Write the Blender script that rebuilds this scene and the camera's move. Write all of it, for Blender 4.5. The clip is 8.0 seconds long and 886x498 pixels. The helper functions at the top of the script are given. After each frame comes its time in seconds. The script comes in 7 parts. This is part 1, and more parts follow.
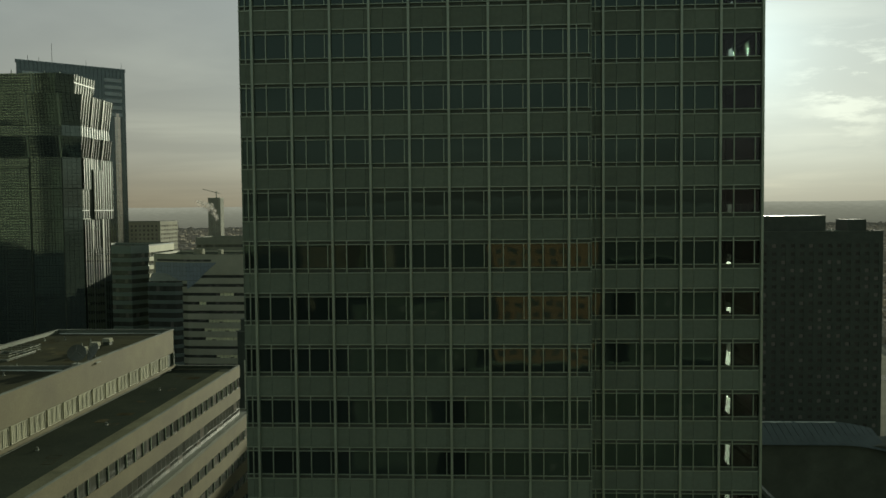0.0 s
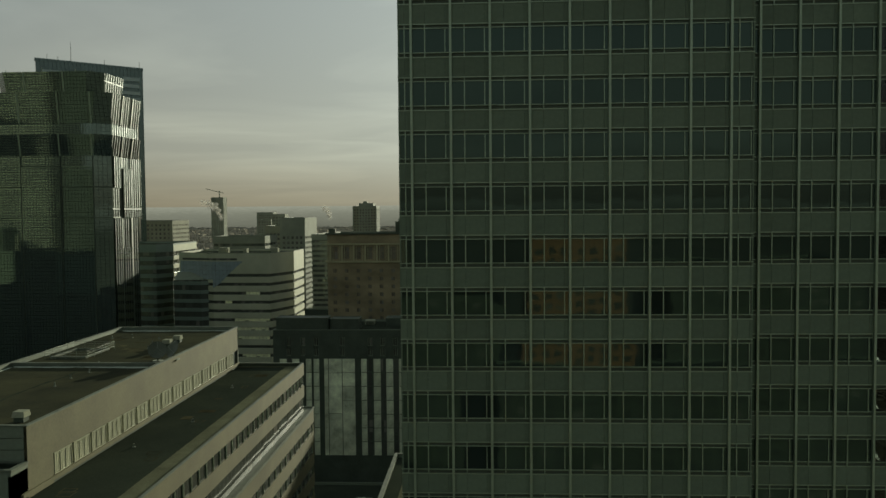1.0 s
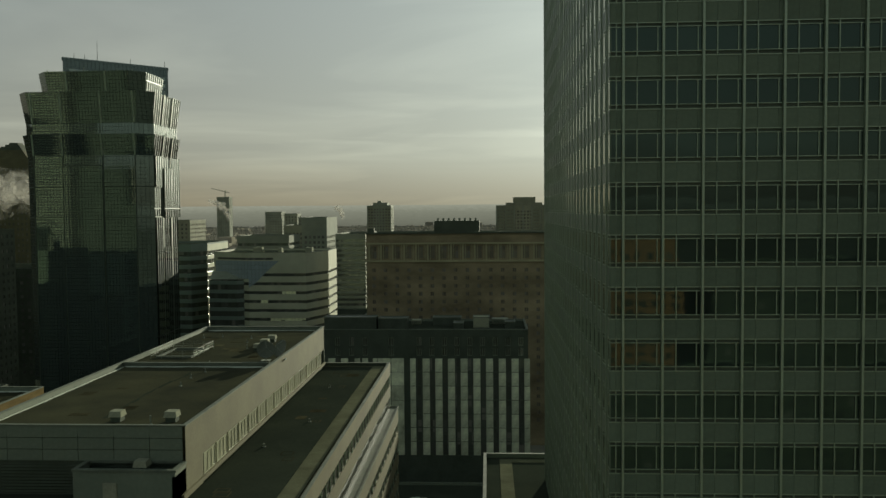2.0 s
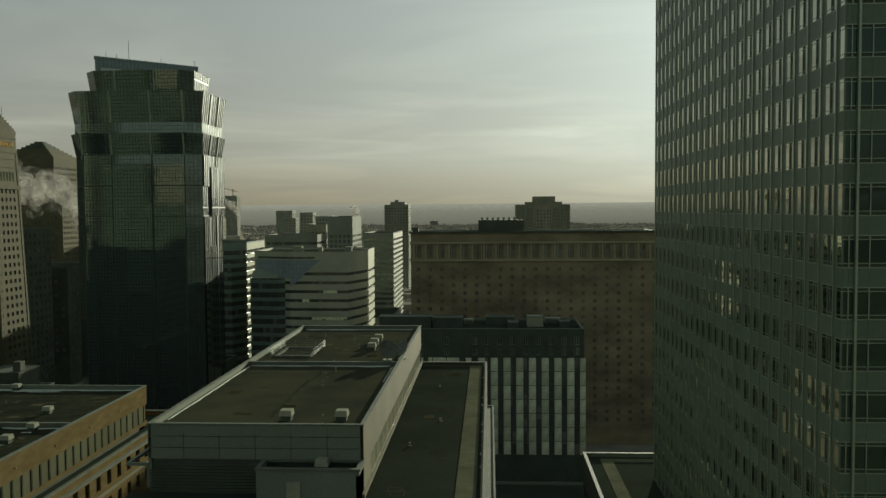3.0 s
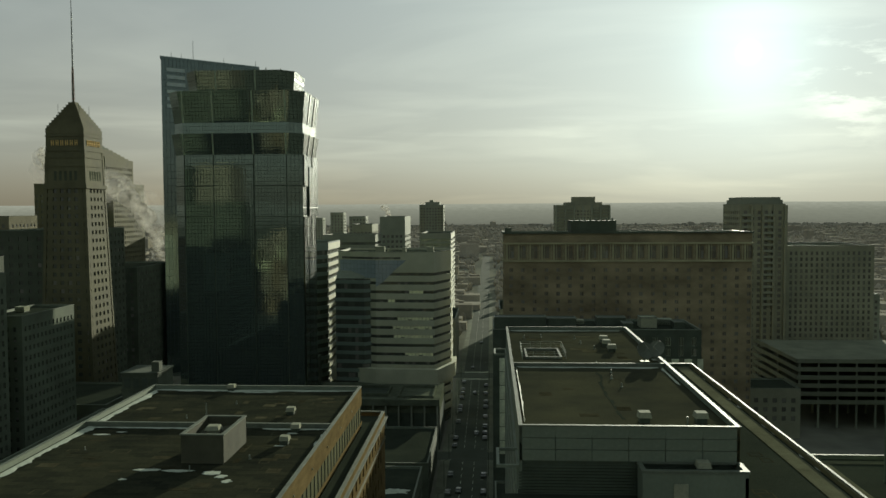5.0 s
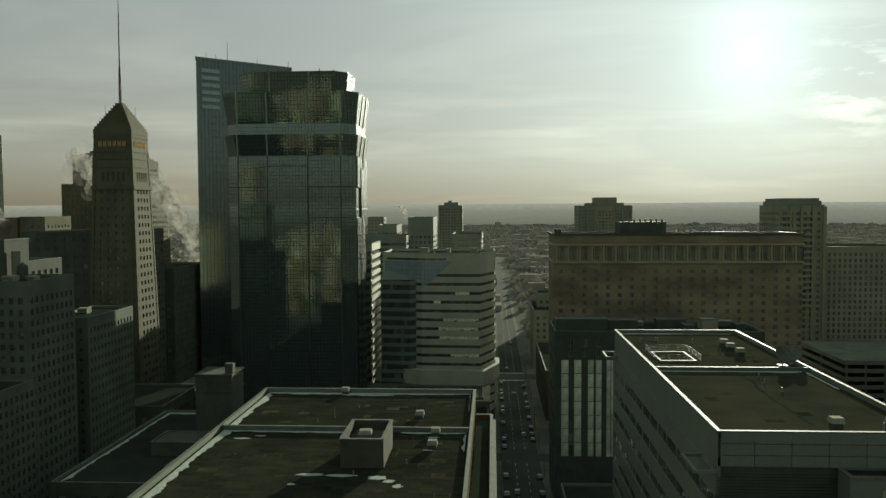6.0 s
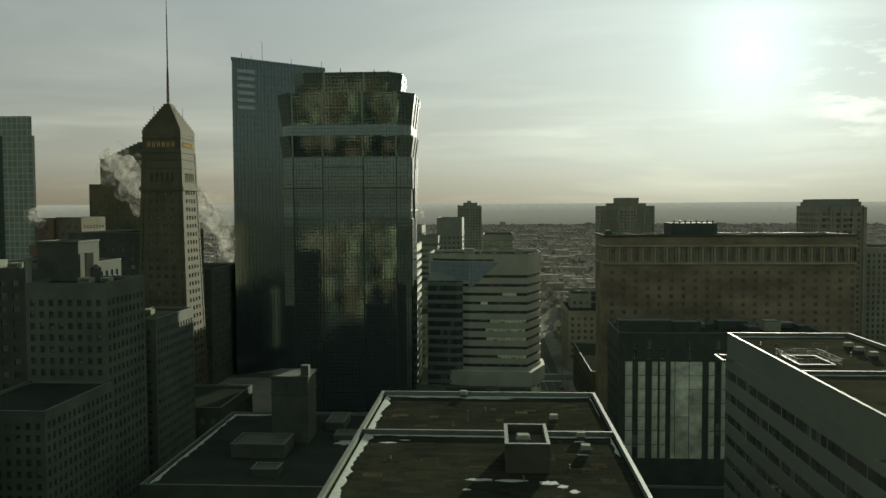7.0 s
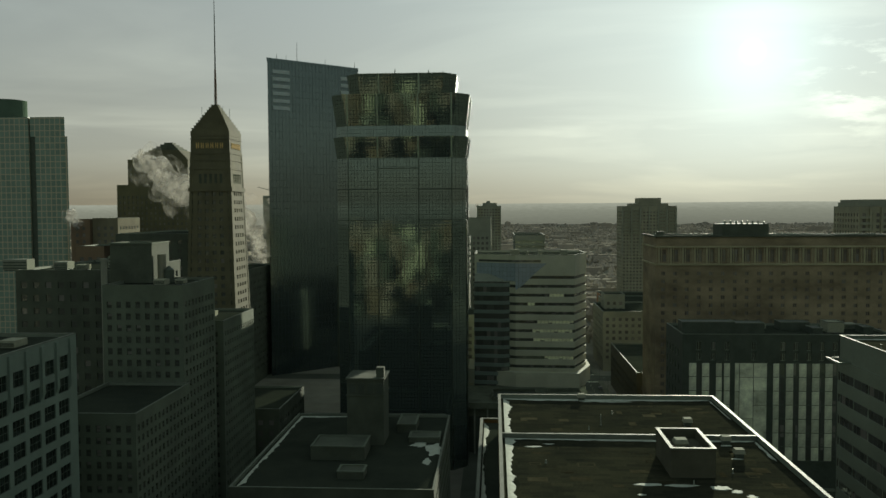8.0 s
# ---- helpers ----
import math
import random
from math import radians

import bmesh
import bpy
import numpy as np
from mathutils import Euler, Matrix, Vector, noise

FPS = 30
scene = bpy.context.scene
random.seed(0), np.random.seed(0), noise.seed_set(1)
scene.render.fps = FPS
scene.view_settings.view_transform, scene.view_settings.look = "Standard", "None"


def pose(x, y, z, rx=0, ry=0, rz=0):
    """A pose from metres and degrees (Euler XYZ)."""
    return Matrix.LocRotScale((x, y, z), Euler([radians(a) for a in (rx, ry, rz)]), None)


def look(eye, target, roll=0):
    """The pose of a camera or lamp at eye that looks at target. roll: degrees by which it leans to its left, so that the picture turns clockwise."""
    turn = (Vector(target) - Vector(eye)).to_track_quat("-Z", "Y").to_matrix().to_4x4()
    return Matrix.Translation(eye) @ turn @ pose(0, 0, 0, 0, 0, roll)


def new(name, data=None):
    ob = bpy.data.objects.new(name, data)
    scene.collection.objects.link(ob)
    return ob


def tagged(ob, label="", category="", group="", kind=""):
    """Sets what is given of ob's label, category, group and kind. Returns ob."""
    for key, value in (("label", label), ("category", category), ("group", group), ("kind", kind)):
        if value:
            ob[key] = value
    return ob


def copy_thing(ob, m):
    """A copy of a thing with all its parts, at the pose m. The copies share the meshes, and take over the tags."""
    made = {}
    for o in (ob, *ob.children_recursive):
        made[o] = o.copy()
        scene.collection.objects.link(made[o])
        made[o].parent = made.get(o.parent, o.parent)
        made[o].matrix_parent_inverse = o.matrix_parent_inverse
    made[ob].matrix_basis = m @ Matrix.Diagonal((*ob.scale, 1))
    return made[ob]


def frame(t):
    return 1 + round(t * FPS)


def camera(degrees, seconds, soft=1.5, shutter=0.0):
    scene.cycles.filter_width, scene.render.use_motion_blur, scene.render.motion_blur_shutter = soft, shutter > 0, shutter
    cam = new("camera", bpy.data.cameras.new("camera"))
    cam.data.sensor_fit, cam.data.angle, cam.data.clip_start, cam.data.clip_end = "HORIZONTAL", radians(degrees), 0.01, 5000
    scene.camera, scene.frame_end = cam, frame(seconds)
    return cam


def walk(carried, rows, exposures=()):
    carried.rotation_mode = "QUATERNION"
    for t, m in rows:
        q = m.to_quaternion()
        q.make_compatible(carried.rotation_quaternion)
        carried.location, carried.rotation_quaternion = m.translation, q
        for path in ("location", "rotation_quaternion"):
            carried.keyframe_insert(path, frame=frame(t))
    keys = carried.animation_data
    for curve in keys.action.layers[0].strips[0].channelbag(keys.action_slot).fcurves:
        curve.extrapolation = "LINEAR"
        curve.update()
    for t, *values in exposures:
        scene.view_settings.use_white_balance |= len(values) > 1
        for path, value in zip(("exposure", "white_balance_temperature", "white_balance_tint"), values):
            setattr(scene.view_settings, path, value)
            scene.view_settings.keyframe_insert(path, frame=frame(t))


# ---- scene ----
cam = camera(55.9, 8.0)
METRES, EYE, TILT, LEAN, TURN = 135.0, 91.0, 0.0, 0.0, 3.1
ROWS = [
    (0.0, -0.0014, 0.0, 0.0, -0.03, -2.65, 0.55),
    (0.5, -0.0379, 0.001, -0.0014, -0.07, -2.64, 0.52),
    (1.0, -0.0852, 0.0013, -0.0023, -0.09, -2.65, 0.49),
    (1.5, -0.138, 0.0026, -0.002, -0.1, -2.66, 0.5),
    (3.0, -0.3178, 0.0021, 0.0, 0.05, -2.74, 0.41),
    (3.5, -0.3788, 0.0015, 0.0008, 0.08, -2.76, 0.39),
    (4.0, -0.4437, 0.0012, 0.0005, 0.11, -2.73, 0.36),
    (4.5, -0.5112, 0.0012, 0.0015, 0.13, -2.74, 0.33),
    (6.0, -0.7164, 0.0046, 0.0068, 0.25, -2.73, 0.28),
    (6.5, -0.7887, 0.0057, 0.0094, 0.29, -2.74, 0.27),
    (7.0, -0.859, 0.007, 0.0112, 0.31, -2.75, 0.26),
    (7.5, -0.9323, 0.0082, 0.0129, 0.34, -2.77, 0.27),
    (8.0, -0.9996, 0.0098, 0.015, 0.4, -2.76, 0.3),
]
walk(cam, [(t, pose(0, 0, EYE, TILT, LEAN, TURN) @ pose(METRES * x, METRES * y, METRES * z, 90 + pitch, roll, yaw)) for t, x, y, z, yaw, pitch, roll in ROWS],
     exposures=[(0.0, 0.76, 5950.0, -6.0), (3.0, 0.77, 5930.0, -6.0), (4.2, 0.96, 5820.0, -6.0), (8.0, 0.96, 5820.0, -6.0)])
# ---- world, sun ----
SUN_AZ, SUN_EL = 16.7, 9.8          # degrees right of +y, degrees up
sun_dir = Vector((math.sin(radians(SUN_AZ)) * math.cos(radians(SUN_EL)), math.cos(radians(SUN_AZ)) * math.cos(radians(SUN_EL)), math.sin(radians(SUN_EL))))
SKY_STRENGTH, SUN_STRENGTH = 0.142, 3.3


def make_world():
    world = bpy.data.worlds.new("sky")
    scene.world = world
    world.use_nodes = True
    nt = world.node_tree
    nt.nodes.clear()
    N, L = nt.nodes.new, nt.links.new
    out, bg = N("ShaderNodeOutputWorld"), N("ShaderNodeBackground")
    sky = N("ShaderNodeTexSky")
    sky.sky_type, sky.sun_disc = "NISHITA", False
    sky.sun_elevation, sky.sun_rotation = radians(SUN_EL), radians(SUN_AZ)
    sky.altitude, sky.air_density, sky.dust_density, sky.ozone_density = 250, 1.0, 4.0, 1.0
    tc = N("ShaderNodeTexCoord")

    def math_node(op, a, b=None, clamp=False):
        n = N("ShaderNodeMath")
        n.operation, n.use_clamp = op, clamp
        for i, v in enumerate((a, b)):
            if v is None:
                continue
            if isinstance(v, (int, float)):
                n.inputs[i].default_value = v
            else:
                L(v, n.inputs[i])
        return n.outputs[0]

    sep = N("ShaderNodeSeparateXYZ")
    L(tc.outputs["Generated"], sep.inputs[0])
    # a thin milky veil: the blue is greyed towards an overcast tone
    hsv = N("ShaderNodeHueSaturation")
    hsv.inputs["Saturation"].default_value = 0.85
    # thin high overcast evens the sky out
    even = N("ShaderNodeGamma")
    even.inputs[1].default_value = 0.22
    L(sky.outputs[0], even.inputs[0]), L(even.outputs[0], hsv.inputs["Color"])
    # dusty warmth low over the town
    low = N("ShaderNodeMapRange")
    low.interpolation_type = "SMOOTHSTEP"
    low.inputs[1].default_value, low.inputs[2].default_value, low.inputs[3].default_value, low.inputs[4].default_value = 0.0, 0.34, 1.0, 0.0
    L(sep.outputs[2], low.inputs[0])
    warm = N("ShaderNodeMix")
    warm.data_type, warm.blend_type = "RGBA", "MULTIPLY"
    warm.inputs[7].default_value = (1.0, 0.955, 0.885, 1)
    L(low.outputs[0], warm.inputs[0])
    # thicker haze right at the horizon
    rim = N("ShaderNodeMapRange")
    rim.interpolation_type = "SMOOTHSTEP"
    rim.inputs[1].default_value, rim.inputs[2].default_value, rim.inputs[3].default_value, rim.inputs[4].default_value = -0.01, 0.075, 1.0, 0.0
    L(sep.outputs[2], rim.inputs[0])
    dim = N("ShaderNodeMix")
    dim.data_type, dim.blend_type = "RGBA", "MULTIPLY"
    dim.inputs[7].default_value = (0.82, 0.755, 0.68, 1)
    L(rim.outputs[0], dim.inputs[0]), L(hsv.outputs[0], dim.inputs[6]), L(dim.outputs[2], warm.inputs[6])
    # cloud streaks, stretched along the horizon: direction projected on a high plane
    up = math_node("ADD", math_node("ABSOLUTE", sep.outputs[2]), 0.16)
    px, py = math_node("DIVIDE", sep.outputs[0], up), math_node("DIVIDE", sep.outputs[1], up)
    comb = N("ShaderNodeCombineXYZ")
    L(math_node("MULTIPLY", px, 0.55), comb.inputs[0]), L(math_node("MULTIPLY", py, 1.0), comb.inputs[1])
    cloud = N("ShaderNodeTexNoise")
    cloud.inputs["Scale"].default_value, cloud.inputs["Detail"].default_value, cloud.inputs["Roughness"].default_value = 1.1, 7, 0.5
    cloud.inputs["Distortion"].default_value = 0.6
    L(comb.outputs[0], cloud.inputs["Vector"])
    ramp = N("ShaderNodeMapRange")
    ramp.inputs[1].default_value, ramp.inputs[2].default_value = 0.48, 0.78
    ramp.inputs[3].default_value, ramp.inputs[4].default_value = 0.0, 0.6
    L(cloud.outputs[0], ramp.inputs[0])
    mixc = N("ShaderNodeMix")
    mixc.data_type, mixc.blend_type = "RGBA", "MIX"
    bright = N("ShaderNodeMix")
    bright.data_type, bright.blend_type = "RGBA", "MULTIPLY"
    bright.inputs[0].default_value = 1.0
    L(warm.outputs[2], bright.inputs[6])
    bright.inputs[7].default_value = (1.5, 1.48, 1.42, 1)
    L(ramp.outputs[0], mixc.inputs[0]), L(warm.outputs[2], mixc.inputs[6]), L(bright.outputs[2], mixc.inputs[7])
    # a low bank of stratus and one torn wisp beside the sun
    band = N("ShaderNodeMapRange")
    band.interpolation_type = "SMOOTHSTEP"
    band.inputs[1].default_value, band.inputs[2].default_value, band.inputs[3].default_value, band.inputs[4].default_value = 0.0, 0.055, 1.0, 0.0
    L(math_node("ABSOLUTE", math_node("SUBTRACT", sep.outputs[2], 0.085)), band.inputs[0])
    bank_map = N("ShaderNodeMapping")
    bank_map.inputs["Scale"].default_value = (2.2, 2.2, 26.0)
    L(tc.outputs["Generated"], bank_map.inputs[0])
    bank = N("ShaderNodeTexNoise")
    bank.inputs["Scale"].default_value, bank.inputs["Detail"].default_value, bank.inputs["Distortion"].default_value = 1.6, 7, 0.5
    L(bank_map.outputs[0], bank.inputs[0])
    bank_r = N("ShaderNodeMapRange")
    bank_r.inputs[1].default_value, bank_r.inputs[2].default_value, bank_r.inputs[4].default_value = 0.46, 0.7, 0.55
    L(bank.outputs[0], bank_r.inputs[0])
    wisp_at = N("ShaderNodeVectorMath")
    wisp_at.operation = "DOT_PRODUCT"
    L(tc.outputs["Generated"], wisp_at.inputs[0])
    wisp_at.inputs[1].default_value = Vector((math.sin(radians(23.0)), math.cos(radians(23.0)), math.tan(radians(7.6)))).normalized()
    wisp_n = N("ShaderNodeTexNoise")
    wisp_n.inputs["Scale"].default_value, wisp_n.inputs["Detail"].default_value, wisp_n.inputs["Roughness"].default_value = 9.0, 7, 0.62
    wisp_map = N("ShaderNodeMapping")
    wisp_map.inputs["Scale"].default_value, wisp_map.inputs["Rotation"].default_value = (1, 1, 4.0), (0, radians(14), 0)
    L(tc.outputs["Generated"], wisp_map.inputs[0]), L(wisp_map.outputs[0], wisp_n.inputs[0])
    wisp_r = N("ShaderNodeMapRange")
    wisp_r.inputs[1].default_value, wisp_r.inputs[2].default_value, wisp_r.inputs[4].default_value = 0.5, 0.6, 1.0
    L(wisp_n.outputs[0], wisp_r.inputs[0])
    wisp = math_node("MULTIPLY", math_node("POWER", math_node("MAXIMUM", wisp_at.outputs["Value"], 0.0), 900.0), wisp_r.outputs[0])
    veil = math_node("ADD", math_node("MULTIPLY", band.outputs[0], bank_r.outputs[0]), math_node("MULTIPLY", wisp, 1.6), True)
    lift = N("ShaderNodeMix")
    lift.data_type, lift.blend_type = "RGBA", "MULTIPLY"
    L(veil, lift.inputs[0]), L(mixc.outputs[2], lift.inputs[6])
    lift.inputs[7].default_value = (1.45, 1.45, 1.42, 1)
    # the dust reads warmer away from the sun
    away, blush = N("ShaderNodeMapRange"), N("ShaderNodeMix")
    away.interpolation_type = "SMOOTHSTEP"
    away.inputs[1].default_value, away.inputs[2].default_value, away.inputs[3].default_value, away.inputs[4].default_value = 0.72, 0.97, 1.0, 0.0
    blush.data_type, blush.blend_type = "RGBA", "MULTIPLY"
    L(away.outputs[0], blush.inputs[0]), L(lift.outputs[2], blush.inputs[6])
    blush.inputs[7].default_value = (0.985, 0.945, 0.9, 1)
    # the veiled sun's aureole
    dot = N("ShaderNodeVectorMath")
    dot.operation = "DOT_PRODUCT"
    L(tc.outputs["Generated"], dot.inputs[0])
    dot.inputs[1].default_value = sun_dir
    d = math_node("MAXIMUM", dot.outputs["Value"], 0.0)
    L(dot.outputs["Value"], away.inputs[0])
    tight = math_node("MULTIPLY", math_node("POWER", d, 520.0), 1.1)
    wide = math_node("ADD", math_node("MULTIPLY", math_node("POWER", d, 40.0), 0.45), math_node("MULTIPLY", math_node("POWER", d, 7.0), 0.16))
    core = math_node("MULTIPLY", math_node("POWER", d, 70000.0), 160.0)
    glow = math_node("ADD", math_node("ADD", tight, core), wide)
    gcol = N("ShaderNodeVectorMath")
    gcol.operation = "SCALE"
    gcol.inputs[0].default_value = (0.84, 1.0, 1.03)
    L(glow, gcol.inputs["Scale"])
    add = N("ShaderNodeVectorMath")
    add.operation = "ADD"
    L(blush.outputs[2], add.inputs[0]), L(gcol.outputs[0], add.inputs[1])
    L(add.outputs[0], bg.inputs[0])
    bg.inputs[1].default_value = SKY_STRENGTH
    L(bg.outputs[0], out.inputs[0])


make_world()
sun_lamp = new("sun", bpy.data.lights.new("sun", "SUN"))
sun_lamp.data.energy, sun_lamp.data.angle, sun_lamp.data.color = SUN_STRENGTH, radians(0.6), (1.0, 0.86, 0.66)
sun_lamp.matrix_world = look(sun_dir * 1000, (0, 0, 0))


# ---- materials ----
SHADE_TINT = (0.97, 1.02, 0.80)            # yellow-green cast of the shade, put into every outdoor base colour
HAZE_LIFT = (0.044, 0.054, 0.041)        # haze veil, added to base colours so that the darks look lifted


def material(name, color, rough=0.7, metal=0.0, vary=0.25, scale=0.4, fine=6.0, bump=0.15, spec=0.15, stain=None, stretch=(1, 1, 1), per_piece=0.0, island=False, haze_lift=1.0):
    """A weathered surface: broad stains, fine grain, relief and a small change from piece to piece."""
    m = bpy.data.materials.new(name)
    m.use_nodes = True
    # the shade cast and the haze veil go into the base colour
    color = tuple(a * k + d * haze_lift for a, k, d in zip(color, SHADE_TINT, HAZE_LIFT))
    if stain:
        stain = tuple(a + d * haze_lift for a, d in zip(stain, HAZE_LIFT))
    nt = m.node_tree
    N, L = nt.nodes.new, nt.links.new
    bsdf = nt.nodes["Principled BSDF"]
    tc, mp = N("ShaderNodeTexCoord"), N("ShaderNodeMapping")
    mp.inputs["Scale"].default_value = stretch
    L(tc.outputs["Object"], mp.inputs[0])
    broad, grain = N("ShaderNodeTexNoise"), N("ShaderNodeTexNoise")
    broad.inputs["Scale"].default_value, broad.inputs["Detail"].default_value, broad.inputs["Roughness"].default_value = scale, 6, 0.62
    grain.inputs["Scale"].default_value, grain.inputs["Detail"].default_value = fine, 4
    L(mp.outputs[0], broad.inputs[0]), L(mp.outputs[0], grain.inputs[0])
    r1 = N("ShaderNodeMapRange")
    r1.inputs[1].default_value, r1.inputs[2].default_value = 0.3, 0.7
    L(broad.outputs[0], r1.inputs[0])
    dark = stain or tuple(c * (1 - vary) for c in color)
    mix = N("ShaderNodeMix")
    mix.data_type = "RGBA"
    mix.inputs[6].default_value, mix.inputs[7].default_value = (*dark, 1), (*[min(1, c * (1 + vary * 0.4)) for c in color], 1)
    L(r1.outputs[0], mix.inputs[0])
    g = N("ShaderNodeMapRange")
    g.inputs[1].default_value, g.inputs[2].default_value, g.inputs[3].default_value, g.inputs[4].default_value = 0.25, 0.75, 1 - vary * 0.5, 1 + vary * 0.35
    L(grain.outputs[0], g.inputs[0])
    value = g.outputs[0]
    if per_piece:
        src = N("ShaderNodeNewGeometry").outputs["Random Per Island"] if island else N("ShaderNodeObjectInfo").outputs["Random"]
        p = N("ShaderNodeMapRange")
        p.inputs[3].default_value, p.inputs[4].default_value = 1 - per_piece, 1 + per_piece
        L(src, p.inputs[0])
        mul = N("ShaderNodeMath")
        mul.operation = "MULTIPLY"
        L(value, mul.inputs[0]), L(p.outputs[0], mul.inputs[1])
        value = mul.outputs[0]
    sc = N("ShaderNodeVectorMath")
    sc.operation = "SCALE"
    L(mix.outputs[2], sc.inputs[0]), L(value, sc.inputs["Scale"])
    L(sc.outputs[0], bsdf.inputs["Base Color"])
    rr = N("ShaderNodeMapRange")
    rr.inputs[3].default_value, rr.inputs[4].default_value = max(0.03, rough - 0.08), min(1, rough + 0.08)
    L(broad.outputs[0], rr.inputs[0]), L(rr.outputs[0], bsdf.inputs["Roughness"])
    bsdf.inputs["Metallic"].default_value, bsdf.inputs["Specular IOR Level"].default_value = metal, spec
    if bump:
        b = N("ShaderNodeBump")
        b.inputs["Strength"].default_value, b.inputs["Distance"].default_value = bump, 0.02
        L(grain.outputs[0], b.inputs["Height"]), L(b.outputs[0], bsdf.inputs["Normal"])
    return m


def glass_skin(name, color, metal=0.0, rough=0.04, cell=(1.5, 1.9), wobble=0.012, line=0.0, line_color=(0.02, 0.022, 0.02), warp=0.004, blind=0.0, spec=0.5, z_off=0.0, per_piece=False, ior=1.5, tone_range=0.25, gloss_tint=(1, 1, 1), pillow=0.0):
    """Coated window glass in panes that each lean a little and warp, with dark joints."""
    m = bpy.data.materials.new(name)
    m.use_nodes = True
    nt = m.node_tree
    N, L = nt.nodes.new, nt.links.new
    bsdf = nt.nodes["Principled BSDF"]
    geo, tc = N("ShaderNodeNewGeometry"), N("ShaderNodeTexCoord")
    pos, nrm = N("ShaderNodeSeparateXYZ"), N("ShaderNodeSeparateXYZ")
    L(geo.outputs["Position"], pos.inputs[0]), L(geo.outputs["Normal"], nrm.inputs[0])

    def mth(op, a, b=None, clamp=False):
        n = N("ShaderNodeMath")
        n.operation, n.use_clamp = op, clamp
        for i, v in enumerate((a, b)):
            if v is None:
                continue
            if isinstance(v, (int, float)):
                n.inputs[i].default_value = v
            else:
                L(v, n.inputs[i])
        return n.outputs[0]

    side = mth("GREATER_THAN", mth("ABSOLUTE", nrm.outputs[0]), 0.72)
    u = mth("ADD", mth("MULTIPLY", pos.outputs[1], side), mth("MULTIPLY", pos.outputs[0], mth("SUBTRACT", 1.0, side)))
    uu, vv = mth("DIVIDE", u, cell[0]), mth("DIVIDE", mth("ADD", pos.outputs[2], z_off), cell[1])
    cu, cv = mth("FLOOR", uu), mth("FLOOR", vv)
    cid = N("ShaderNodeCombineXYZ")
    if per_piece:
        L(mth("MULTIPLY", N("ShaderNodeObjectInfo").outputs["Random"], 997.0), cid.inputs[0])
        L(mth("MULTIPLY", geo.outputs["Random Per Island"], 991.0), cid.inputs[1])
    else:
        L(cu, cid.inputs[0]), L(cv, cid.inputs[1]), L(side, cid.inputs[2])
    wn = N("ShaderNodeTexWhiteNoise")
    L(cid.outputs[0], wn.inputs["Vector"])
    lean = N("ShaderNodeVectorMath")
    lean.operation = "SUBTRACT"
    L(wn.outputs["Color"], lean.inputs[0])
    lean.inputs[1].default_value = (0.5, 0.5, 0.5)
    lean2 = N("ShaderNodeVectorMath")
    lean2.operation = "SCALE"
    L(lean.outputs[0], lean2.inputs[0])
    lean2.inputs["Scale"].default_value = wobble * 2
    warp_n = N("ShaderNodeTexNoise")
    warp_n.inputs["Scale"].default_value, warp_n.inputs["Detail"].default_value = 0.9, 2
    L(geo.outputs["Position"], warp_n.inputs[0])
    w0 = N("ShaderNodeVectorMath")
    w0.operation = "SUBTRACT"
    L(warp_n.outputs["Color"], w0.inputs[0])
    w0.inputs[1].default_value = (0.5, 0.5, 0.5)
    w1 = N("ShaderNodeVectorMath")
    w1.operation = "SCALE"
    L(w0.outputs[0], w1.inputs[0])
    w1.inputs["Scale"].default_value = warp * 6
    s1, s2, nm = N("ShaderNodeVectorMath"), N("ShaderNodeVectorMath"), N("ShaderNodeVectorMath")
    s1.operation = s2.operation = "ADD"
    nm.operation = "NORMALIZE"
    L(geo.outputs["Normal"], s1.inputs[0]), L(lean2.outputs[0], s1.inputs[1])
    L(s1.outputs[0], s2.inputs[0]), L(w1.outputs[0], s2.inputs[1])
    bent = s2.outputs[0]
    if pillow:
        # each sealed pane bulges, so that it mirrors a shrunken view of its own
        du, dv = (mth("MULTIPLY", mth("SUBTRACT", mth("FRACT", w), 0.5), pillow) for w in (uu, vv))
        bulge, s3 = N("ShaderNodeCombineXYZ"), N("ShaderNodeVectorMath")
        L(mth("MULTIPLY", du, mth("SUBTRACT", 1.0, side)), bulge.inputs[0]), L(mth("MULTIPLY", du, side), bulge.inputs[1]), L(dv, bulge.inputs[2])
        s3.operation = "ADD"
        L(bent, s3.inputs[0]), L(bulge.outputs[0], s3.inputs[1])
        bent = s3.outputs[0]
    L(bent, nm.inputs[0])
    L(nm.outputs[0], bsdf.inputs["Normal"])
    tone = N("ShaderNodeMapRange")
    tone.inputs[3].default_value, tone.inputs[4].default_value = 1 - tone_range, 1 + tone_range
    L(wn.outputs["Value"], tone.inputs[0])
    col = N("ShaderNodeVectorMath")
    col.operation = "SCALE"
    col.inputs[0].default_value = color
    L(tone.outputs[0], col.inputs["Scale"])
    last = col.outputs[0]
    if blind:
        # some panes are paler: drawn blinds, and lit rooms in the flats
        pick = mth("GREATER_THAN", wn.outputs["Value"], 1 - blind)
        bm_ = N("ShaderNodeMix")
        bm_.data_type = "RGBA"
        L(pick, bm_.inputs[0]), L(last, bm_.inputs[6])
        bm_.inputs[7].default_value = (0.16, 0.155, 0.13, 1)
        last = bm_.outputs[2]
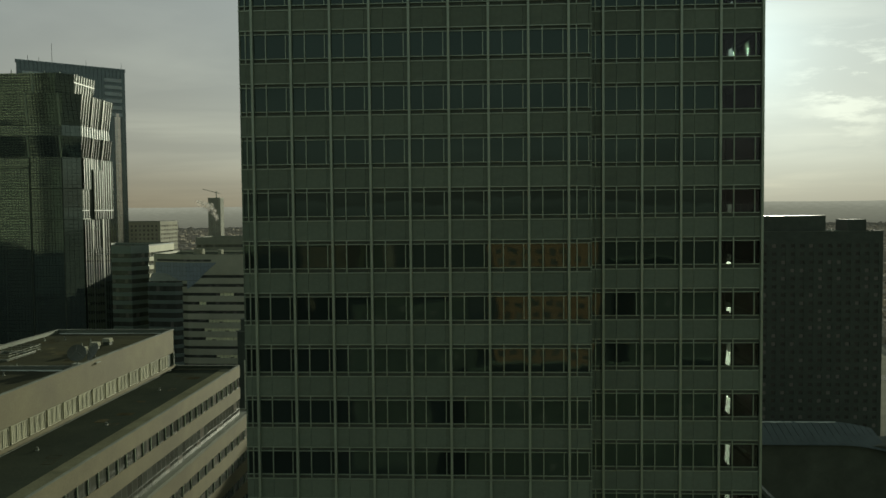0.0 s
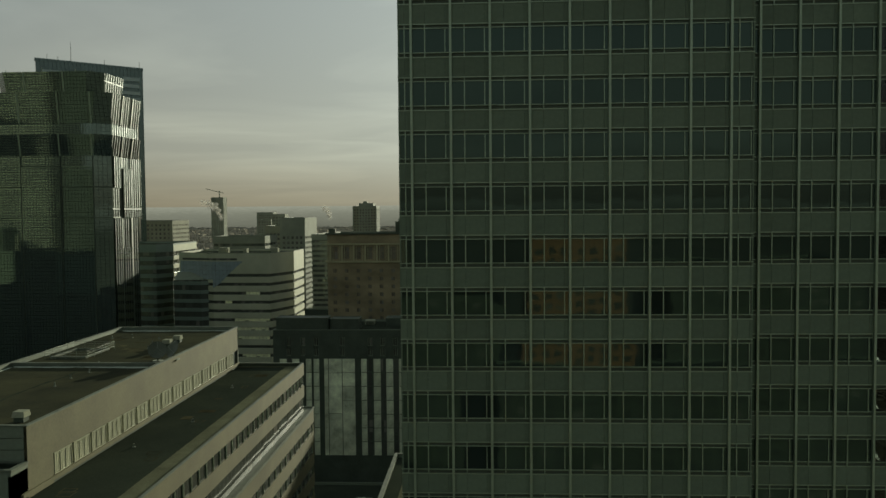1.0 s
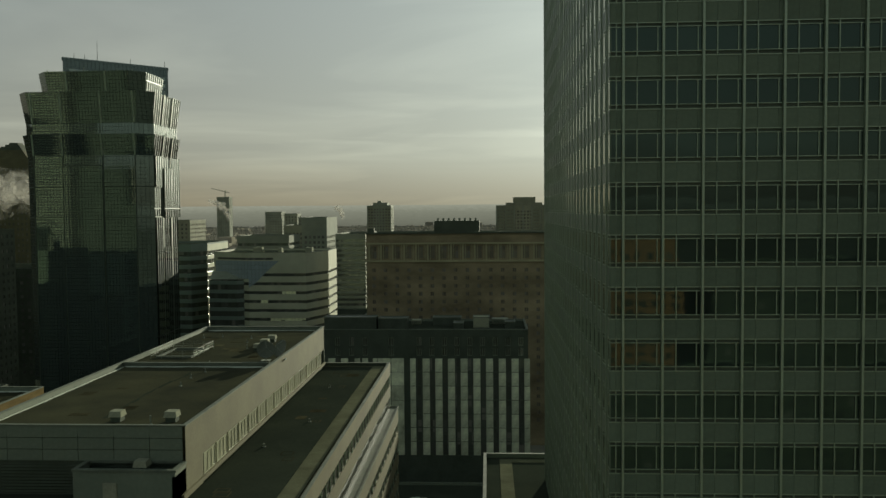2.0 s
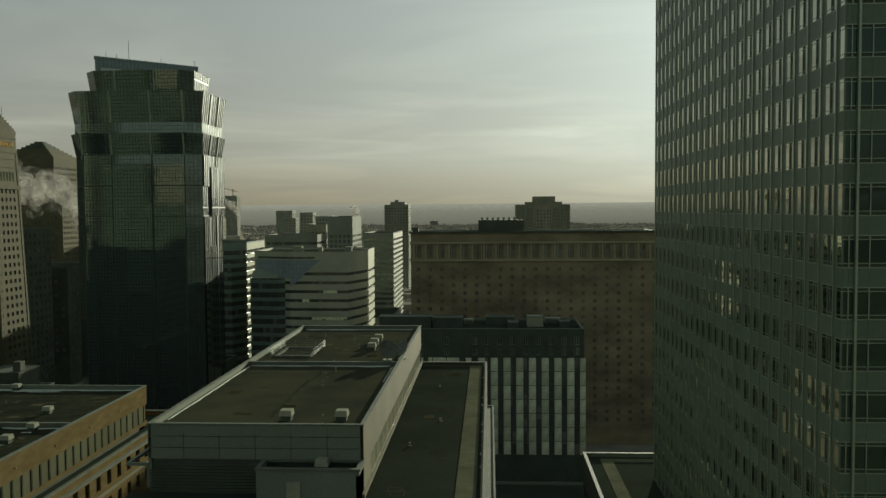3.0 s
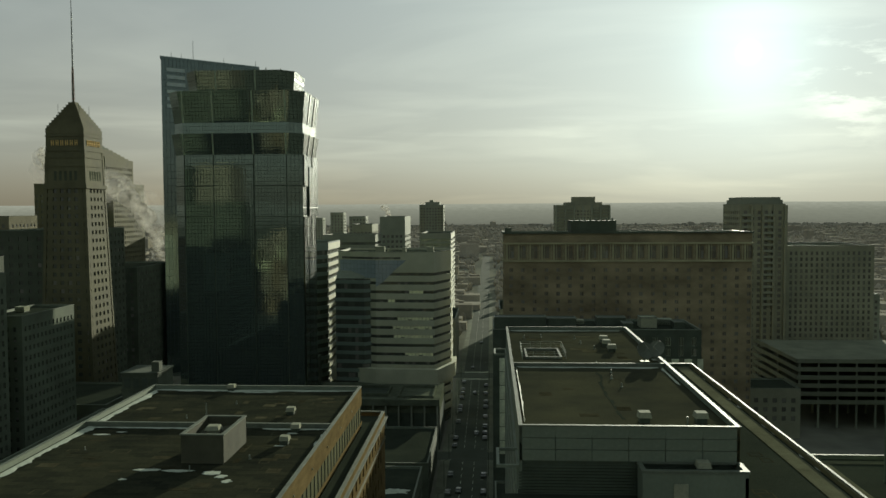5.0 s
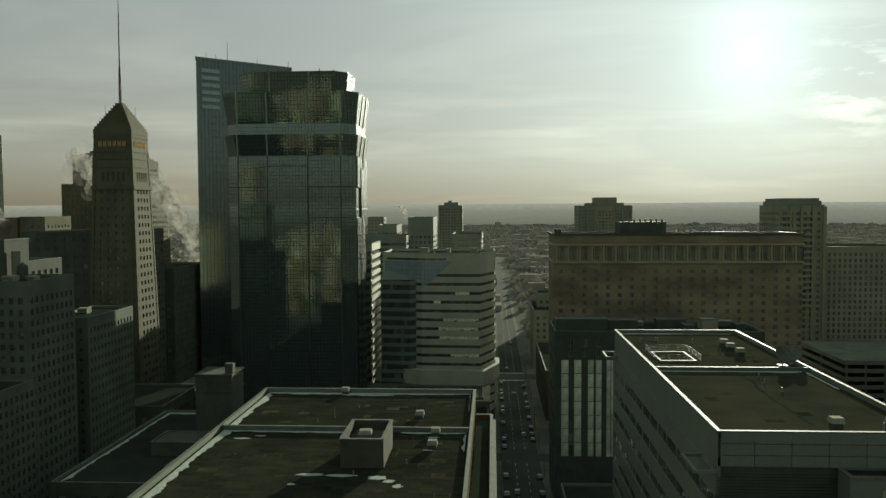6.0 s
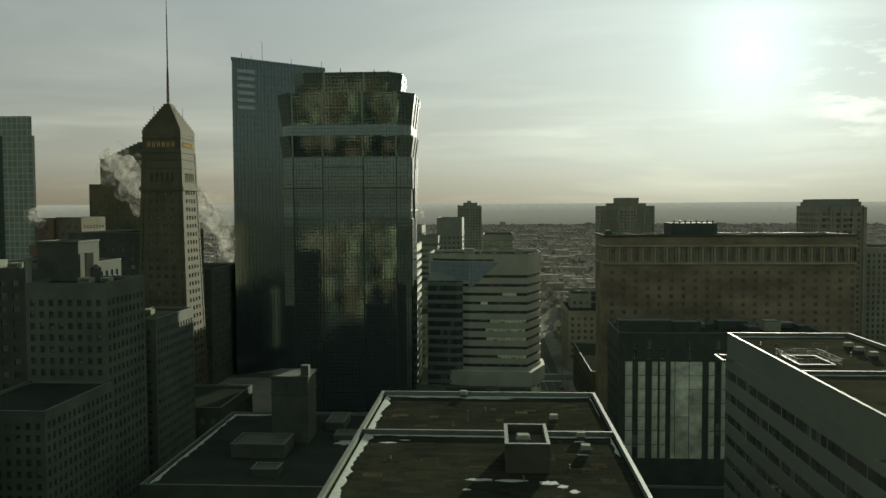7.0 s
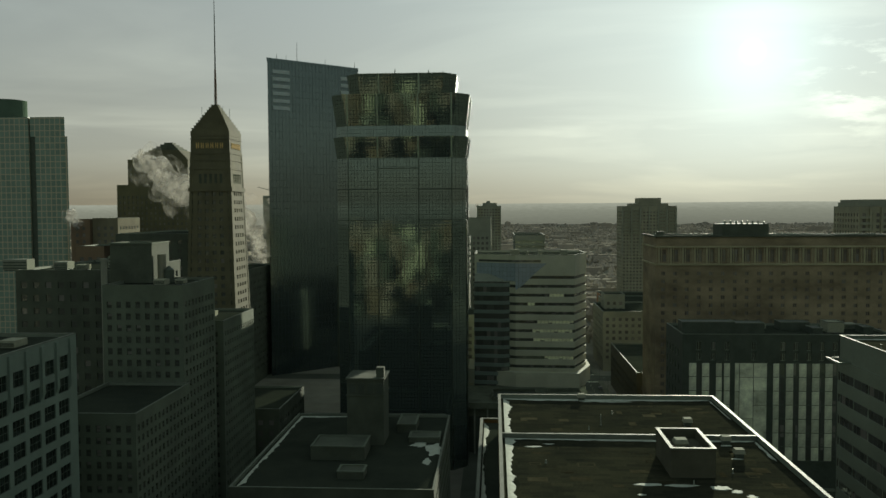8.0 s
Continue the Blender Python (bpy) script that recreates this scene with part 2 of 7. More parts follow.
    if line:
        fu, fv = mth("FRACT", uu), mth("FRACT", vv)
        lines = mth("MAXIMUM", mth("LESS_THAN", fu, line / cell[0]), mth("LESS_THAN", fv, line / cell[1]))
        lm = N("ShaderNodeMix")
        lm.data_type = "RGBA"
        L(lines, lm.inputs[0]), L(last, lm.inputs[6])
        lm.inputs[7].default_value = (*line_color, 1)
        last = lm.outputs[2]
        rg = mth("ADD", mth("MULTIPLY", lines, 0.4), rough)
        L(rg, bsdf.inputs["Roughness"])
    else:
        bsdf.inputs["Roughness"].default_value = rough
    L(last, bsdf.inputs["Base Color"])
    bsdf.inputs["Metallic"].default_value, bsdf.inputs["Specular IOR Level"].default_value = metal, spec
    bsdf.inputs["IOR"].default_value = ior
    bsdf.inputs["Specular Tint"].default_value = (*gloss_tint, 1)
    return m


SPANDREL = material("spandrel_panel", (0.104, 0.125, 0.104), 0.45, vary=0.2, scale=0.25, fine=3, bump=0.05, per_piece=0.10)
SPANDREL_STUFF = material("spandrel_panel_far", (0.104, 0.125, 0.104), 0.45, vary=0.2, scale=0.25, fine=3, bump=0.05, per_piece=0.10, island=True)
ALU = material("aluminium_mullion", (0.28, 0.315, 0.29), 0.42, metal=0.6, vary=0.15, scale=0.6, bump=0.03)
DARK_METAL = material("dark_metal", (0.04, 0.046, 0.04), 0.5, metal=0.3, bump=0.03)
GLASS_A = glass_skin("office_glass", (0.02, 0.028, 0.023), rough=0.03, cell=(2.782, 3.72), wobble=0.005, warp=0.0016, spec=0.62, gloss_tint=(0.72, 1.0, 0.84))
GLASS_FLANK = glass_skin("flank_glass", (0.35, 0.37, 0.32), metal=1.0, rough=0.03, cell=(2.88, 3.82), wobble=0.004, warp=0.002, gloss_tint=(1.0, 1.0, 0.88))
GLASS_DARK = glass_skin("window_glass", (0.07, 0.075, 0.06), rough=0.06, wobble=0.01, blind=0.14, per_piece=True)
# lit windows of the flats are put into the pane colour
GLASS_FLATS = glass_skin("flat_window_glass", (0.05, 0.053, 0.043), rough=0.08, wobble=0.01, blind=0.22, per_piece=True)
# hotel and far glass are lightened in colour to lower contrast like haze
GLASS_HOTEL = glass_skin("hotel_window_glass", (0.14, 0.128, 0.098), rough=0.12, wobble=0.01, blind=0.2, per_piece=True)
GLASS_FAR = glass_skin("far_window_glass", (0.11, 0.108, 0.09), rough=0.25, wobble=0.01, blind=0.25, per_piece=True)
GLASS_CURTAIN = glass_skin("mirror_curtain_glass", (0.15, 0.192, 0.166), metal=0.74, rough=0.03, cell=(1.15, 1.3), wobble=0.0012, warp=0.0008, pillow=0.008, line=0.08, line_color=(0.02, 0.024, 0.021), tone_range=0.1)
GLASS_SIDE = glass_skin("smooth_curtain_glass", (0.085, 0.108, 0.085), metal=0.85, rough=0.05, cell=(1.9, 46.0), wobble=0.0012, warp=0.0008, line=0.4, line_color=(0.03, 0.036, 0.03), tone_range=0.1)
# the blue of mirrored sky is held in the base colour
GLASS_PAINTED_SKY = glass_skin("painted_sky_glass", (0.25, 0.3, 0.31), metal=0.0, rough=0.15, cell=(1.6, 1.9), wobble=0.002, warp=0.001, line=0.06, tone_range=0.06)
GLASS_END = glass_skin("pale_end_glass", (0.75, 0.72, 0.62), metal=0.8, rough=0.15, cell=(0.8, 3.9), wobble=0.001, line=0.16, line_color=(0.2, 0.2, 0.17), tone_range=0.08)
LOUVRE_GREY = material("blue_grey_louvre", (0.36, 0.39, 0.48), 0.6, vary=0.2, scale=0.3, bump=0.05)
GLASS_BLUE = glass_skin("blue_curtain_glass", (0.13, 0.165, 0.155), metal=0.8, rough=0.12, cell=(1.6, 3.9), wobble=0.0015, warp=0.002, line=0.12, line_color=(0.04, 0.05, 0.05), tone_range=0.05)
GLASS_TEAL = glass_skin("teal_curtain_glass", (0.17, 0.235, 0.175), metal=0.0, rough=0.35, spec=0.2, tone_range=0.12, cell=(3.1, 3.7), wobble=0.003, line=0.55, line_color=(0.4, 0.365, 0.25))
LOUVRE_PAINT = material("white_louvre_paint", (0.33, 0.31, 0.255), 0.4, spec=0.6, vary=0.15, scale=0.8, bump=0.05, per_piece=0.12)
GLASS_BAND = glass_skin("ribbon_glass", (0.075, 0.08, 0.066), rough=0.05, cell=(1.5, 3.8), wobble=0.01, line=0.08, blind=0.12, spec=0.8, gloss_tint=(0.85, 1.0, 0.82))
ROOF_TAR = material("gravel_roof", (0.012, 0.0125, 0.008), 0.95, vary=0.55, scale=0.09, fine=9, bump=0.3, stain=(0.004, 0.0045, 0.003), spec=0.0, haze_lift=0.55)
ROOF_BROWN = material("brown_membrane_roof", (0.036, 0.03, 0.016), 0.95, vary=0.5, scale=0.12, fine=7, bump=0.3, stain=(0.016, 0.014, 0.008), spec=0.0, haze_lift=0.5)
ROOF_LIGHT = material("pale_walkway", (0.085, 0.075, 0.05), 0.9, vary=0.3, scale=0.3, bump=0.3, spec=0.0)
PARAPET = material("parapet_cap", (0.1, 0.103, 0.095), 0.62, metal=0.0, vary=0.3, scale=0.5, bump=0.05, spec=0.1)
PALE_PANEL = material("pale_wall_panel", (0.124, 0.136, 0.123), 0.6, vary=0.18, scale=0.15, fine=2.5, bump=0.08, per_piece=0.06)
BEIGE = material("beige_precast", (0.112, 0.088, 0.045), 0.75, vary=0.25, scale=0.15, fine=4, bump=0.2, per_piece=0.05)
TAN_BRICK = material("tan_brick", (0.135, 0.08, 0.03), 0.95, spec=0.0, vary=0.3, scale=0.3, fine=8, bump=0.4, stretch=(1, 1, 3))
# broad patches stand for reflected sun; the brick colour is lifted for haze
HOTEL_BRICK = material("hotel_brick", (0.23, 0.17, 0.118), 0.85, vary=0.55, scale=0.05, fine=5, bump=0.4, stretch=(1, 1, 2))
HOTEL_STONE = material("hotel_limestone", (0.33, 0.29, 0.21), 0.85, vary=0.35, scale=0.1, bump=0.3)
RED_BRICK = material("red_brick", (0.28, 0.12, 0.055), 0.85, vary=0.35, scale=0.12, fine=7, bump=0.4, stretch=(1, 1, 3))
GREY_STONE = material("grey_limestone", (0.086, 0.095, 0.08), 0.85, vary=0.3, scale=0.1, fine=4, bump=0.3)
# dark brick, deepened in colour for blocks standing in shade
DARK_BRICK = material("dark_brick", (0.044, 0.046, 0.036), 0.85, vary=0.35, scale=0.15, fine=7, bump=0.4)
WHITE_FRAME = material("white_concrete_frame", (0.135, 0.165, 0.165), 0.7, vary=0.2, scale=0.2, bump=0.15)
BLACK_CLAD = material("black_cladding", (0.026, 0.03, 0.027), 0.5, vary=0.3, scale=0.3, bump=0.1)
# white panels, mottled in colour for blotches of reflected sunlight
WHITE_CLAD = material("sun_mottled_cladding", (0.6, 0.6, 0.54), 0.35, vary=0.65, scale=0.22, bump=0.05, spec=0.5, per_piece=0.22)
STRIPE_PANEL = material("ribbon_panel", (0.4, 0.38, 0.34), 0.7, vary=0.2, scale=0.1, bump=0.1)
FAR_GREY = material("far_concrete", (0.2, 0.197, 0.185), 0.85, vary=0.3, scale=0.06, bump=0.1)
FAR_WARM = material("far_sandstone", (0.21, 0.193, 0.165), 0.85, vary=0.3, scale=0.06, bump=0.1)
# distance haze is put into this pale base colour
FAR_STUFF = material("haze_paled_town", (0.35, 0.31, 0.31), 0.85, vary=0.25, scale=0.02, fine=0.4, bump=0.0, spec=0.0, per_piece=0.15, island=True, haze_lift=0.0)
OBELISK = material("tower_limestone", (0.095, 0.08, 0.05), 0.85, vary=0.3, scale=0.1, fine=4, bump=0.3, haze_lift=0.6)
# tan brick darkened in its colour for faces in shade
SHADED_TAN = material("shaded_tan_brick", (0.034, 0.024, 0.012), 0.9, vary=0.3, scale=0.4, fine=8, bump=0.4)
DULL_STONE = material("dull_stone", (0.27, 0.2, 0.19), 0.85, vary=0.4, scale=0.08, bump=0.1)
# near-black that stands in for the shade inside openings
MATTE_DARK = material("opening_shade", (0.038, 0.037, 0.029), 0.95, vary=0.3, spec=0.0, bump=0.0)
# brick colours dulled to stand for haze
BRICK_HAZE = material("dull_red_brick", (0.125, 0.07, 0.045), 0.9, vary=0.3, scale=0.1, bump=0.1)
TAN_HAZE = material("dull_tan_brick", (0.125, 0.1, 0.07), 0.9, vary=0.3, scale=0.1, bump=0.1)
OCHRE = material("ochre_stone", (0.22, 0.17, 0.16), 0.8, vary=0.3, scale=0.05, bump=0.1)
PALE_STONE = material("pale_stone", (0.44, 0.41, 0.34), 0.8, vary=0.3, scale=0.05, bump=0.1)
SNOW = material("old_snow", (0.36, 0.37, 0.37), 0.75, vary=0.25, scale=1.2, fine=12, bump=0.5)
ASPHALT = material("asphalt", (0.05, 0.049, 0.046), 0.9, vary=0.3, scale=0.05, fine=3, bump=0.2, spec=0.01)
PAVING = material("pavement", (0.13, 0.126, 0.11), 0.9, vary=0.3, scale=0.1, fine=3, bump=0.2, spec=0.01)
# ground paled in its colour, for far haze and brighter bounce
GROUND = material("winter_ground", (0.17, 0.15, 0.14), 0.9, vary=0.45, scale=0.006, fine=0.08, bump=0.0, stain=(0.075, 0.07, 0.06), spec=0.0)
# trees coloured pale to carry the distance haze
WOODS = material("haze_paled_woods", (0.36, 0.315, 0.31), 0.9, vary=0.3, scale=0.03, fine=0.5, bump=0.0, spec=0.0, per_piece=0.15, island=True, haze_lift=0.0)
MARK = material("road_paint", (0.6, 0.6, 0.55), 0.7, vary=0.3, scale=0.5)
STEEL = material("galvanised_steel", (0.2, 0.205, 0.2), 0.6, metal=0.3, vary=0.2, scale=1.0, bump=0.05)
VENT = material("vent_paint", (0.24, 0.23, 0.2), 0.85, vary=0.2, scale=1.5, bump=0.05, spec=0.03)
ROOF_PATCH = material("patched_felt", (0.042, 0.034, 0.02), 0.95, vary=0.4, scale=0.8, fine=9, bump=0.4, spec=0.0, per_piece=0.4, haze_lift=0.4)
TYRE = material("tyre_rubber", (0.015, 0.015, 0.015), 0.85)
CAR_PAINT = material("car_paint", (0.1, 0.1, 0.11), 0.35, vary=0.1, scale=2, bump=0.0, spec=0.6, per_piece=0.6)
STEAM_BASE = (0.5, 0.485, 0.44)
MAST_RED = material("mast_paint", (0.2, 0.06, 0.03), 0.7, vary=0.3, scale=1.5)
BRONZE = material("bronze_letters", (0.55, 0.36, 0.15), 0.8, vary=0.2, spec=0.05)


def clear_glass():
    m = bpy.data.materials.new("clear_glass")
    m.use_nodes = True
    nt = m.node_tree
    nt.nodes.clear()
    out, mix, tr, gl, fr = (nt.nodes.new(k) for k in ("ShaderNodeOutputMaterial", "ShaderNodeMixShader", "ShaderNodeBsdfTransparent", "ShaderNodeBsdfGlossy", "ShaderNodeFresnel"))
    tr.inputs[0].default_value = (0.42, 0.47, 0.44, 1)
    gl.inputs["Roughness"].default_value = 0.03
    fr.inputs[0].default_value = 1.5
    for a, c in ((fr.outputs[0], mix.inputs[0]), (tr.outputs[0], mix.inputs[1]), (gl.outputs[0], mix.inputs[2]), (mix.outputs[0], out.inputs[0])):
        nt.links.new(a, c)
    return m


def felt_roof():
    """Sheets of roofing felt laid in courses, each weathered a little differently."""
    m = material("felt_sheets", (0.017, 0.014, 0.0075), 0.95, vary=0.6, scale=0.12, fine=8, bump=0.3, stain=(0.005, 0.0045, 0.0025), spec=0.0, haze_lift=0.4)
    nt = m.node_tree
    N, L = nt.nodes.new, nt.links.new
    bsdf = nt.nodes["Principled BSDF"]
    was = bsdf.inputs["Base Color"].links[0].from_socket
    tc, br = N("ShaderNodeTexCoord"), N("ShaderNodeTexBrick")
    L(tc.outputs["Object"], br.inputs[0])
    br.inputs["Scale"].default_value, br.inputs["Brick Width"].default_value, br.inputs["Row Height"].default_value = 1.0, 2.4, 0.95
    br.inputs["Mortar Size"].default_value = 0.012
    br.inputs["Color1"].default_value, br.inputs["Color2"].default_value, br.inputs["Mortar"].default_value = (0.72, 0.72, 0.72, 1), (1.2, 1.16, 1.05, 1), (1.7, 1.6, 1.4, 1)
    mul = N("ShaderNodeMix")
    mul.data_type, mul.blend_type = "RGBA", "MULTIPLY"
    mul.inputs[0].default_value = 0.75
    L(was, mul.inputs[6]), L(br.outputs[0], mul.inputs[7]), L(mul.outputs[2], bsdf.inputs["Base Color"])
    return m


ROOF_FELT = felt_roof()
CLEAR = clear_glass()


# ---- mesh helpers ----
class Build:
    """Collects faces for one mesh."""

    def __init__(self):
        self.v, self.f, self.m = [], [], []

    def quad(self, a, b, c, d, m=0):
        n = len(self.v)
        self.v += [tuple(a), tuple(b), tuple(c), tuple(d)]
        self.f.append((n, n + 1, n + 2, n + 3))
        self.m.append(m)

    def box(self, x0, x1, y0, y1, z0, z1, m=0):
        n = len(self.v)
        self.v += [(x0, y0, z0), (x1, y0, z0), (x1, y1, z0), (x0, y1, z0), (x0, y0, z1), (x1, y0, z1), (x1, y1, z1), (x0, y1, z1)]
        for q in ((0, 3, 2, 1), (4, 5, 6, 7), (0, 1, 5, 4), (1, 2, 6, 5), (2, 3, 7, 6), (3, 0, 4, 7)):
            self.f.append(tuple(n + i for i in q))
            self.m.append(m)

    def prism(self, poly, z0, z1, m=0, top=None, poly_top=None):
        """A prism over a counter-clockwise polygon."""
        n, k = len(self.v), len(poly)
        up = poly_top or poly
        self.v += [(x, y, z0) for x, y in poly] + [(x, y, z1) for x, y in up]
        for i in range(k):
            j = (i + 1) % k
            self.f.append((n + i, n + j, n + k + j, n + k + i))
            self.m.append(m)
        self.f.append(tuple(n + k + i for i in range(k)))
        self.m.append(m if top is None else top)
        self.f.append(tuple(n + i for i in reversed(range(k))))
        self.m.append(m)

    def ring(self, outer, inner, z0, z1, m=0):
        """A closed band between two polygons of the same count."""
        n, k = len(self.v), len(outer)
        self.v += [(x, y, z0) for x, y in outer] + [(x, y, z1) for x, y in outer] + [(x, y, z0) for x, y in inner] + [(x, y, z1) for x, y in inner]
        for i in range(k):
            j = (i + 1) % k
            for q in ((i, j, k + j, k + i), (k + i, k + j, 3 * k + j, 3 * k + i), (2 * k + j, 2 * k + i, 3 * k + i, 3 * k + j), (j, i, 2 * k + i, 2 * k + j)):
                self.f.append(tuple(n + a for a in q))
                self.m.append(m)

    def lattice(self, xs, zs, solid, y0, y1, m=0):
        """One connected grille: the cells between the cuts for which solid(i, k) holds."""
        n, nz = len(self.v), len(zs)
        for y in (y0, y1):
            self.v += [(x, y, z) for x in xs for z in zs]
        back = len(xs) * nz

        def at(i, k, s):
            return n + i * nz + k + (back if s else 0)

        def full(i, k):
            return 0 <= i < len(xs) - 1 and 0 <= k < nz - 1 and solid(i, k)

        for i in range(len(xs) - 1):
            for k in range(nz - 1):
                if not solid(i, k):
                    continue
                faces = [(at(i, k, 0), at(i + 1, k, 0), at(i + 1, k + 1, 0), at(i, k + 1, 0)), (at(i + 1, k, 1), at(i, k, 1), at(i, k + 1, 1), at(i + 1, k + 1, 1))]
                for di, dk, p, q in ((-1, 0, (i, k), (i, k + 1)), (1, 0, (i + 1, k + 1), (i + 1, k)), (0, -1, (i + 1, k), (i, k)), (0, 1, (i, k + 1), (i + 1, k + 1))):
                    if not full(i + di, k + dk):
                        faces.append((at(*p, 1), at(*p, 0), at(*q, 0), at(*q, 1)))
                self.f += faces
                self.m += [m] * len(faces)

    def cyl(self, x, y, z0, z1, r0, r1=None, k=16, m=0):
        r1 = r0 if r1 is None else r1
        a = [(math.cos(2 * math.pi * i / k), math.sin(2 * math.pi * i / k)) for i in range(k)]
        self.prism([(x + r0 * c, y + r0 * s) for c, s in a], z0, z1, m, None, [(x + r1 * c, y + r1 * s) for c, s in a])

    def bar(self, a, b, r, m=0, k=6):
        """A round bar from a to b."""
        a, b = Vector(a), Vector(b)
        q = (b - a).to_track_quat("Z", "Y").to_matrix()
        n = len(self.v)
        for p in (a, b):
            for i in range(k):
                t = 2 * math.pi * i / k
                self.v.append(tuple(p + q @ Vector((r * math.cos(t), r * math.sin(t), 0))))
        for i in range(k):
            j = (i + 1) % k
            self.f.append((n + i, n + j, n + k + j, n + k + i))
            self.m.append(m)
        self.f += [tuple(n + i for i in reversed(range(k))), tuple(n + k + i for i in range(k))]
        self.m += [m, m]

    def add(self, other, mat):
        n = len(self.v)
        self.v += [tuple(mat @ Vector(p)) for p in other.v]
        self.f += [tuple(n + i for i in q) for q in other.f]
        self.m += other.m

    def mesh(self, name, mats):
        me = bpy.data.meshes.new(name)
        me.from_pydata(self.v, [], self.f)
        for mt in mats if isinstance(mats, (list, tuple)) else [mats]:
            me.materials.append(mt)
        me.polygons.foreach_set("material_index", self.m)
        me.update()
        return me


def thing(name, x, y, z, label, category, group="", kind=""):
    ob = new(name)
    ob.empty_display_size = 1
    ob.location = (x, y, z)
    return tagged(ob, label, category, group, kind)


def adopt(ob, parent):
    ob.parent = parent
    if parent.data is None:
        ob.matrix_parent_inverse = Matrix.Translation(-Vector(parent.location))
    else:
        ob.matrix_parent_inverse = parent.matrix_basis.inverted()
    return ob


def part(name, b, mats, parent, label="", kind=""):
    ob = new(name, b.mesh(name, mats))
    if parent is not None:
        adopt(ob, parent)
    return tagged(ob, label, kind=kind)


def offset_poly(poly, d):
    """A convex counter-clockwise polygon moved outwards by d."""
    k, res = len(poly), []
    for i in range(k):
        p0, p1, p2 = (Vector(poly[j % k]) for j in (i - 1, i, i + 1))
        a, b = (p1 - p0).normalized(), (p2 - p1).normalized()
        na, nb = Vector((a.y, -a.x)), Vector((b.y, -b.x))
        s = (na + nb) / (1 + na.dot(nb))
        res.append(tuple(p1 + s * d))
    return res


def rect(x0, x1, y0, y1):
    return [(x0, y0), (x1, y0), (x1, y1), (x0, y1)]


def seat(o, u, s, z, inward=0.0):
    """The pose of a piece on a facade: o the facade's foot, u its direction, s metres along it."""
    u = Vector((u[0], u[1], 0)).normalized()
    n = Vector((u.y, -u.x, 0))
    m = Matrix.Identity(4)
    for r in range(3):
        m[r][0], m[r][1], m[r][2] = u[r], -n[r], (0, 0, 1)[r]
    p = Vector((o[0], o[1], 0)) + u * s - n * inward
    m.translation = (p.x, p.y, z)
    return m


def pieces(name, shape, mats, poses, parent, near=(-60, 0, 91), limit=300, rest_mats=None, rest_name="", label="", panes=()):
    """Alike pieces at the given poses: the nearest as objects that share one mesh, the others joined."""
    order = sorted(poses, key=lambda m: (m.translation - Vector(near)).length)
    me = shape.mesh(name, mats[:-1] if panes else mats)
    panes_me = [p.mesh("pane", mats) for p in panes]
    for m in order[:limit]:
        ob = new(name, me)
        adopt(ob, parent)
        ob.matrix_basis = m
        if label:
            ob["label"] = label
        for pm in panes_me:
            sub = new("pane", pm)
            sub.parent = ob
    if order[limit:]:
        b = Build()
        for m in order[limit:]:
            b.add(shape, m)
            for p in panes:
                b.add(p, m)
        part(rest_name or name + "_field", b, rest_mats or mats, parent, kind="stuff")


def pierced(b, o, u, length, z0, z1, cols, rows, depth, m=0):
    """A wall face with a grid of recessed openings; gives back the openings' places."""
    u3 = Vector((u[0], u[1], 0)).normalized()
    n = Vector((u3.y, -u3.x, 0))
    base = Vector((o[0], o[1], 0))

    def P(s, z, d=0.0):
        p = base + u3 * s - n * d
        return (p.x, p.y, z)

    zs = [z0] + [z for r in rows for z in r] + [z1]
    for i in range(0, len(zs), 2):
        if zs[i + 1] > zs[i]:
            b.quad(P(0, zs[i]), P(length, zs[i]), P(length, zs[i + 1]), P(0, zs[i + 1]), m)
    us = [0.0] + [s for c in cols for s in c] + [length]
    holes = []
    for a, t in rows:
        for i in range(0, len(us), 2):
            if us[i + 1] > us[i]:
                b.quad(P(us[i], a), P(us[i + 1], a), P(us[i + 1], t), P(us[i], t), m)
        for s0, s1 in cols:
            b.quad(P(s0, a), P(s0, a, depth), P(s0, t, depth), P(s0, t), m)
            b.quad(P(s1, a, depth), P(s1, a), P(s1, t), P(s1, t, depth), m)
            b.quad(P(s0, a), P(s1, a), P(s1, a, depth), P(s0, a, depth), m)
            b.quad(P(s0, t, depth), P(s1, t, depth), P(s1, t), P(s0, t), m)
            holes.append(seat(o, u, s0, a, depth))
    return holes


def window_shape(w, h, frame=0.09, bars=(), sash=None):
    """A window: frame, glass, and upright bars or a cross bar. Slots: frame, glass."""
    b = Build()
    xs = [0, frame] + [x for s in bars for x in (w * s - frame / 2, w * s + frame / 2)] + [w - frame, w]
    zs = [0, frame] + ([h * sash - frame / 2, h * sash + frame / 2] if sash else []) + [h - frame, h]
    b.lattice(xs, zs, lambda i, k: i % 2 == 0 or k % 2 == 0, -0.06, 0.04)
    return b


def pane(x0, x1, z0, z1, y=0.0, m=1):
    b = Build()
    b.box(x0, x1, y, y + 0.03, z0, z1, m)
    return b


def window_panes(w, h, frame=0.09, bars=(), sash=None):
    """The panes between a window's bars."""
    us = [frame] + [x for s in bars for x in (w * s - frame / 2, w * s + frame / 2)] + [w - frame]
    vs = [frame] + ([h * sash - frame / 2, h * sash + frame / 2] if sash else []) + [h - frame]
    return [pane(us[i], us[i + 1], vs[k], vs[k + 1]) for i in range(0, len(us), 2) for k in range(0, len(vs), 2)]


def grid(start, pitch, count, w, off=0.0):
    return [(start + pitch * i + off, start + pitch * i + off + w) for i in range(count)]


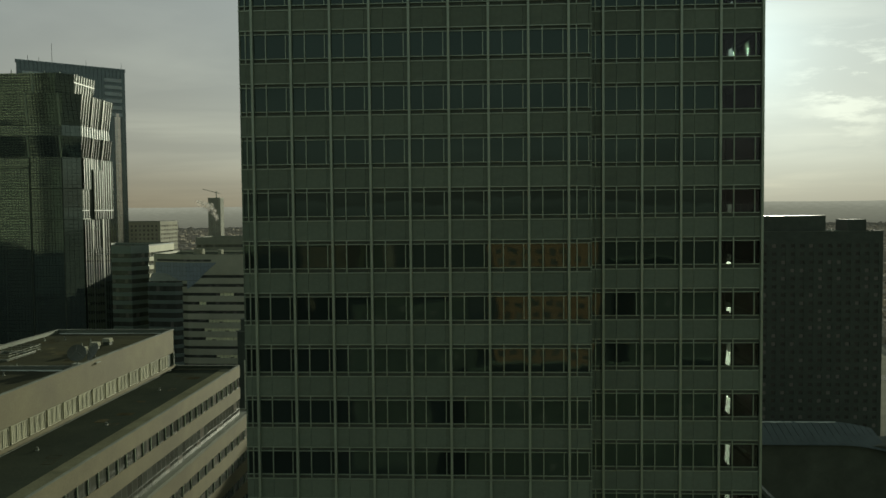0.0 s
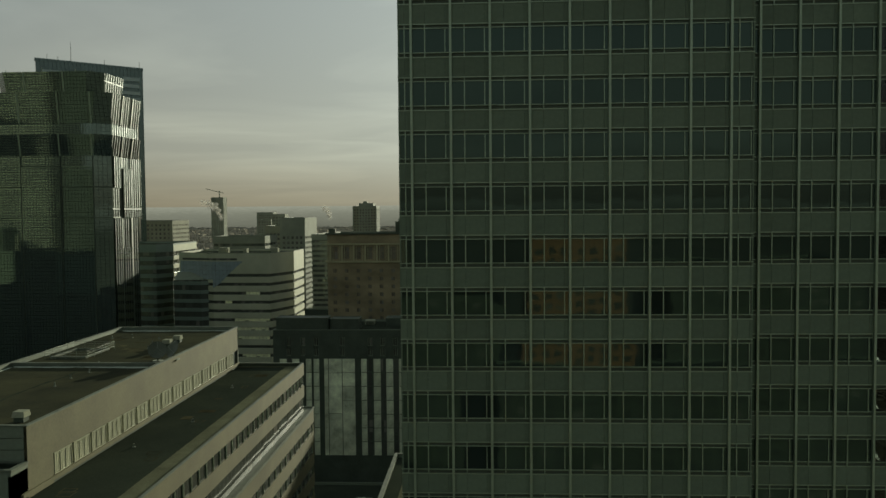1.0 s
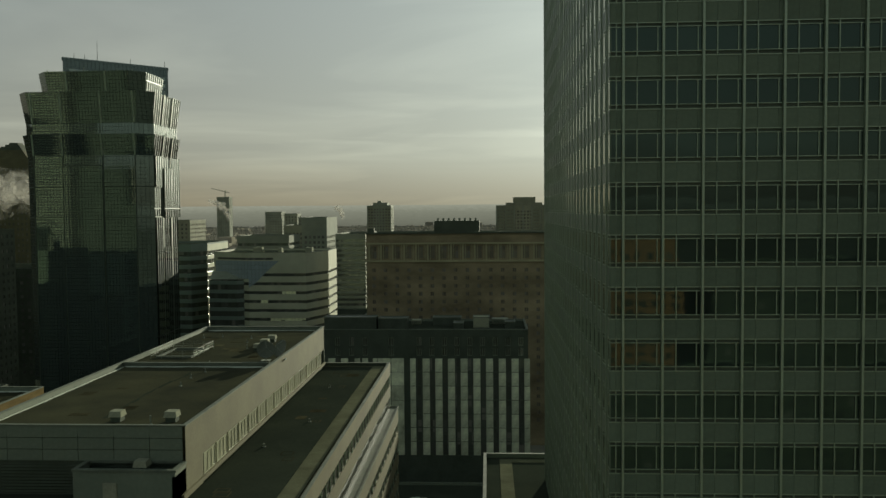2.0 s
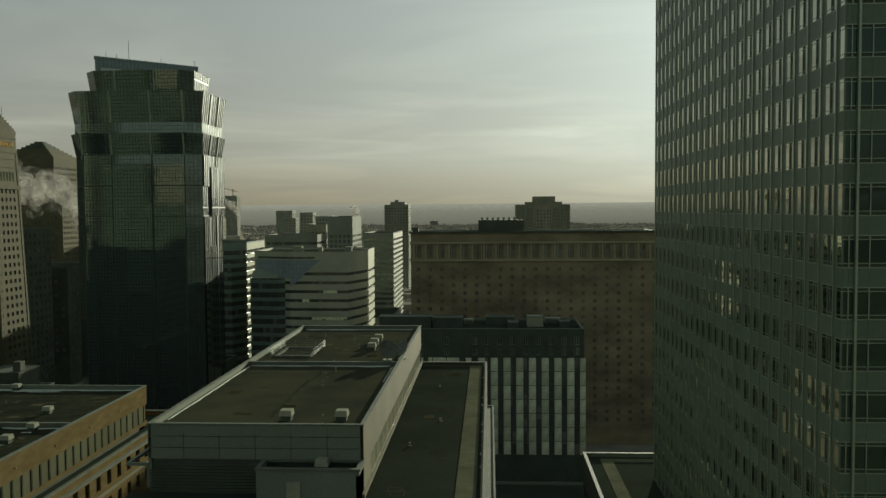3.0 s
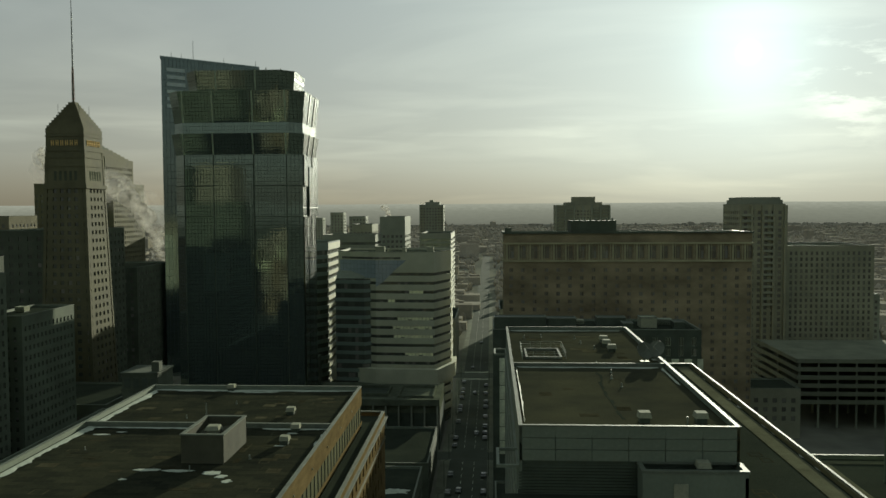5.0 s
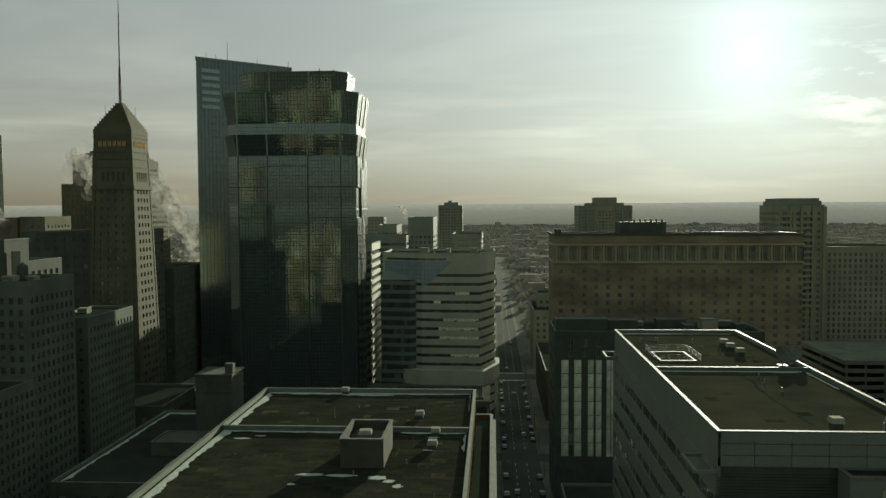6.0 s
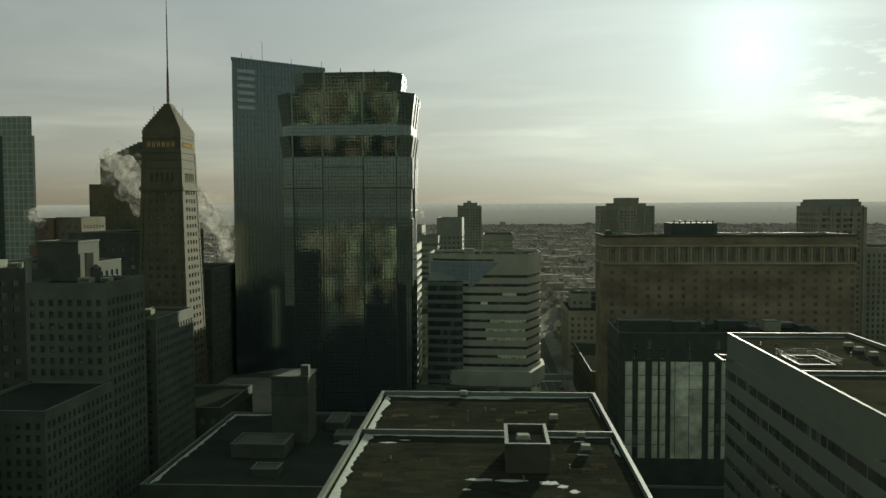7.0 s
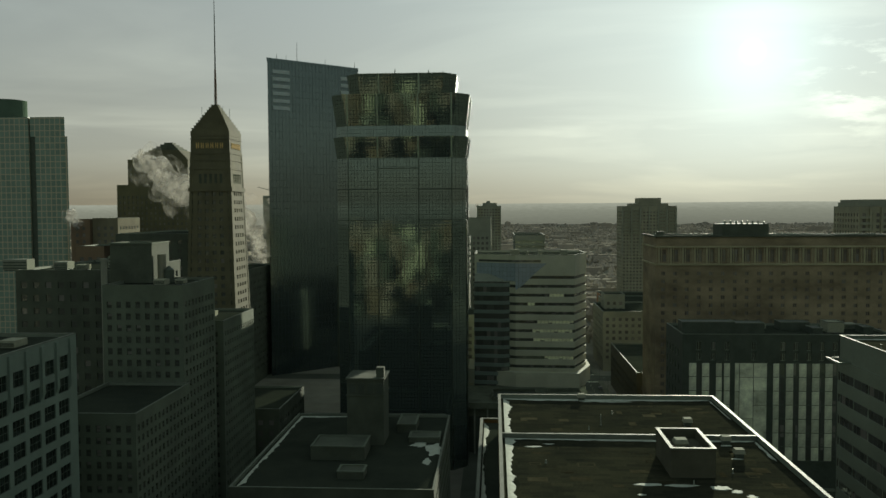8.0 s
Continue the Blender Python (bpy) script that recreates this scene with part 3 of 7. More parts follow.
def flat_roof(parent, x0, x1, y0, y1, z, deck=0.7, thick=0.45, deck_mat=None, cap_mat=None, cap=0.12):
    """A roof deck below a parapet with a metal cap, z the cap's top."""
    b = Build()
    b.box(x0 + thick, x1 - thick, y0 + thick, y1 - thick, z - deck - 0.4, z - deck)
    part("roof_deck", b, deck_mat or ROOF_TAR, parent)
    b = Build()
    b.ring(rect(x0 - 0.06, x1 + 0.06, y0 - 0.06, y1 + 0.06), rect(x0 + thick, x1 - thick, y0 + thick, y1 - thick), z - cap, z)
    part("parapet_cap", b, cap_mat or PARAPET, parent)
    b = Build()
    b.ring(rect(x0 + 0.02, x1 - 0.02, y0 + 0.02, y1 - 0.02), rect(x0 + thick - 0.03, x1 - thick + 0.03, y0 + thick - 0.03, y1 - thick + 0.03), z - deck - 0.4, z - cap)
    part("parapet", b, PALE_PANEL, parent)


def office_block(name, x0, x1, y0, y1, z, wall, label, category="building", floor=3.6, bay=3.2, win=(1.7, 1.8), sill=1.0, base=6.0, top=2.5, faces="frl", depth=0.25, bars=(), sash=None, glass=None, limit=60, deck_mat=None, thick=0.45, group=""):
    """A masonry block with real window openings in the faces given (f front, r right, l left, b back)."""
    t = thing(name, (x0 + x1) / 2, (y0 + y1) / 2, 0, label, category, group)
    b, holes = Build(), []
    rows = []
    zz = base
    while zz + sill + win[1] < z - top:
        rows.append((zz + sill, zz + sill + win[1]))
        zz += floor
    sides = {"f": ((x0, y0), (1, 0), x1 - x0), "r": ((x1, y0), (0, 1), y1 - y0), "b": ((x1, y1), (-1, 0), x1 - x0), "l": ((x0, y1), (0, -1), y1 - y0)}
    for key, (o, u, length) in sides.items():
        if key in faces:
            n = max(1, int(length / bay))
            margin = (length - n * bay) / 2
            holes += pierced(b, o, u, length, 0, z - 0.12, grid(margin + (bay - win[0]) / 2, bay, n, win[0]), rows, depth)
        else:
            pierced(b, o, u, length, 0, z - 0.12, [], [], depth)
    part("wall", b, wall, t)
    if holes:
        pieces("window", window_shape(win[0], win[1], bars=bars, sash=sash), [DARK_METAL, glass or GLASS_DARK], holes, t, limit=limit, rest_name="window_field", panes=window_panes(win[0], win[1], bars=bars, sash=sash))
    flat_roof(t, x0, x1, y0, y1, z, deck_mat=deck_mat, thick=thick)
    return t


# ---- ground, streets, distance ----
def make_ground():
    b = Build()
    b.cyl(0, 200, -1.0, 0.0, 4720, k=96)
    tagged(part("ground", b, GROUND, None), "flat winter ground of earth and low town, coloured pale for haze", "ground", kind="structure")
    b = Build()
    for x0, x1 in ((-93.0, -79.5), (-146.0, -139.0), (-204.0, -195.0), (-38.0, -29.0)):
        b.box(x0, x1, -300, 1600, 0.0, 0.03)
    tagged(part("road_north", b, ASPHALT, None), "dark asphalt city streets with worn surface", "road", kind="structure")
    b = Build()
    for y0, y1 in ((150.0, 160.0), (236.0, 248.0), (444.0, 458.0), (296.0, 306.0)):
        b.box(-420, 260, y0, y1, 0.0, 0.045)
    tagged(part("road_cross", b, ASPHALT, None), "dark asphalt cross streets", "road", kind="structure")
    b = Build()
    for x0, x1 in ((-96.4, -93.0), (-79.5, -76.8)):
        for y0, y1 in ((-40, 150), (160, 236), (248, 296), (306, 444), (458, 900)):
            b.box(x0, x1, y0, y1, 0.0, 0.16)
    tagged(part("pavement", b, PAVING, None), "grey concrete pavement with raised kerbs", "pavement", kind="structure")
    b = Build()
    for x in (-88.3, -84.2):
        for i in range(110):
            if not any(a < 60 + 7 * i < c for a, c in ((146, 162), (232, 250), (292, 308), (440, 460))):
                b.box(x - 0.07, x + 0.07, 60 + 7 * i, 63 + 7 * i, 0.03, 0.036)
    for y0 in (145.5, 161.0, 250.0, 440.0, 459.0):
        for i in range(14):
            b.box(-92.6 + 0.95 * i, -92.1 + 0.95 * i, y0, y0 + 2.6, 0.03, 0.038)
    tagged(part("road_marking", b, MARK, None), "worn white lane dashes and crosswalk bars", "road marking", kind="structure")


def haze_material():
    """The far distance where air and land merge: haze as emitted colour, paler upwards."""
    m = bpy.data.materials.new("far_haze")
    m.use_nodes = True
    nt = m.node_tree
    nt.nodes.clear()
    N, L = nt.nodes.new, nt.links.new
    out, em = N("ShaderNodeOutputMaterial"), N("ShaderNodeEmission")
    geo, sep = N("ShaderNodeNewGeometry"), N("ShaderNodeSeparateXYZ")
    L(geo.outputs["Position"], sep.inputs[0])
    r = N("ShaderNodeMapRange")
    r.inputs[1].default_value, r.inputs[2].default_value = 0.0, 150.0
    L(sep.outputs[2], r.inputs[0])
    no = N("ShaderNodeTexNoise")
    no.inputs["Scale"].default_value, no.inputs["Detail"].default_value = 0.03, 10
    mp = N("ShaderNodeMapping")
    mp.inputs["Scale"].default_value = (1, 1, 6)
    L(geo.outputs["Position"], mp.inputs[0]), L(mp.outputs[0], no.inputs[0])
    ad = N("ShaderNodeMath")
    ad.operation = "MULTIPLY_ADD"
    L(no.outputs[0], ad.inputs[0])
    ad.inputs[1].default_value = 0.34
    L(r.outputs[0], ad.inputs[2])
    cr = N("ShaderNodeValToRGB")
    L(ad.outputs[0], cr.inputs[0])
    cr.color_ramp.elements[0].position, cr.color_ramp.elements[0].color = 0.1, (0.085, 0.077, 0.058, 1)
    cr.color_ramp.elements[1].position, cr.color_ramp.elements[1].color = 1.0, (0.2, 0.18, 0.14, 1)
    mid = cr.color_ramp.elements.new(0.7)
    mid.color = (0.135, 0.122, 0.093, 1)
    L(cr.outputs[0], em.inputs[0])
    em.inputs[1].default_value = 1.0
    L(em.outputs[0], out.inputs[0])
    return m


def make_distance():
    rng = random.Random(4)
    b = Build()
    k, R = 240, 4650
    hs = [121 + 3 * noise.noise((math.cos(2 * math.pi * i / k) * 9, math.sin(2 * math.pi * i / k) * 9, 0)) for i in range(k)]
    for i in range(k):
        j = (i + 1) % k
        a0, a1 = 2 * math.pi * i / k, 2 * math.pi * j / k
        p0, p1 = (R * math.cos(a0), 200 + R * math.sin(a0)), (R * math.cos(a1), 200 + R * math.sin(a1))
        b.quad((*p1, 0), (*p0, 0), (*p0, hs[i]), (*p1, hs[j]))
    tagged(part("backdrop", b, haze_material(), None), "glowing backdrop for the hazy wooded ridge on the horizon", "horizon", kind="structure")
    # low town and woods out to the horizon
    b, w = Build(), Build()
    for i in range(4200):
        y = 620 + 3850 * rng.random() ** 1.5
        x = rng.uniform(-0.75, 0.75) * (y + 100) - 60
        if -112 < x < -62 and y < 1600:
            continue
        s = 1 + y / 2500
        h = rng.choice((4, 5, 6, 7, 8, 9, 12)) * (2.2 if rng.random() < 0.04 else 1)
        lx, ly = rng.uniform(7, 24) * s, rng.uniform(7, 20) * s
        b.box(x, x + lx, y, y + ly, 0, h)
        if rng.random() < 0.5:
            b.box(x + lx * 0.3, x + lx * 0.5, y + ly * 0.3, y + ly * 0.6, h, h + 2.5)
    tagged(part("distant_town", b, FAR_STUFF, None), "low distant roofs of brick and concrete, coloured pale for haze", "town", kind="stuff")
    for i in range(15000):
        y = 560 + 3900 * rng.random() ** 1.4
        x = rng.uniform(-0.8, 0.8) * (y + 100) - 60
        if -100 < x < -72 and y < 1600:
            continue
        r = rng.uniform(1.4, 3.4) * (1 + y / 2600)
        z = rng.uniform(3, 7)
        w.cyl(x, y, 0, z, r * 0.4, r, k=5)
        w.cyl(x, y, z, z + r * 1.1, r, r * 0.2, k=5)
    tagged(part("distant_woods", w, WOODS, None), "bare brown winter trees far off, coloured pale for haze", "woods", kind="stuff")


make_ground()
make_distance()


# ---- the near office tower ----
FLOOR, BAY, SIDE_BAY, SPAN = 3.72, 2.782, 2.737, 1.351
BASE = 88.94
TX0, TX1, TY0, TY1, TSTEP, TXS = -17.74, 19.55, 58.89, 126.0, 61.3, 7.08
MU0, ST0 = -16.783, 8.174               # first full mullion on each of the two front planes
ROOM_Y = 69.5                         # back of the glazed corner rooms


def bay_window(w, marks=(0.35, 0.865), out=0.05):
    """One bay of ribbon window: dark strips, transoms, mullions and glass. Slots: metal, dark strip, glass."""
    b = Build()
    zs = (0.0, 0.065, 0.325, 0.375, 2.03, 2.08, 2.304, 2.369)
    a, c = w * marks[0], w * marks[1]
    b.lattice((0.0, a - 0.035, a + 0.035, c - 0.03, c + 0.03, w), zs, lambda i, k: k % 2 == 0 or i == 1 or (i == 3 and k == 3), -out, 0.10)
    return b


def bay_panes(w, marks=(0.35, 0.865), y=0.06):
    strips = [pane(0, w, 0.065, 0.325, 0.08, 1), pane(0, w, 2.08, 2.304, 0.08, 1)]
    return strips + [pane(w * a + 0.03, w * c - 0.03, 0.375, 2.03, y, 2) for a, c in ((0, marks[0]), (marks[0], marks[1]), (marks[1], 1)) if w * (c - a) > 0.1]


def spandrel_shape(w, h, marks=(0.35, 0.865)):
    b = Build()
    cuts = [0.0, *marks, 1.0]
    for a, c in zip(cuts, cuts[1:]):
        b.box(w * a + 0.008, w * c - 0.008, 0.0, 0.1, 0, h)
    return b


def make_near_tower():
    t = thing("office_tower", 0.7, 92, 0, "tall slab office tower with grey-green spandrels and ribbon windows", "tower")
    ks = range(-23, 16)
    top = BASE + FLOOR * 16
    b = Build()
    b.prism([(TX0 + 0.12, TY0 + 0.12), (TXS - 0.05, TY0 + 0.12), (TXS - 0.05, TSTEP + 0.12), (15.4, TSTEP + 0.12), (15.4, ROOM_Y), (TX1 - 0.16, ROOM_Y), (TX1 - 0.16, TY1 - 0.12), (TX0 + 0.12, TY1 - 0.12)], 0, top - 0.4)
    part("core", b, DARK_METAL, t)
    runs = []
    # front, wide part: a narrow end bay, then full bays, then a part bay up to the step
    edges = [TX0, MU0] + [MU0 + BAY * i for i in range(1, 9)] + [TXS]
    runs.append(((0, TY0), (1, 0), edges))
    edges = [TXS] + [ST0 + BAY * i for i in range(4)]
    runs.append(((0, TSTEP), (1, 0), edges))
    side = [TY0 + 1.42 + SIDE_BAY * (i - 1) for i in range(26)]
    side[0], side[-1] = TY0, TY1
    widths = {}
    for o, u, ed in runs:
        for a, c in zip(ed, ed[1:]):
            widths.setdefault(round(c - a, 2), []).append((o, u, a))
    for w, places in widths.items():
        sp = [seat(o, u, a, BASE + FLOOR * k, 0.02) for o, u, a in places for k in ks]
        wi = [seat(o, u, a, BASE + SPAN + FLOOR * k, 0.02) for o, u, a in places for k in ks]
        few = 26 * len(places) // 2
        m = (0.35, 0.865) if w > 1.5 else (0.5, 0.95)
        pieces("spandrel", spandrel_shape(w, SPAN, m), SPANDREL, sp, t, near=(-5, 0, 86), limit=few, rest_mats=SPANDREL_STUFF)
        pieces("ribbon_window", bay_window(w, m), [ALU, DARK_METAL, GLASS_A], wi, t, near=(-5, 0, 86), limit=few, panes=bay_panes(w, m))
    # the glazed corner room on each floor, open to both sides
    rx = ST0 + 3 * BAY
    w = TX1 - rx
    o, u = (0, TSTEP), (1, 0)
    pieces("spandrel", spandrel_shape(w, SPAN, (0.33, 0.82)), SPANDREL, [seat(o, u, rx, BASE + FLOOR * k, 0.02) for k in ks], t, near=(-5, 0, 86), limit=14, rest_mats=SPANDREL_STUFF)
    pieces("ribbon_window", bay_window(w, (0.33, 0.82)), [ALU, DARK_METAL, CLEAR], [seat(o, u, rx, BASE + SPAN + FLOOR * k, 0.02) for k in ks], t, near=(-5, 0, 86), limit=14, panes=bay_panes(w, (0.33, 0.82)))
    pieces("ribbon_window", bay_window(3.6, (0.3, 0.8)), [ALU, DARK_METAL, CLEAR], [seat((TX1, 0), (0, 1), TSTEP + 0.05 + 3.62 * i, BASE + SPAN + FLOOR * k, 0.02) for k in ks for i in (0, 1)], t, near=(-5, 0, 86), limit=14, panes=bay_panes(3.6, (0.3, 0.8)))
    # added dark sheets, hung to varied heights, that block glare through the corner rooms
    sheet_rng = random.Random(5)
    for k in ks:
        z = BASE + SPAN + FLOOR * k
        if 60 < z < 100:
            b = Build()
            b.box(TX1 - 0.36, TX1 - 0.33, TSTEP + 0.25, ROOM_Y - 0.1, z + sheet_rng.uniform(0.45, 1.0), z + 2.36)
            part("roller_blind", b, MATTE_DARK, t, "added dark sheet that blocks glare")
    slab = Build()
    slab.box(15.5, TX1 - 0.15, TSTEP + 0.15, ROOM_Y - 0.05, 0, 1.4)
    pieces("floor_slab", slab, PALE_PANEL, [Matrix.Translation((0, 0, BASE + FLOOR * k)) for k in ks], t, near=(-5, 0, 86), limit=14)
    b = Build()
    b.cyl(17.9, 65.8, 0, top - 0.5, 0.3, k=12)
    part("column", b, BEIGE, t)
    # left flank: a pier, then two bright lights with a dark vent between them in each bay
    sp = [seat((TX0, 0), (0, -1), -c, BASE + FLOOR * k, 0.02) for c in side[2:] for k in ks]
    pieces("flank_spandrel", spandrel_shape(SIDE_BAY, SPAN, (0.5,)), SPANDREL, sp, t, near=(-40, 40, 86), limit=80, rest_mats=SPANDREL_STUFF)
    jamb = Build()
    jamb.box(0, SIDE_BAY * 0.25, 0.0, 0.1, 0, FLOOR - SPAN)
    pieces("flank_panel", jamb, SPANDREL, [seat((TX0, 0), (0, -1), -c, BASE + SPAN + FLOOR * k, 0.02) for c in side[2:] for k in ks], t, near=(-40, 40, 86), limit=80, rest_mats=SPANDREL_STUFF)
    w = SIDE_BAY * 0.75
    panes = [pane(w * a + 0.03, w * c - 0.03, 0.08, 2.29, y, m) for a, c, y, m in ((0, 0.42, 0.02, 2), (0.42, 0.7, 0.07, 1), (0.7, 1.0, 0.02, 2))]
    bars = Build()
    bars.lattice((0.0, 0.05, w * 0.42 - 0.03, w * 0.42 + 0.03, w * 0.7 - 0.03, w * 0.7 + 0.03, w - 0.05, w), (0.0, 0.08, 0.3, 0.34, 2.05, 2.09, 2.29, 2.369), lambda i, k: k in (0, 2, 4, 6) or i in (0, 2, 4, 6), 0.0, 0.1)
    pieces("flank_window", bars, [ALU, DARK_METAL, GLASS_FLANK], [seat((TX0, 0), (0, -1), -c + SIDE_BAY * 0.25, BASE + SPAN + FLOOR * k, 0.02) for c in side[2:] for k in ks], t, near=(-40, 40, 86), limit=80, panes=panes)
    # the short end bay at the corner
    w = side[1] - side[0]
    pieces("corner_spandrel", spandrel_shape(w, SPAN, (0.5,)), SPANDREL, [seat((TX0, 0), (0, -1), -side[1], BASE + FLOOR * k, 0.02) for k in ks], t, near=(-40, 40, 86), limit=20, rest_mats=SPANDREL_STUFF)
    jamb = Build()
    jamb.box(0, 0.45, 0.0, 0.1, 0, FLOOR - SPAN), jamb.box(w - 0.12, w, 0.0, 0.1, 0, FLOOR - SPAN)
    pieces("corner_panel", jamb, SPANDREL, [seat((TX0, 0), (0, -1), -side[1], BASE + SPAN + FLOOR * k, 0.02) for k in ks], t, near=(-40, 40, 86), limit=20, rest_mats=SPANDREL_STUFF)
    lights = Build()
    lights.lattice((0.45, 0.5, w - 0.17, w - 0.12), (0.0, 0.08, 0.3, 0.34, 2.05, 2.09, 2.29, 2.369), lambda i, k: k in (0, 2, 4, 6) or i in (0, 2), 0.0, 0.1)
    pieces("corner_window", lights, [ALU, DARK_METAL, GLASS_FLANK], [seat((TX0, 0), (0, -1), -side[1], BASE + SPAN + FLOOR * k, 0.02) for k in ks], t, near=(-40, 40, 86), limit=20, panes=[pane(0.5, w - 0.17, 0.08, 2.29, 0.02, 2)])
    # right flank and back, plain ribbons
    b, g = Build(), Build()
    for k in ks:
        z = BASE + FLOOR * k
        b.box(TX1 - 0.12, TX1 - 0.02, TSTEP + 0.1, TY1, z, z + SPAN)
        b.box(TX0 + 0.1, TX1 - 0.1, TY1 - 0.12, TY1 - 0.02, z, z + SPAN)
    g.box(TX1 - 0.15, TX1 - 0.08, ROOM_Y + 0.4, TY1 - 0.2, 1, top - 0.5)
    part("flank_band", b, SPANDREL_STUFF, t)
    part("flank_glass", g, GLASS_A, t)
    for x in [MU0] + [MU0 + BAY * i for i in range(1, 9)]:
        b = Build()
        b.box(x - 0.085, x + 0.085, TY0 - 0.2, TY0 + 0.1, 0, top)
        part("mullion", b, ALU, t)
    for x in [ST0 + BAY * i for i in range(4)] + [TX1 - 0.05]:
        b = Build()
        b.box(x - 0.085, x + 0.085, TSTEP - 0.2, TSTEP + 0.1, 0, top)
        part("mullion", b, ALU, t)
    for y in side[1:]:
        b = Build()
        b.box(TX0 - 0.06, TX0 + 0.1, y - 0.085, y + 0.085, 0, top)
        part("mullion", b, ALU, t)
    b = Build()
    b.box(TXS - 0.1, TXS, TY0 - 0.02, TSTEP + 0.1, 0, top)
    part("return_wall", b, SPANDREL_STUFF, t)
    b = Build()
    b.box(TX0, TX1, TY0 + 1.5, TY1, top - 0.4, top + 1.0)
    part("roof", b, ROOF_TAR, t)


make_near_tower()


# ---- the pale block with the two roof levels ----
def ribbon_wall(t, o, u, length, z_top, floors, wall, pitch=3.7, band=2.05, glass_in=0.14, post=2.4, limit=40, proud=0.13):
    """A run of solid parapet bands with window strips between, o the foot of the facade."""
    for i in range(floors):
        b = Build()
        b.box(0, length, 0.0, 0.5, 0, band)
        ob = part("wall_band", b, wall, t)
        ob.matrix_basis = seat(o, u, 0, z_top - pitch * i - band)
    b = Build()
    b.box(0, length, glass_in, glass_in + 0.1, 0.0, z_top - band)
    ob = part("window_strip", b, GLASS_BAND, t)
    ob.matrix_basis = seat(o, u, 0, 0)
    bar = Build()
    bar.box(-0.07, 0.07, glass_in - proud, glass_in, 0, pitch - band)
    poses = [seat(o, u, post * k + 0.8, z_top - pitch * (i + 1) + 0.0) for i in range(floors - 1) for k in range(int((length - 1) / post) + 1)]
    pieces("window_bar", bar, ALU, poses, t, limit=limit)


def make_pale_block():
    t = thing("civic_block", -60, 108, 0, "pale concrete office block with brown flat roofs on two levels", "building")
    X0, X1, Y0, Y1, Z = -75.35, -54.7, 74.75, 141.2, 70.9
    LX1, LZ, LY0, LY1 = -43.3, 64.6, 40.0, 141.4
    # upper storey walls in large panels
    panel = Build()
    panel.box(0.03, 3.44 - 0.03, 0, 0.25, 0.03, 1.07)
    pieces("wall_panel", panel, PALE_PANEL, [seat((X0, Y0), (1, 0), 3.44 * i, Z - 0.15 - 1.1 * (k + 1)) for i in range(6) for k in range(3)], t)
    b = Build()
    b.box(X1 - 0.3, X1, Y0, Y1, 66.9, Z - 0.12)
    part("side_wall", b, BEIGE, t)
    b = Build()
    b.box(X0, X0 + 0.3, Y0, Y1, 66.4, Z - 0.12), b.box(X0, X1, Y1 - 0.3, Y1, 64.0, Z - 0.12)
    part("side_wall", b, PALE_PANEL, t)
    b = Build()
    b.box(X0 + 0.3, X1 - 0.5, Y0 + 0.25, Y1 - 0.3, 0, Z - 1.0)
    part("core", b, DARK_METAL, t)
    flat_roof(t, X0, X1, Y0, Y1, Z, deck=0.6, deck_mat=ROOF_BROWN, thick=0.34)
    b = Build()
    b.box(X0 + 0.36, X1 - 0.36, 107.0, 107.4, Z - 0.9, Z - 0.05)
    part("roof_divider", b, PARAPET, t)
    rng = random.Random(31)
    x, y = -64.6, 79.5
    for k in range(22):
        b = Build()
        y1, x1 = y + rng.uniform(0.7, 1.6), x + rng.uniform(-0.35, 0.35)
        b.box(min(x, x1) - 0.06, max(x, x1) + 0.06, y, y1, Z - 0.62, Z - 0.585)
        part("roof_seam", b, ROOF_TAR, t)
        x, y = x1, y1
    # louvre band under the upper storey on the right side
    slat = Build()
    for k in range(9):
        slat.box(0.12 + 0.36 * k, 0.4 + 0.36 * k, 0.03, 0.14, 0.08, 2.02)
    slat.box(0.12, 3.36, 0.08, 0.13, 0.08, 2.02), slat.box(0, 3.48, 0, 0.2, 2.02, 2.15), slat.box(0, 3.48, 0, 0.2, 0, 0.08)
    for q in (0, 1.13, 2.25, 3.38):
        slat.box(q, q + 0.1, -0.02, 0.2, 0.08, 2.02)
    pieces("louvre", slat, LOUVRE_PAINT, [seat((X1, 0), (0, 1), 79.6 + 3.95 * k, 64.7) for k in range(15)], t)
    b = Build()
    b.box(X1 - 0.5, X1 - 0.3, Y0, Y1, 64, 66.9)
    part("louvre_back", b, DARK_METAL, t)
    b = Build()
    b.box(X1, X1 + 0.25, 73.5, Y1, 64.3, 64.7)
    b.box(X1 - 0.3, X1, 72.0, 79.4, 63.8, 66.9)
    part("kerb", b, BEIGE, t)
    # lower roof with its pale edge strip
    b = Build()
    b.box(X1, LX1 - 0.3, LY0, LY1 - 0.5, 63.5, 63.95)
    part("lower_roof", b, ROOF_TAR, t)
    b = Build()
    b.box(LX1 - 2.9, LX1 - 0.9, LY0, LY1 - 0.5, 63.9, 64.05)
    b.box(X1, LX1 - 0.6, LY1 - 1.1, LY1 - 0.5, 63.9, 64.04)
    part("roof_edge_strip", b, ROOF_LIGHT, t)
    b = Build()
    b.box(LX1 - 0.3, LX1, LY0, LY1, 64.48, LZ), b.box(X1, LX1 - 0.3, LY1 - 0.5, LY1, 64.48, LZ)
    part("parapet_cap", b, PARAPET, t)
    # right facade: two bands, then the wider lower part
    b = Build()
    b.box(X1, LX1 - 0.6, LY1 - 0.5, LY1 - 0.02, 0, 64.48)
    b.box(X1 - 2, LX1 - 0.7, LY0, LY1 - 0.5, 0, 63.5)
    part("body", b, DARK_METAL, t)
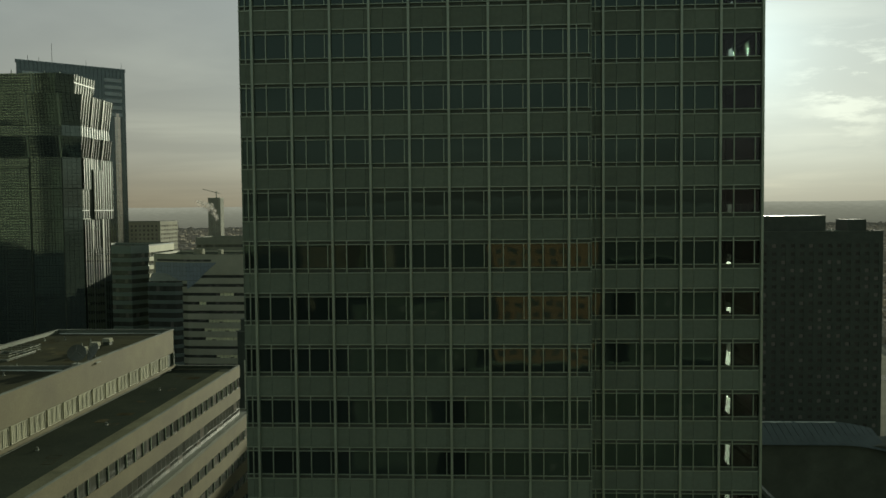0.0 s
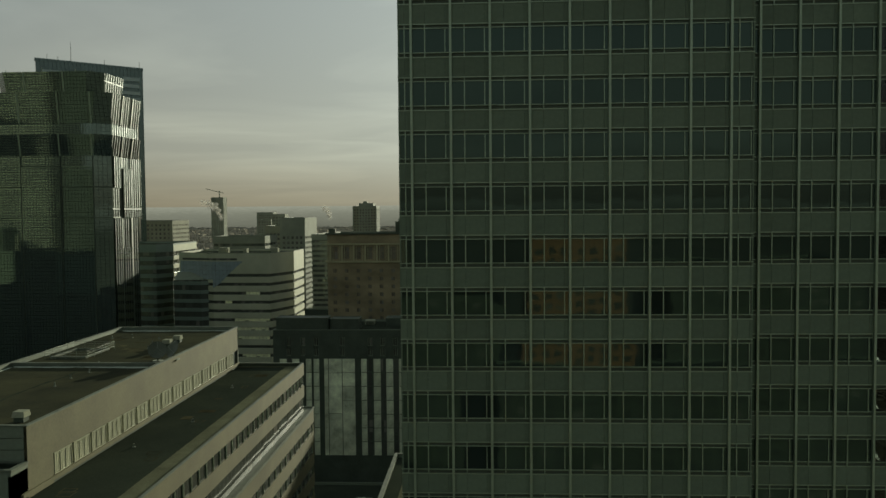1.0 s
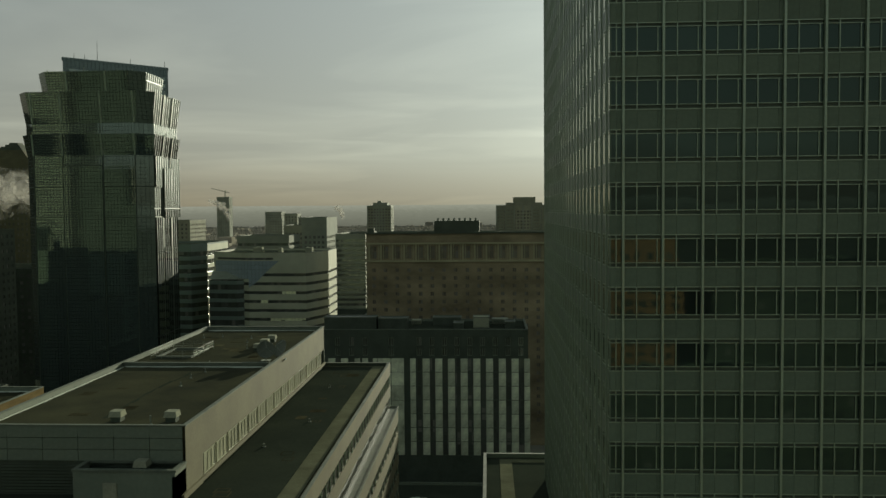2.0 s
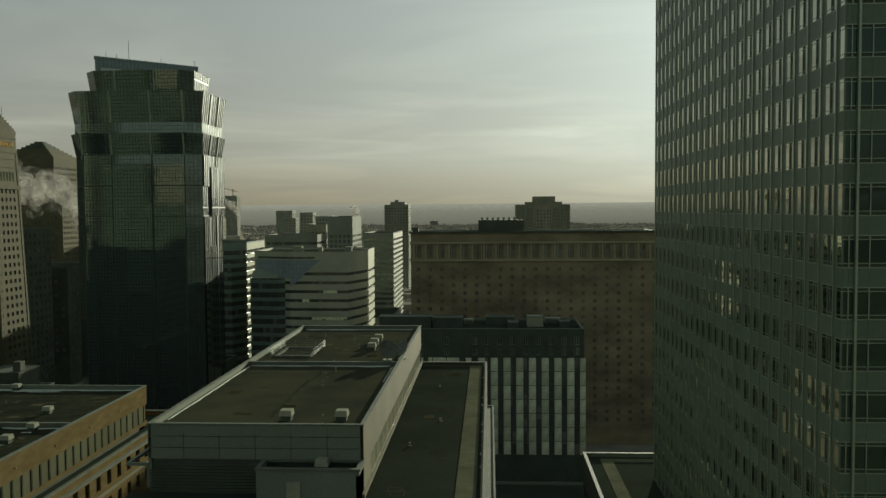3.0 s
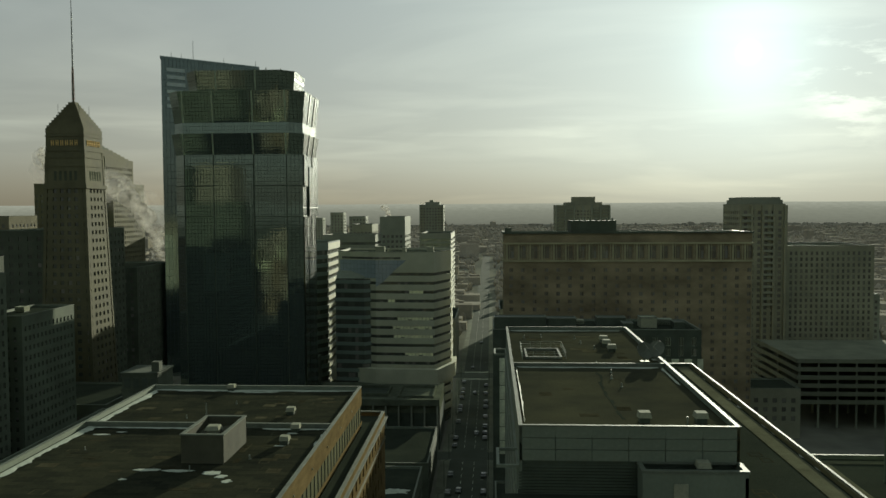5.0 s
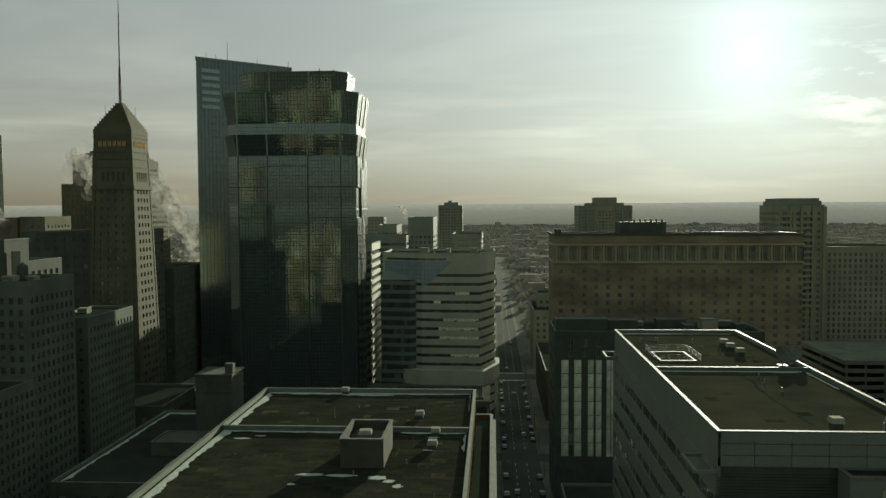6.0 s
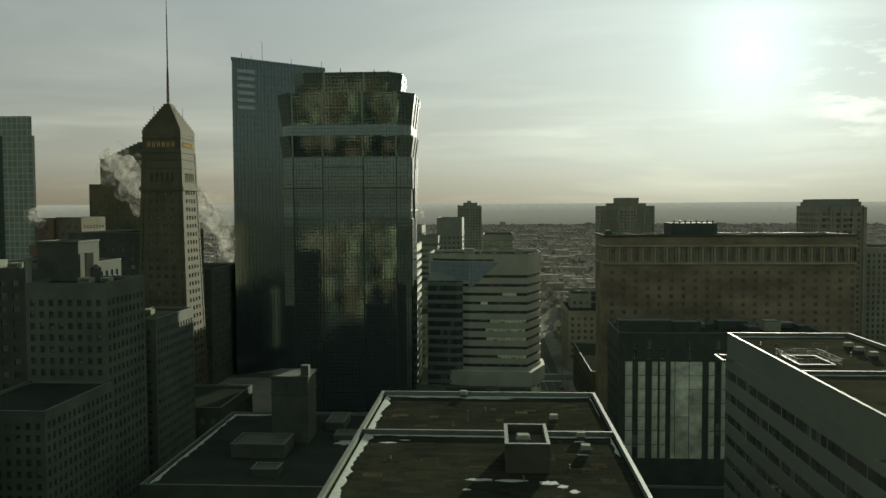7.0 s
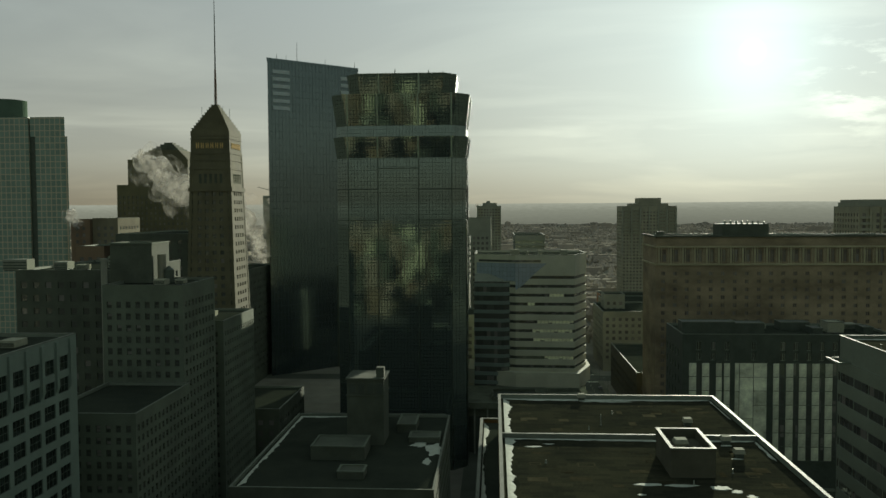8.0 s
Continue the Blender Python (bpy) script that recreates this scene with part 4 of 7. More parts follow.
    ribbon_wall(t, (LX1, LY0), (0, 1), LY1 - LY0, 64.46, 2, BEIGE, pitch=3.75, band=2.0, limit=60)
    b = Build()
    b.box(-55, -42.3, LY0, 144.3, 55.6, 56.0), b.box(-42.45, -42.2, LY0, 144.6, 56.0, 56.2), b.box(-55, -42.45, 144.3, 144.6, 56.0, 56.2)
    part("ledge", b, PARAPET, t)
    b = Build()
    b.box(-60, -42.9, LY0, 144.0, 0, 55.6)
    part("lower_body", b, DARK_METAL, t)
    ribbon_wall(t, (-42.3, LY0), (0, 1), 144.3 - LY0, 55.7, 14, BEIGE, pitch=3.75, band=2.15, limit=60, post=3.2)
    b = Build()
    b.box(-60, -42.4, 143.9, 144.3, 0, 55.6)
    part("end_wall", b, BEIGE, t)
    b = Build()
    b.box(-60, -42.4, LY0 - 0.3, LY0 - 0.01, 0, 63.9)
    part("end_wall", b, BEIGE, t)
    # left side: projecting ledge, then window strips
    b = Build()
    for y0, y1 in ((74.75, 80.5), (136.0, 141.4)):
        b = Build()
        b.ring(rect(-77.5, X0 + 0.1, y0, y1), rect(-77.2, X0 + 0.05, y0 + 0.25, y1 - 0.25), 66.75, 67.05)
        part("ledge", b, PALE_PANEL, t)
    b = Build()
    b.box(-75.3, -74.4, 75.2, 141, 0, 66.1)
    part("left_body", b, DARK_METAL, t)
    ribbon_wall(t, (-75.6, 141.0), (0, -1), 66.1, 66.9, 17, PALE_PANEL, pitch=3.75, band=2.25, limit=60, post=5.4, proud=0.04)
    b = Build()
    b.box(-75.55, -74.5, 141.05, 141.2, 0, 66.1)
    part("end_wall", b, PALE_PANEL, t)
    # front: louvred wall and the projecting stair head
    b = Build()
    b.box(X0, -64.2, Y0 + 0.3, Y0 + 0.5, 40, 67.5)
    for k in range(16):
        b.box(X0, -64.2, Y0 + 0.1, Y0 + 0.34, 67.0 - 0.3 * k - 0.18, 67.0 - 0.3 * k)
    part("louvre_wall", b, DARK_METAL, t)
    b = Build()
    b.box(-77.0, -64.3, 69.0, Y0 + 0.2, 58, 64.2)
    part("front_terrace", b, ROOF_TAR, t)
    b = Build()
    b.box(-64.2, -54.7, 72.0, 72.3, 58, 67.3), b.box(-64.2, -63.9, 72.3, Y0, 58, 67.3), b.box(-55.0, -54.7, 72.3, Y0, 58, 67.3)
    part("stair_head_wall", b, PALE_PANEL, t)
    b = Build()
    b.box(-63.9, -55.0, 72.3, Y0, 66.6, 66.9)
    part("stair_head_roof", b, ROOF_TAR, t)
    b = Build()
    b.ring(rect(-64.3, -54.6, 71.9, Y0 - 0.02), rect(-63.85, -55.05, 72.35, Y0 - 0.12), 67.3, 67.52)
    part("stair_head_cap", b, PARAPET, t)
    b = Build()
    b.box(-61.4, -60.1, 71.9, 72.0, 63.4, 66.3)
    part("door", b, VENT, t)
    return t


make_pale_block()


# ---- the dark roof block with the square light well ----
FIN_PANEL = material("fin_panel", (0.1, 0.088, 0.058), 0.9, spec=0.0, vary=0.2, scale=0.4, bump=0.1, per_piece=0.1)


def make_roof_block():
    t = thing("brick_block", -117, 95, 0, "tan brick block with a dark tarred roof and melting snow", "building")
    X0, X1, Y0, Y1, Z = -134.2, -99.3, 35.0, 131.2, 62.4
    LX0, LX1, LY1, LZ = -137.3, -96.5, 139.0, 56.4
    flat_roof(t, X0, X1, Y0, Y1, Z, deck=0.7, thick=0.4, deck_mat=ROOF_FELT)
    b = Build()
    b.box(X1 - 0.3, X1, Y0, Y1, 59.3, Z - 0.12), b.box(X1 - 0.3, X1, Y0, Y1, 56.0, 56.6)
    part("wall", b, TAN_BRICK, t)
    b = Build()
    b.box(X0, X0 + 0.3, Y0, Y1, 54, Z - 0.12), b.box(X0 + 0.3, X1 - 0.3, Y1 - 0.3, Y1, 54, Z - 0.12), b.box(X0 + 0.3, X1 - 0.3, Y0, Y0 + 0.3, 54, Z - 0.12)
    part("wall", b, TAN_BRICK, t)
    b = Build()
    b.box(X0 + 0.4, X1 - 0.7, Y0 + 0.4, Y1 - 0.4, 0, 61)
    part("core", b, DARK_METAL, t)
    fin = Build()
    fin.box(0, 1.6, 0.02, 0.3, 0, 2.7)
    bar = Build()
    bar.box(0, 0.1, -0.06, 0.3, 0, 2.7)
    pieces("fin_edge", bar, DARK_METAL, [seat((X1, 0), (0, 1), 41.72 + 2.1 * k, 56.6) for k in range(43)], t, near=(-99, 110, 57))
    pieces("wall_fin", fin, FIN_PANEL, [seat((X1, 0), (0, 1), 40 + 2.1 * k, 56.6) for k in range(43)], t, near=(-99, 110, 57))
    b = Build()
    b.box(X0 + 0.42, X1 - 0.42, 106.9, 107.35, Z - 0.9, Z - 0.02)
    part("roof_divider", b, PARAPET, t)
    # lower shoulder roof all round
    b = Build()
    b.box(X1, LX1 - 0.5, Y0, LY1 - 0.5, 55.2, 55.6), b.box(LX0 + 0.5, X0, Y0, LY1 - 0.5, 55.2, 55.6), b.box(X0, X1, Y1, LY1 - 0.5, 55.2, 55.6)
    part("lower_roof", b, ROOF_TAR, t)
    b = Build()
    b.ring(rect(LX0, LX1, Y0, LY1), rect(LX0 + 0.5, LX1 - 0.5, Y0 + 0.5, LY1 - 0.5), 56.2, LZ)
    b.box(LX1 - 0.1, LX1 + 0.45, Y0, LY1 + 0.4, 55.0, 55.35)
    part("parapet_cap", b, PARAPET, t)
    b, holes = Build(), []
    rows = [(a, a + 2.0) for a in (52.6 - 3.8 * i for i in range(13))][::-1]
    holes += pierced(b, (LX1, Y0), (0, 1), LY1 - Y0, 0, 56.2, grid(2.0, 3.2, 31, 1.3), rows, 0.35)
    pierced(b, (LX1, LY1), (-1, 0), LX1 - LX0, 0, 56.2, [], [], 0.3)
    holes += pierced(b, (LX0, Y0), (1, 0), LX1 - LX0, 0, 56.2, grid(1.8, 3.2, 12, 1.3), rows, 0.35)
    holes += pierced(b, (LX0, LY1), (0, -1), LY1 - Y0, 0, 56.2, grid(2.0, 3.2, 31, 1.3), rows, 0.35)
    b.box(LX1 - 0.6, LX1 - 0.5, Y0, LY1 - 0.6, 0, 55.4, 0), b.box(LX0 + 0.5, LX0 + 0.6, Y0, LY1 - 0.6, 0, 55.4, 0)
    part("lower_wall", b, TAN_BRICK, t)
    pieces("window", window_shape(1.3, 2.0, sash=0.5), [DARK_METAL, GLASS_DARK], holes, t, near=(-97, 139, 56), limit=120, panes=window_panes(1.3, 2.0, sash=0.5))
    # pale green string courses on the lower walls
    for zz in (54.9, 51.5):
        b = Build()
        b.box(LX1 - 0.02, LX1 + 0.12, Y0, LY1, zz, zz + 0.5)
        part("string_course", b, BEIGE, t)
    # small round lamps along the upper wall
    for k in range(9):
        b = Build()
        b.bar((X1 - 0.05, 46 + 9.4 * k, 60.6), (X1 + 0.12, 46 + 9.4 * k, 60.6), 0.11, k=10)
        part("wall_lamp", b, VENT, t)
    # light well
    b = Build()
    b.ring(rect(-114.4, -109.3, 91.0, 100.0), rect(-114.0, -109.7, 91.4, 99.6), 61.6, 65.05)
    b.box(-114.2, -109.5, 91.2, 99.8, 61.6, 64.0)
    part("light_well_wall", b, SHADED_TAN, t)
    b = Build()
    b.ring(rect(-114.5, -109.2, 90.9, 100.1), rect(-114.08, -109.62, 91.32, 99.68), 65.05, 65.2)
    part("light_well_cap", b, PARAPET, t)
    b = Build()
    b.box(-112.9, -111.5, 95.6, 96.8, 64.0, 64.35), b.prism(rect(-113.1, -111.3, 95.4, 97.0), 64.4, 64.9, 0, None, rect(-112.9, -111.5, 95.6, 96.8)), b.box(-112.8, -111.6, 95.7, 96.7, 64.35, 64.4)
    part("light_well_vent", b, VENT, t)


make_roof_block()


# ---- towers beyond ----
def make_curtain_tower():
    t = thing("curtain_tower", -168, 303, 0, "dark green mirror-glass tower with flared stepped crown", "tower")

    def plan(d, cut=4.5):
        x0, x1, y0, y1 = -190.8 - d, -144.9 + d, 287.0 - d, 318.0 + d
        return [(x0 + cut, y0), (x1 - cut, y0), (x1, y0 + cut), (x1, y1 - cut), (x1 - cut, y1), (x0 + cut, y1), (x0, y1 - cut), (x0, y0 + cut)]

    def tier(name, z0, z1, d0, d1, glass):
        b = Build()
        b.prism(plan(d0), z0, z1, 0, 1, plan(d1))
        for i in (2, 6):
            b.m[i] = 2
        part(name, b, [glass, ROOF_TAR, GLASS_SIDE], t)

    tier("shaft", 0, 96.0, 0.0, 0.0, GLASS_CURTAIN)
    tier("shaft_upper", 96.0, 111.0, 0.0, 0.0, GLASS_CURTAIN)
    tier("flare", 111.0, 118.4, 0.1, 1.15, GLASS_CURTAIN)
    tier("flare_base", 118.4, 122.3, 0.2, 0.2, GLASS_CURTAIN)
    tier("flare", 122.3, 133.2, 0.25, 1.6, GLASS_CURTAIN)
    tier("crown", 133.2, 141.0, -4.0, -3.1, GLASS_CURTAIN)
    # upright fins on the fronts
    for x in (-186.2, -175.6, -161.3, -149.6):
        b = Build()
        b.box(x - 0.12, x + 0.12, 286.7, 287.1, 0, 111)
        part("fin", b, DARK_METAL, t)
        for z0, z1, d0, d1 in ((111, 118.4, 0.1, 1.15), (122.3, 133.2, 0.25, 1.6), (133.2, 141.0, -4.0, -3.1)):
            if z0 > 133 and abs(x + 168) > 12:
                continue
            b = Build()
            b.prism([(x - 0.25, 286.85 - d0), (x + 0.25, 286.85 - d0), (x + 0.25, 287.6 - d0), (x - 0.25, 287.6 - d0)], z0, z1, 0, None,
                    [(x - 0.25, 286.85 - d1), (x + 0.25, 286.85 - d1), (x + 0.25, 287.6 - d1), (x - 0.25, 287.6 - d1)])
            part("fin", b, ALU, t)
    # stepped glass bays on the right side, with dark slots between
    for y0, y1, z0, z1, d in ((292.5, 298.0, 99.8, 111.0, 0.5), (299.2, 306.5, 89.0, 107.0, 0.7), (307.5, 315.5, 89.0, 111.0, 0.4), (292.5, 298.0, 0, 89.0, 0.35), (299.2, 306.5, 0, 78.0, 0.35)):
        b = Build()
        b.box(-145.0, -144.9 + d, y0, y1, z0, z1)
        part("glass_bay", b, GLASS_SIDE, t)
    for y in (298.6, 307.0):
        b = Build()
        b.box(-145.0, -144.7, y - 0.6, y + 0.6, 0, 111)
        part("slot", b, DARK_METAL, t)
        for z0, z1, d0, d1 in ((111.0, 118.4, 0.1, 1.15), (122.3, 133.2, 0.25, 1.6)):
            b = Build()
            b.prism(rect(-145.7 + d0, -144.65 + d0, y - 0.4, y + 0.4), z0, z1, 0, None, rect(-145.7 + d1, -144.65 + d1, y - 0.4, y + 0.4))
            part("slot", b, DARK_METAL, t)
    for z in (99.8, 89.0):
        b = Build()
        b.ring(offset_poly(plan(0), 0.15), offset_poly(plan(0), -0.1), z, z + 0.3)
        part("belt", b, DARK_METAL, t)
    # the smooth bay in the middle of the front
    b = Build()
    b.box(-175.4, -161.5, 286.62, 287.0, 20.0, 107.2)
    part("glass_bay", b, GLASS_CURTAIN, t)
    b = Build()
    b.box(-175.6, -161.3, 286.55, 287.0, 107.2, 107.5)
    part("belt", b, DARK_METAL, t)
    for x, y, h in ((-183.5, 293.0, 0.9), (-170.0, 292.5, 1.6), (-158.0, 293.0, 1.1), (-153.0, 294.0, 0.8)):
        b = Build()
        b.cyl(x, y, 141.0, 141.2 + h, 0.22, 0.12, k=8)
        part("roof_stub", b, STEEL, t)


make_curtain_tower()


def make_blue_tower():
    t = thing("slant_roof_tower", -235, 470, 0, "tall blue-grey glass tower with a sloping roof line", "tower")
    plan = [(-259.2, 451.0), (-215.6, 490.7), (-226.0, 503.0), (-259.2, 503.0)]
    b = Build()
    b.prism(plan, 0, 176.4, 0, 1)
    part("glass_wall", b, [GLASS_BLUE, ROOF_TAR], t)
    b = Build()
    b.ring(offset_poly(plan, 0.25), offset_poly(plan, -0.3), 174.6, 176.6)
    part("roof_band", b, GLASS_BLUE, t)
    b = Build()
    b.prism([(-221.0, 486.2), (-218.8, 486.8), (-216.9, 491.0), (-219.6, 494.5)], 0, 150.2)
    part("end_bay", b, GLASS_END, t)
    for s0, s1 in ((3.0, 13.5), (47.0, 57.0)):
        for i in range(6):
            b = Build()
            b.box(s0, s1, -0.3, 0.05, 0, 2.0)
            ob = part("plant_louvre", b, LOUVRE_GREY, t)
            ob.matrix_basis = seat((-259.2, 451.0), (43.6, 39.7), 0, 148.5 + 4.0 * i)
    for f, h in ((0.3, 10.0), (0.08, 2.0), (0.62, 2.0), (0.97, 2.5), (0.18, 1.5)):
        b = Build()
        b.cyl(-258.5 + 42.5 * f, 452.5 + 38.7 * f, 176.2, 177.5 + h, 0.16, 0.08, k=6)
        part("mast", b, DARK_METAL, t)


make_blue_tower()


def make_obelisk_tower():
    t = thing("obelisk_tower", -247.6, 331, 0, "tapered grey limestone obelisk tower with a stepped pyramid roof", "tower")
    cx, cy = -247.8, 330.0

    def half(z):
        return 7.7 + (125.0 - z) * 0.029

    # four faces with window openings, each face leaning inwards
    b, holes = Build(), []
    H0, H1 = 14.0, 124.5
    rows = 26
    step = (101.0 - H0) / rows
    sides = ((0, -1), (1, 0), (0, 1), (-1, 0))
    for n in sides:
        u = Vector((-n[1], n[0], 0))
        nn = Vector((n[0], n[1], 0))

        def P(s, z, d=0.0):
            h = half(z)
            p = Vector((cx, cy, 0)) + nn * (h - d) + u * (s * h)
            return (p.x, p.y, z)

        b.quad(P(-1, 0), P(1, 0), P(1, H0), P(-1, H0))
        for r in range(rows):
            z0 = H0 + step * r
            za, zb, z1 = z0 + 1.0, z0 + 2.6, z0 + step
            b.quad(P(-1, z0), P(1, z0), P(1, za), P(-1, za)), b.quad(P(-1, zb), P(1, zb), P(1, z1), P(-1, z1))
            xs = [-1.0]
            for m, w in ((-0.87, 0.035), (-0.51, 0.085), (-0.17, 0.085), (0.17, 0.085), (0.51, 0.085), (0.87, 0.035)):
                xs += [m - w, m + w]
            xs.append(1.0)
            for i in range(0, len(xs), 2):
                b.quad(P(xs[i], za), P(xs[i + 1], za), P(xs[i + 1], zb), P(xs[i], zb))
            for i in range(1, len(xs) - 1, 2):
                s0, s1 = xs[i], xs[i + 1]
                b.quad(P(s0, za), P(s0, za, 0.4), P(s0, zb, 0.4), P(s0, zb)), b.quad(P(s1, za, 0.4), P(s1, za), P(s1, zb), P(s1, zb, 0.4))
                b.quad(P(s0, za), P(s1, za), P(s1, za, 0.4), P(s0, za, 0.4)), b.quad(P(s0, zb, 0.4), P(s1, zb, 0.4), P(s1, zb), P(s0, zb))
                if n in ((0, -1), (1, 0)):
                    holes.append((P(s0, za, 0.33), P(s1, za, 0.33), P(s1, zb, 0.33), P(s0, zb, 0.33)))
        b.quad(P(-1, 101.0), P(1, 101.0), P(1, H1), P(-1, H1))
    part("shaft", b, OBELISK, t)
    b = Build()
    r0, r1 = half(0) - 0.9, half(110) - 0.9
    b.prism(rect(cx - r0, cx + r0, cy - r0, cy + r0), 0, 110, 0, None, rect(cx - r1, cx + r1, cy - r1, cy + r1))
    part("core", b, DARK_METAL, t)
    holes.sort(key=lambda q: -q[0][2])
    for q in holes[:240]:
        w = Build()
        w.quad(*q)
        p0, p1, p2, p3 = (Vector(p) for p in q)
        mid0, mid1 = (p0 + p3) / 2, (p1 + p2) / 2
        w.bar(mid0, mid1, 0.07, 1, 4)
        part("window", w, [GLASS_DARK, DARK_METAL], t)
    w = Build()
    for q in holes[240:]:
        w.quad(*q)
    part("window_field", w, GLASS_DARK, t, kind="stuff")
    # balcony ledge and crown
    h = half(101)
    b = Build()
    b.ring(rect(cx - h - 0.55, cx + h + 0.55, cy - h - 0.55, cy + h + 0.55), rect(cx - h + 0.1, cx + h - 0.1, cy - h + 0.1, cy + h - 0.1), 100.4, 102.0)
    part("balcony", b, OBELISK, t)
    h = half(124)
    b = Build()
    b.box(cx - h - 0.15, cx + h + 0.15, cy - h - 0.15, cy + h + 0.15, 122.6, 124.6)
    part("cornice", b, OBELISK, t)
    for z in (109.2, 112.6, 115.4, 121.2):
        hz = half(z)
        b = Build()
        b.ring(rect(cx - hz - 0.22, cx + hz + 0.22, cy - hz - 0.22, cy + hz + 0.22), rect(cx - hz + 0.1, cx + hz - 0.1, cy - hz + 0.1, cy + hz - 0.1), z, z + 0.5)
        part("belt", b, OBELISK, t)
    for i in range(5):
        hz = half(105)
        for face in (0, 1):
            b = Build()
            s = -4.6 + 2.1 * i
            if face == 0:
                b.box(cx + s, cx + s + 1.1, cy - hz - 0.04, cy - hz + 0.2, 102.6, 107.4)
            else:
                b.box(cx + hz - 0.2, cx + hz + 0.04, cy + s, cy + s + 1.1, 102.6, 107.4)
            part("loggia_window", b, MATTE_DARK, t)
    n = 10
    for i in range(n):
        r = h * (0.97 - 0.78 * i / (n - 1))
        b = Build()
        b.box(cx - r, cx + r, cy - r, cy + r, 124.6 + i * 1.1, 124.6 + (i + 1) * 1.1 + 0.02)
        part("pyramid_step", b, OBELISK, t)
        b = Build()
        b.ring(rect(cx - r - 0.08, cx + r + 0.08, cy - r - 0.08, cy + r + 0.08), rect(cx - r + 0.15, cx + r - 0.15, cy - r + 0.15, cy + r - 0.15), 124.6 + (i + 1) * 1.1 - 0.22, 124.6 + (i + 1) * 1.1 + 0.03)
        part("step_lip", b, OBELISK, t)
    # corner piers up the shaft
    for sx, sy in ((-1, -1), (1, -1), (1, 1), (-1, 1)):
        b = Build()
        h0, h1 = half(0) - 0.45, half(115) - 0.45
        b.prism(rect(cx + sx * h0 - 0.6, cx + sx * h0 + 0.6, cy + sy * h0 - 0.6, cy + sy * h0 + 0.6), 0, 115, 0, None, rect(cx + sx * h1 - 0.6, cx + sx * h1 + 0.6, cy + sy * h1 - 0.6, cy + sy * h1 + 0.6))
        part("corner_pier", b, OBELISK, t)
    # a red and white lattice foot under the mast
    b = Build()
    for sx, sy in ((-0.45, -0.45), (0.45, -0.45), (0.45, 0.45), (-0.45, 0.45)):
        b.bar((cx + sx, cy + sy, 135.6), (cx + sx * 0.5, cy + sy * 0.5, 150.0), 0.07)
    for k in range(9):
        b.bar((cx - 0.4, cy - 0.4, 136.5 + 1.5 * k), (cx + 0.4, cy - 0.4, 137.5 + 1.5 * k), 0.05)
    part("mast_lattice", b, MAST_RED, t, "rust-red mast lattice")
    b = Build()
    b.cyl(cx, cy, 135.4, 152, 0.42, 0.3, 8), b.cyl(cx, cy, 152, 172, 0.28, 0.2, 8), b.cyl(cx, cy, 172, 183.5, 0.16, 0.08, 6)
    part("mast", b, DARK_METAL, t)
    for sx, sy in ((-1, -1), (1, -1), (-1, 1), (1, 1)):
        b = Build()
        b.cyl(cx + sx * 4.3, cy + sy * 4.3, 128, 134.5, 0.07, 0.07, 5)
        part("rod", b, DARK_METAL, t)
    # the raised letters on two sides, as plain bars
    for k in range(6):
        for face in (0, 1):
            b = Build()
            s = -5.6 + 1.95 * k
            hz = half(119)
            if face == 0:
                for q0, q1, z0, z1 in ((0, 0.28, 117.6, 119.8), (0.82, 1.1, 117.6, 119.8), (0.28, 0.82, 118.5, 118.78)):
                    b.box(cx + s + q0, cx + s + q1, cy - hz - 0.25, cy - hz, z0, z1)
            else:
                for q0, q1, z0, z1 in ((0, 0.28, 117.6, 119.8), (0.82, 1.1, 117.6, 119.8), (0.28, 0.82, 118.5, 118.78)):
                    b.box(cx + hz, cx + hz + 0.25, cy + s + q0, cy + s + q1, z0, z1)
            part("letter_bar", b, BRONZE, t, "bronze letter bar")


make_obelisk_tower()


def make_striped(name, poly, z, floors, pitch, label, band=2.45, head=8.6, panel=None, lit_edge=None, lit_panel=None):
    t = thing(name, sum(p[0] for p in poly) / len(poly), sum(p[1] for p in poly) / len(poly), 0, label, "building")
    b = Build()
    b.prism(offset_poly(poly, -0.4), 0, z - 0.8, 0, 1)
    part("glass_body", b, [GLASS_BAND, ROOF_TAR], t)
    for i in range(floors):
        b = Build()
        bot = z - head - pitch * i
        b.ring(poly, offset_poly(poly, -0.6), bot, z if i == 0 else bot + band)
        part("wall_band", b, panel or STRIPE_PANEL, t)
        # paler bands laid on one face: its sunlight put into colour
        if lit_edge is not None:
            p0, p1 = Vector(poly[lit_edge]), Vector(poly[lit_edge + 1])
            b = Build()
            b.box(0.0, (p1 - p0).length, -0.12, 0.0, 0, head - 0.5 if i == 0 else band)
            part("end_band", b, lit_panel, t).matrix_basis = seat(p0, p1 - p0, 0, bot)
    b = Build()
    b.ring(offset_poly(poly, 0.1), offset_poly(poly, -0.6), z, z + 0.15)
    part("parapet_cap", b, PARAPET, t)
    return t


# blue of mirrored sky and shade, put into the panel colour
SHADE_BLUE_PANEL = material("shade_blue_panel", (0.125, 0.15, 0.16), 0.35, vary=0.2, scale=0.1, bump=0.05, spec=0.4)
banded = make_striped("ribbon_block", [(-143.2, 350.0), (-126.0, 342.0), (-101.5, 340.8), (-95.2, 357.0), (-95.5, 378.0), (-143.2, 380.0)], 73.6, 17, 3.73, "banded office block with pale panels and dark ribbon windows")
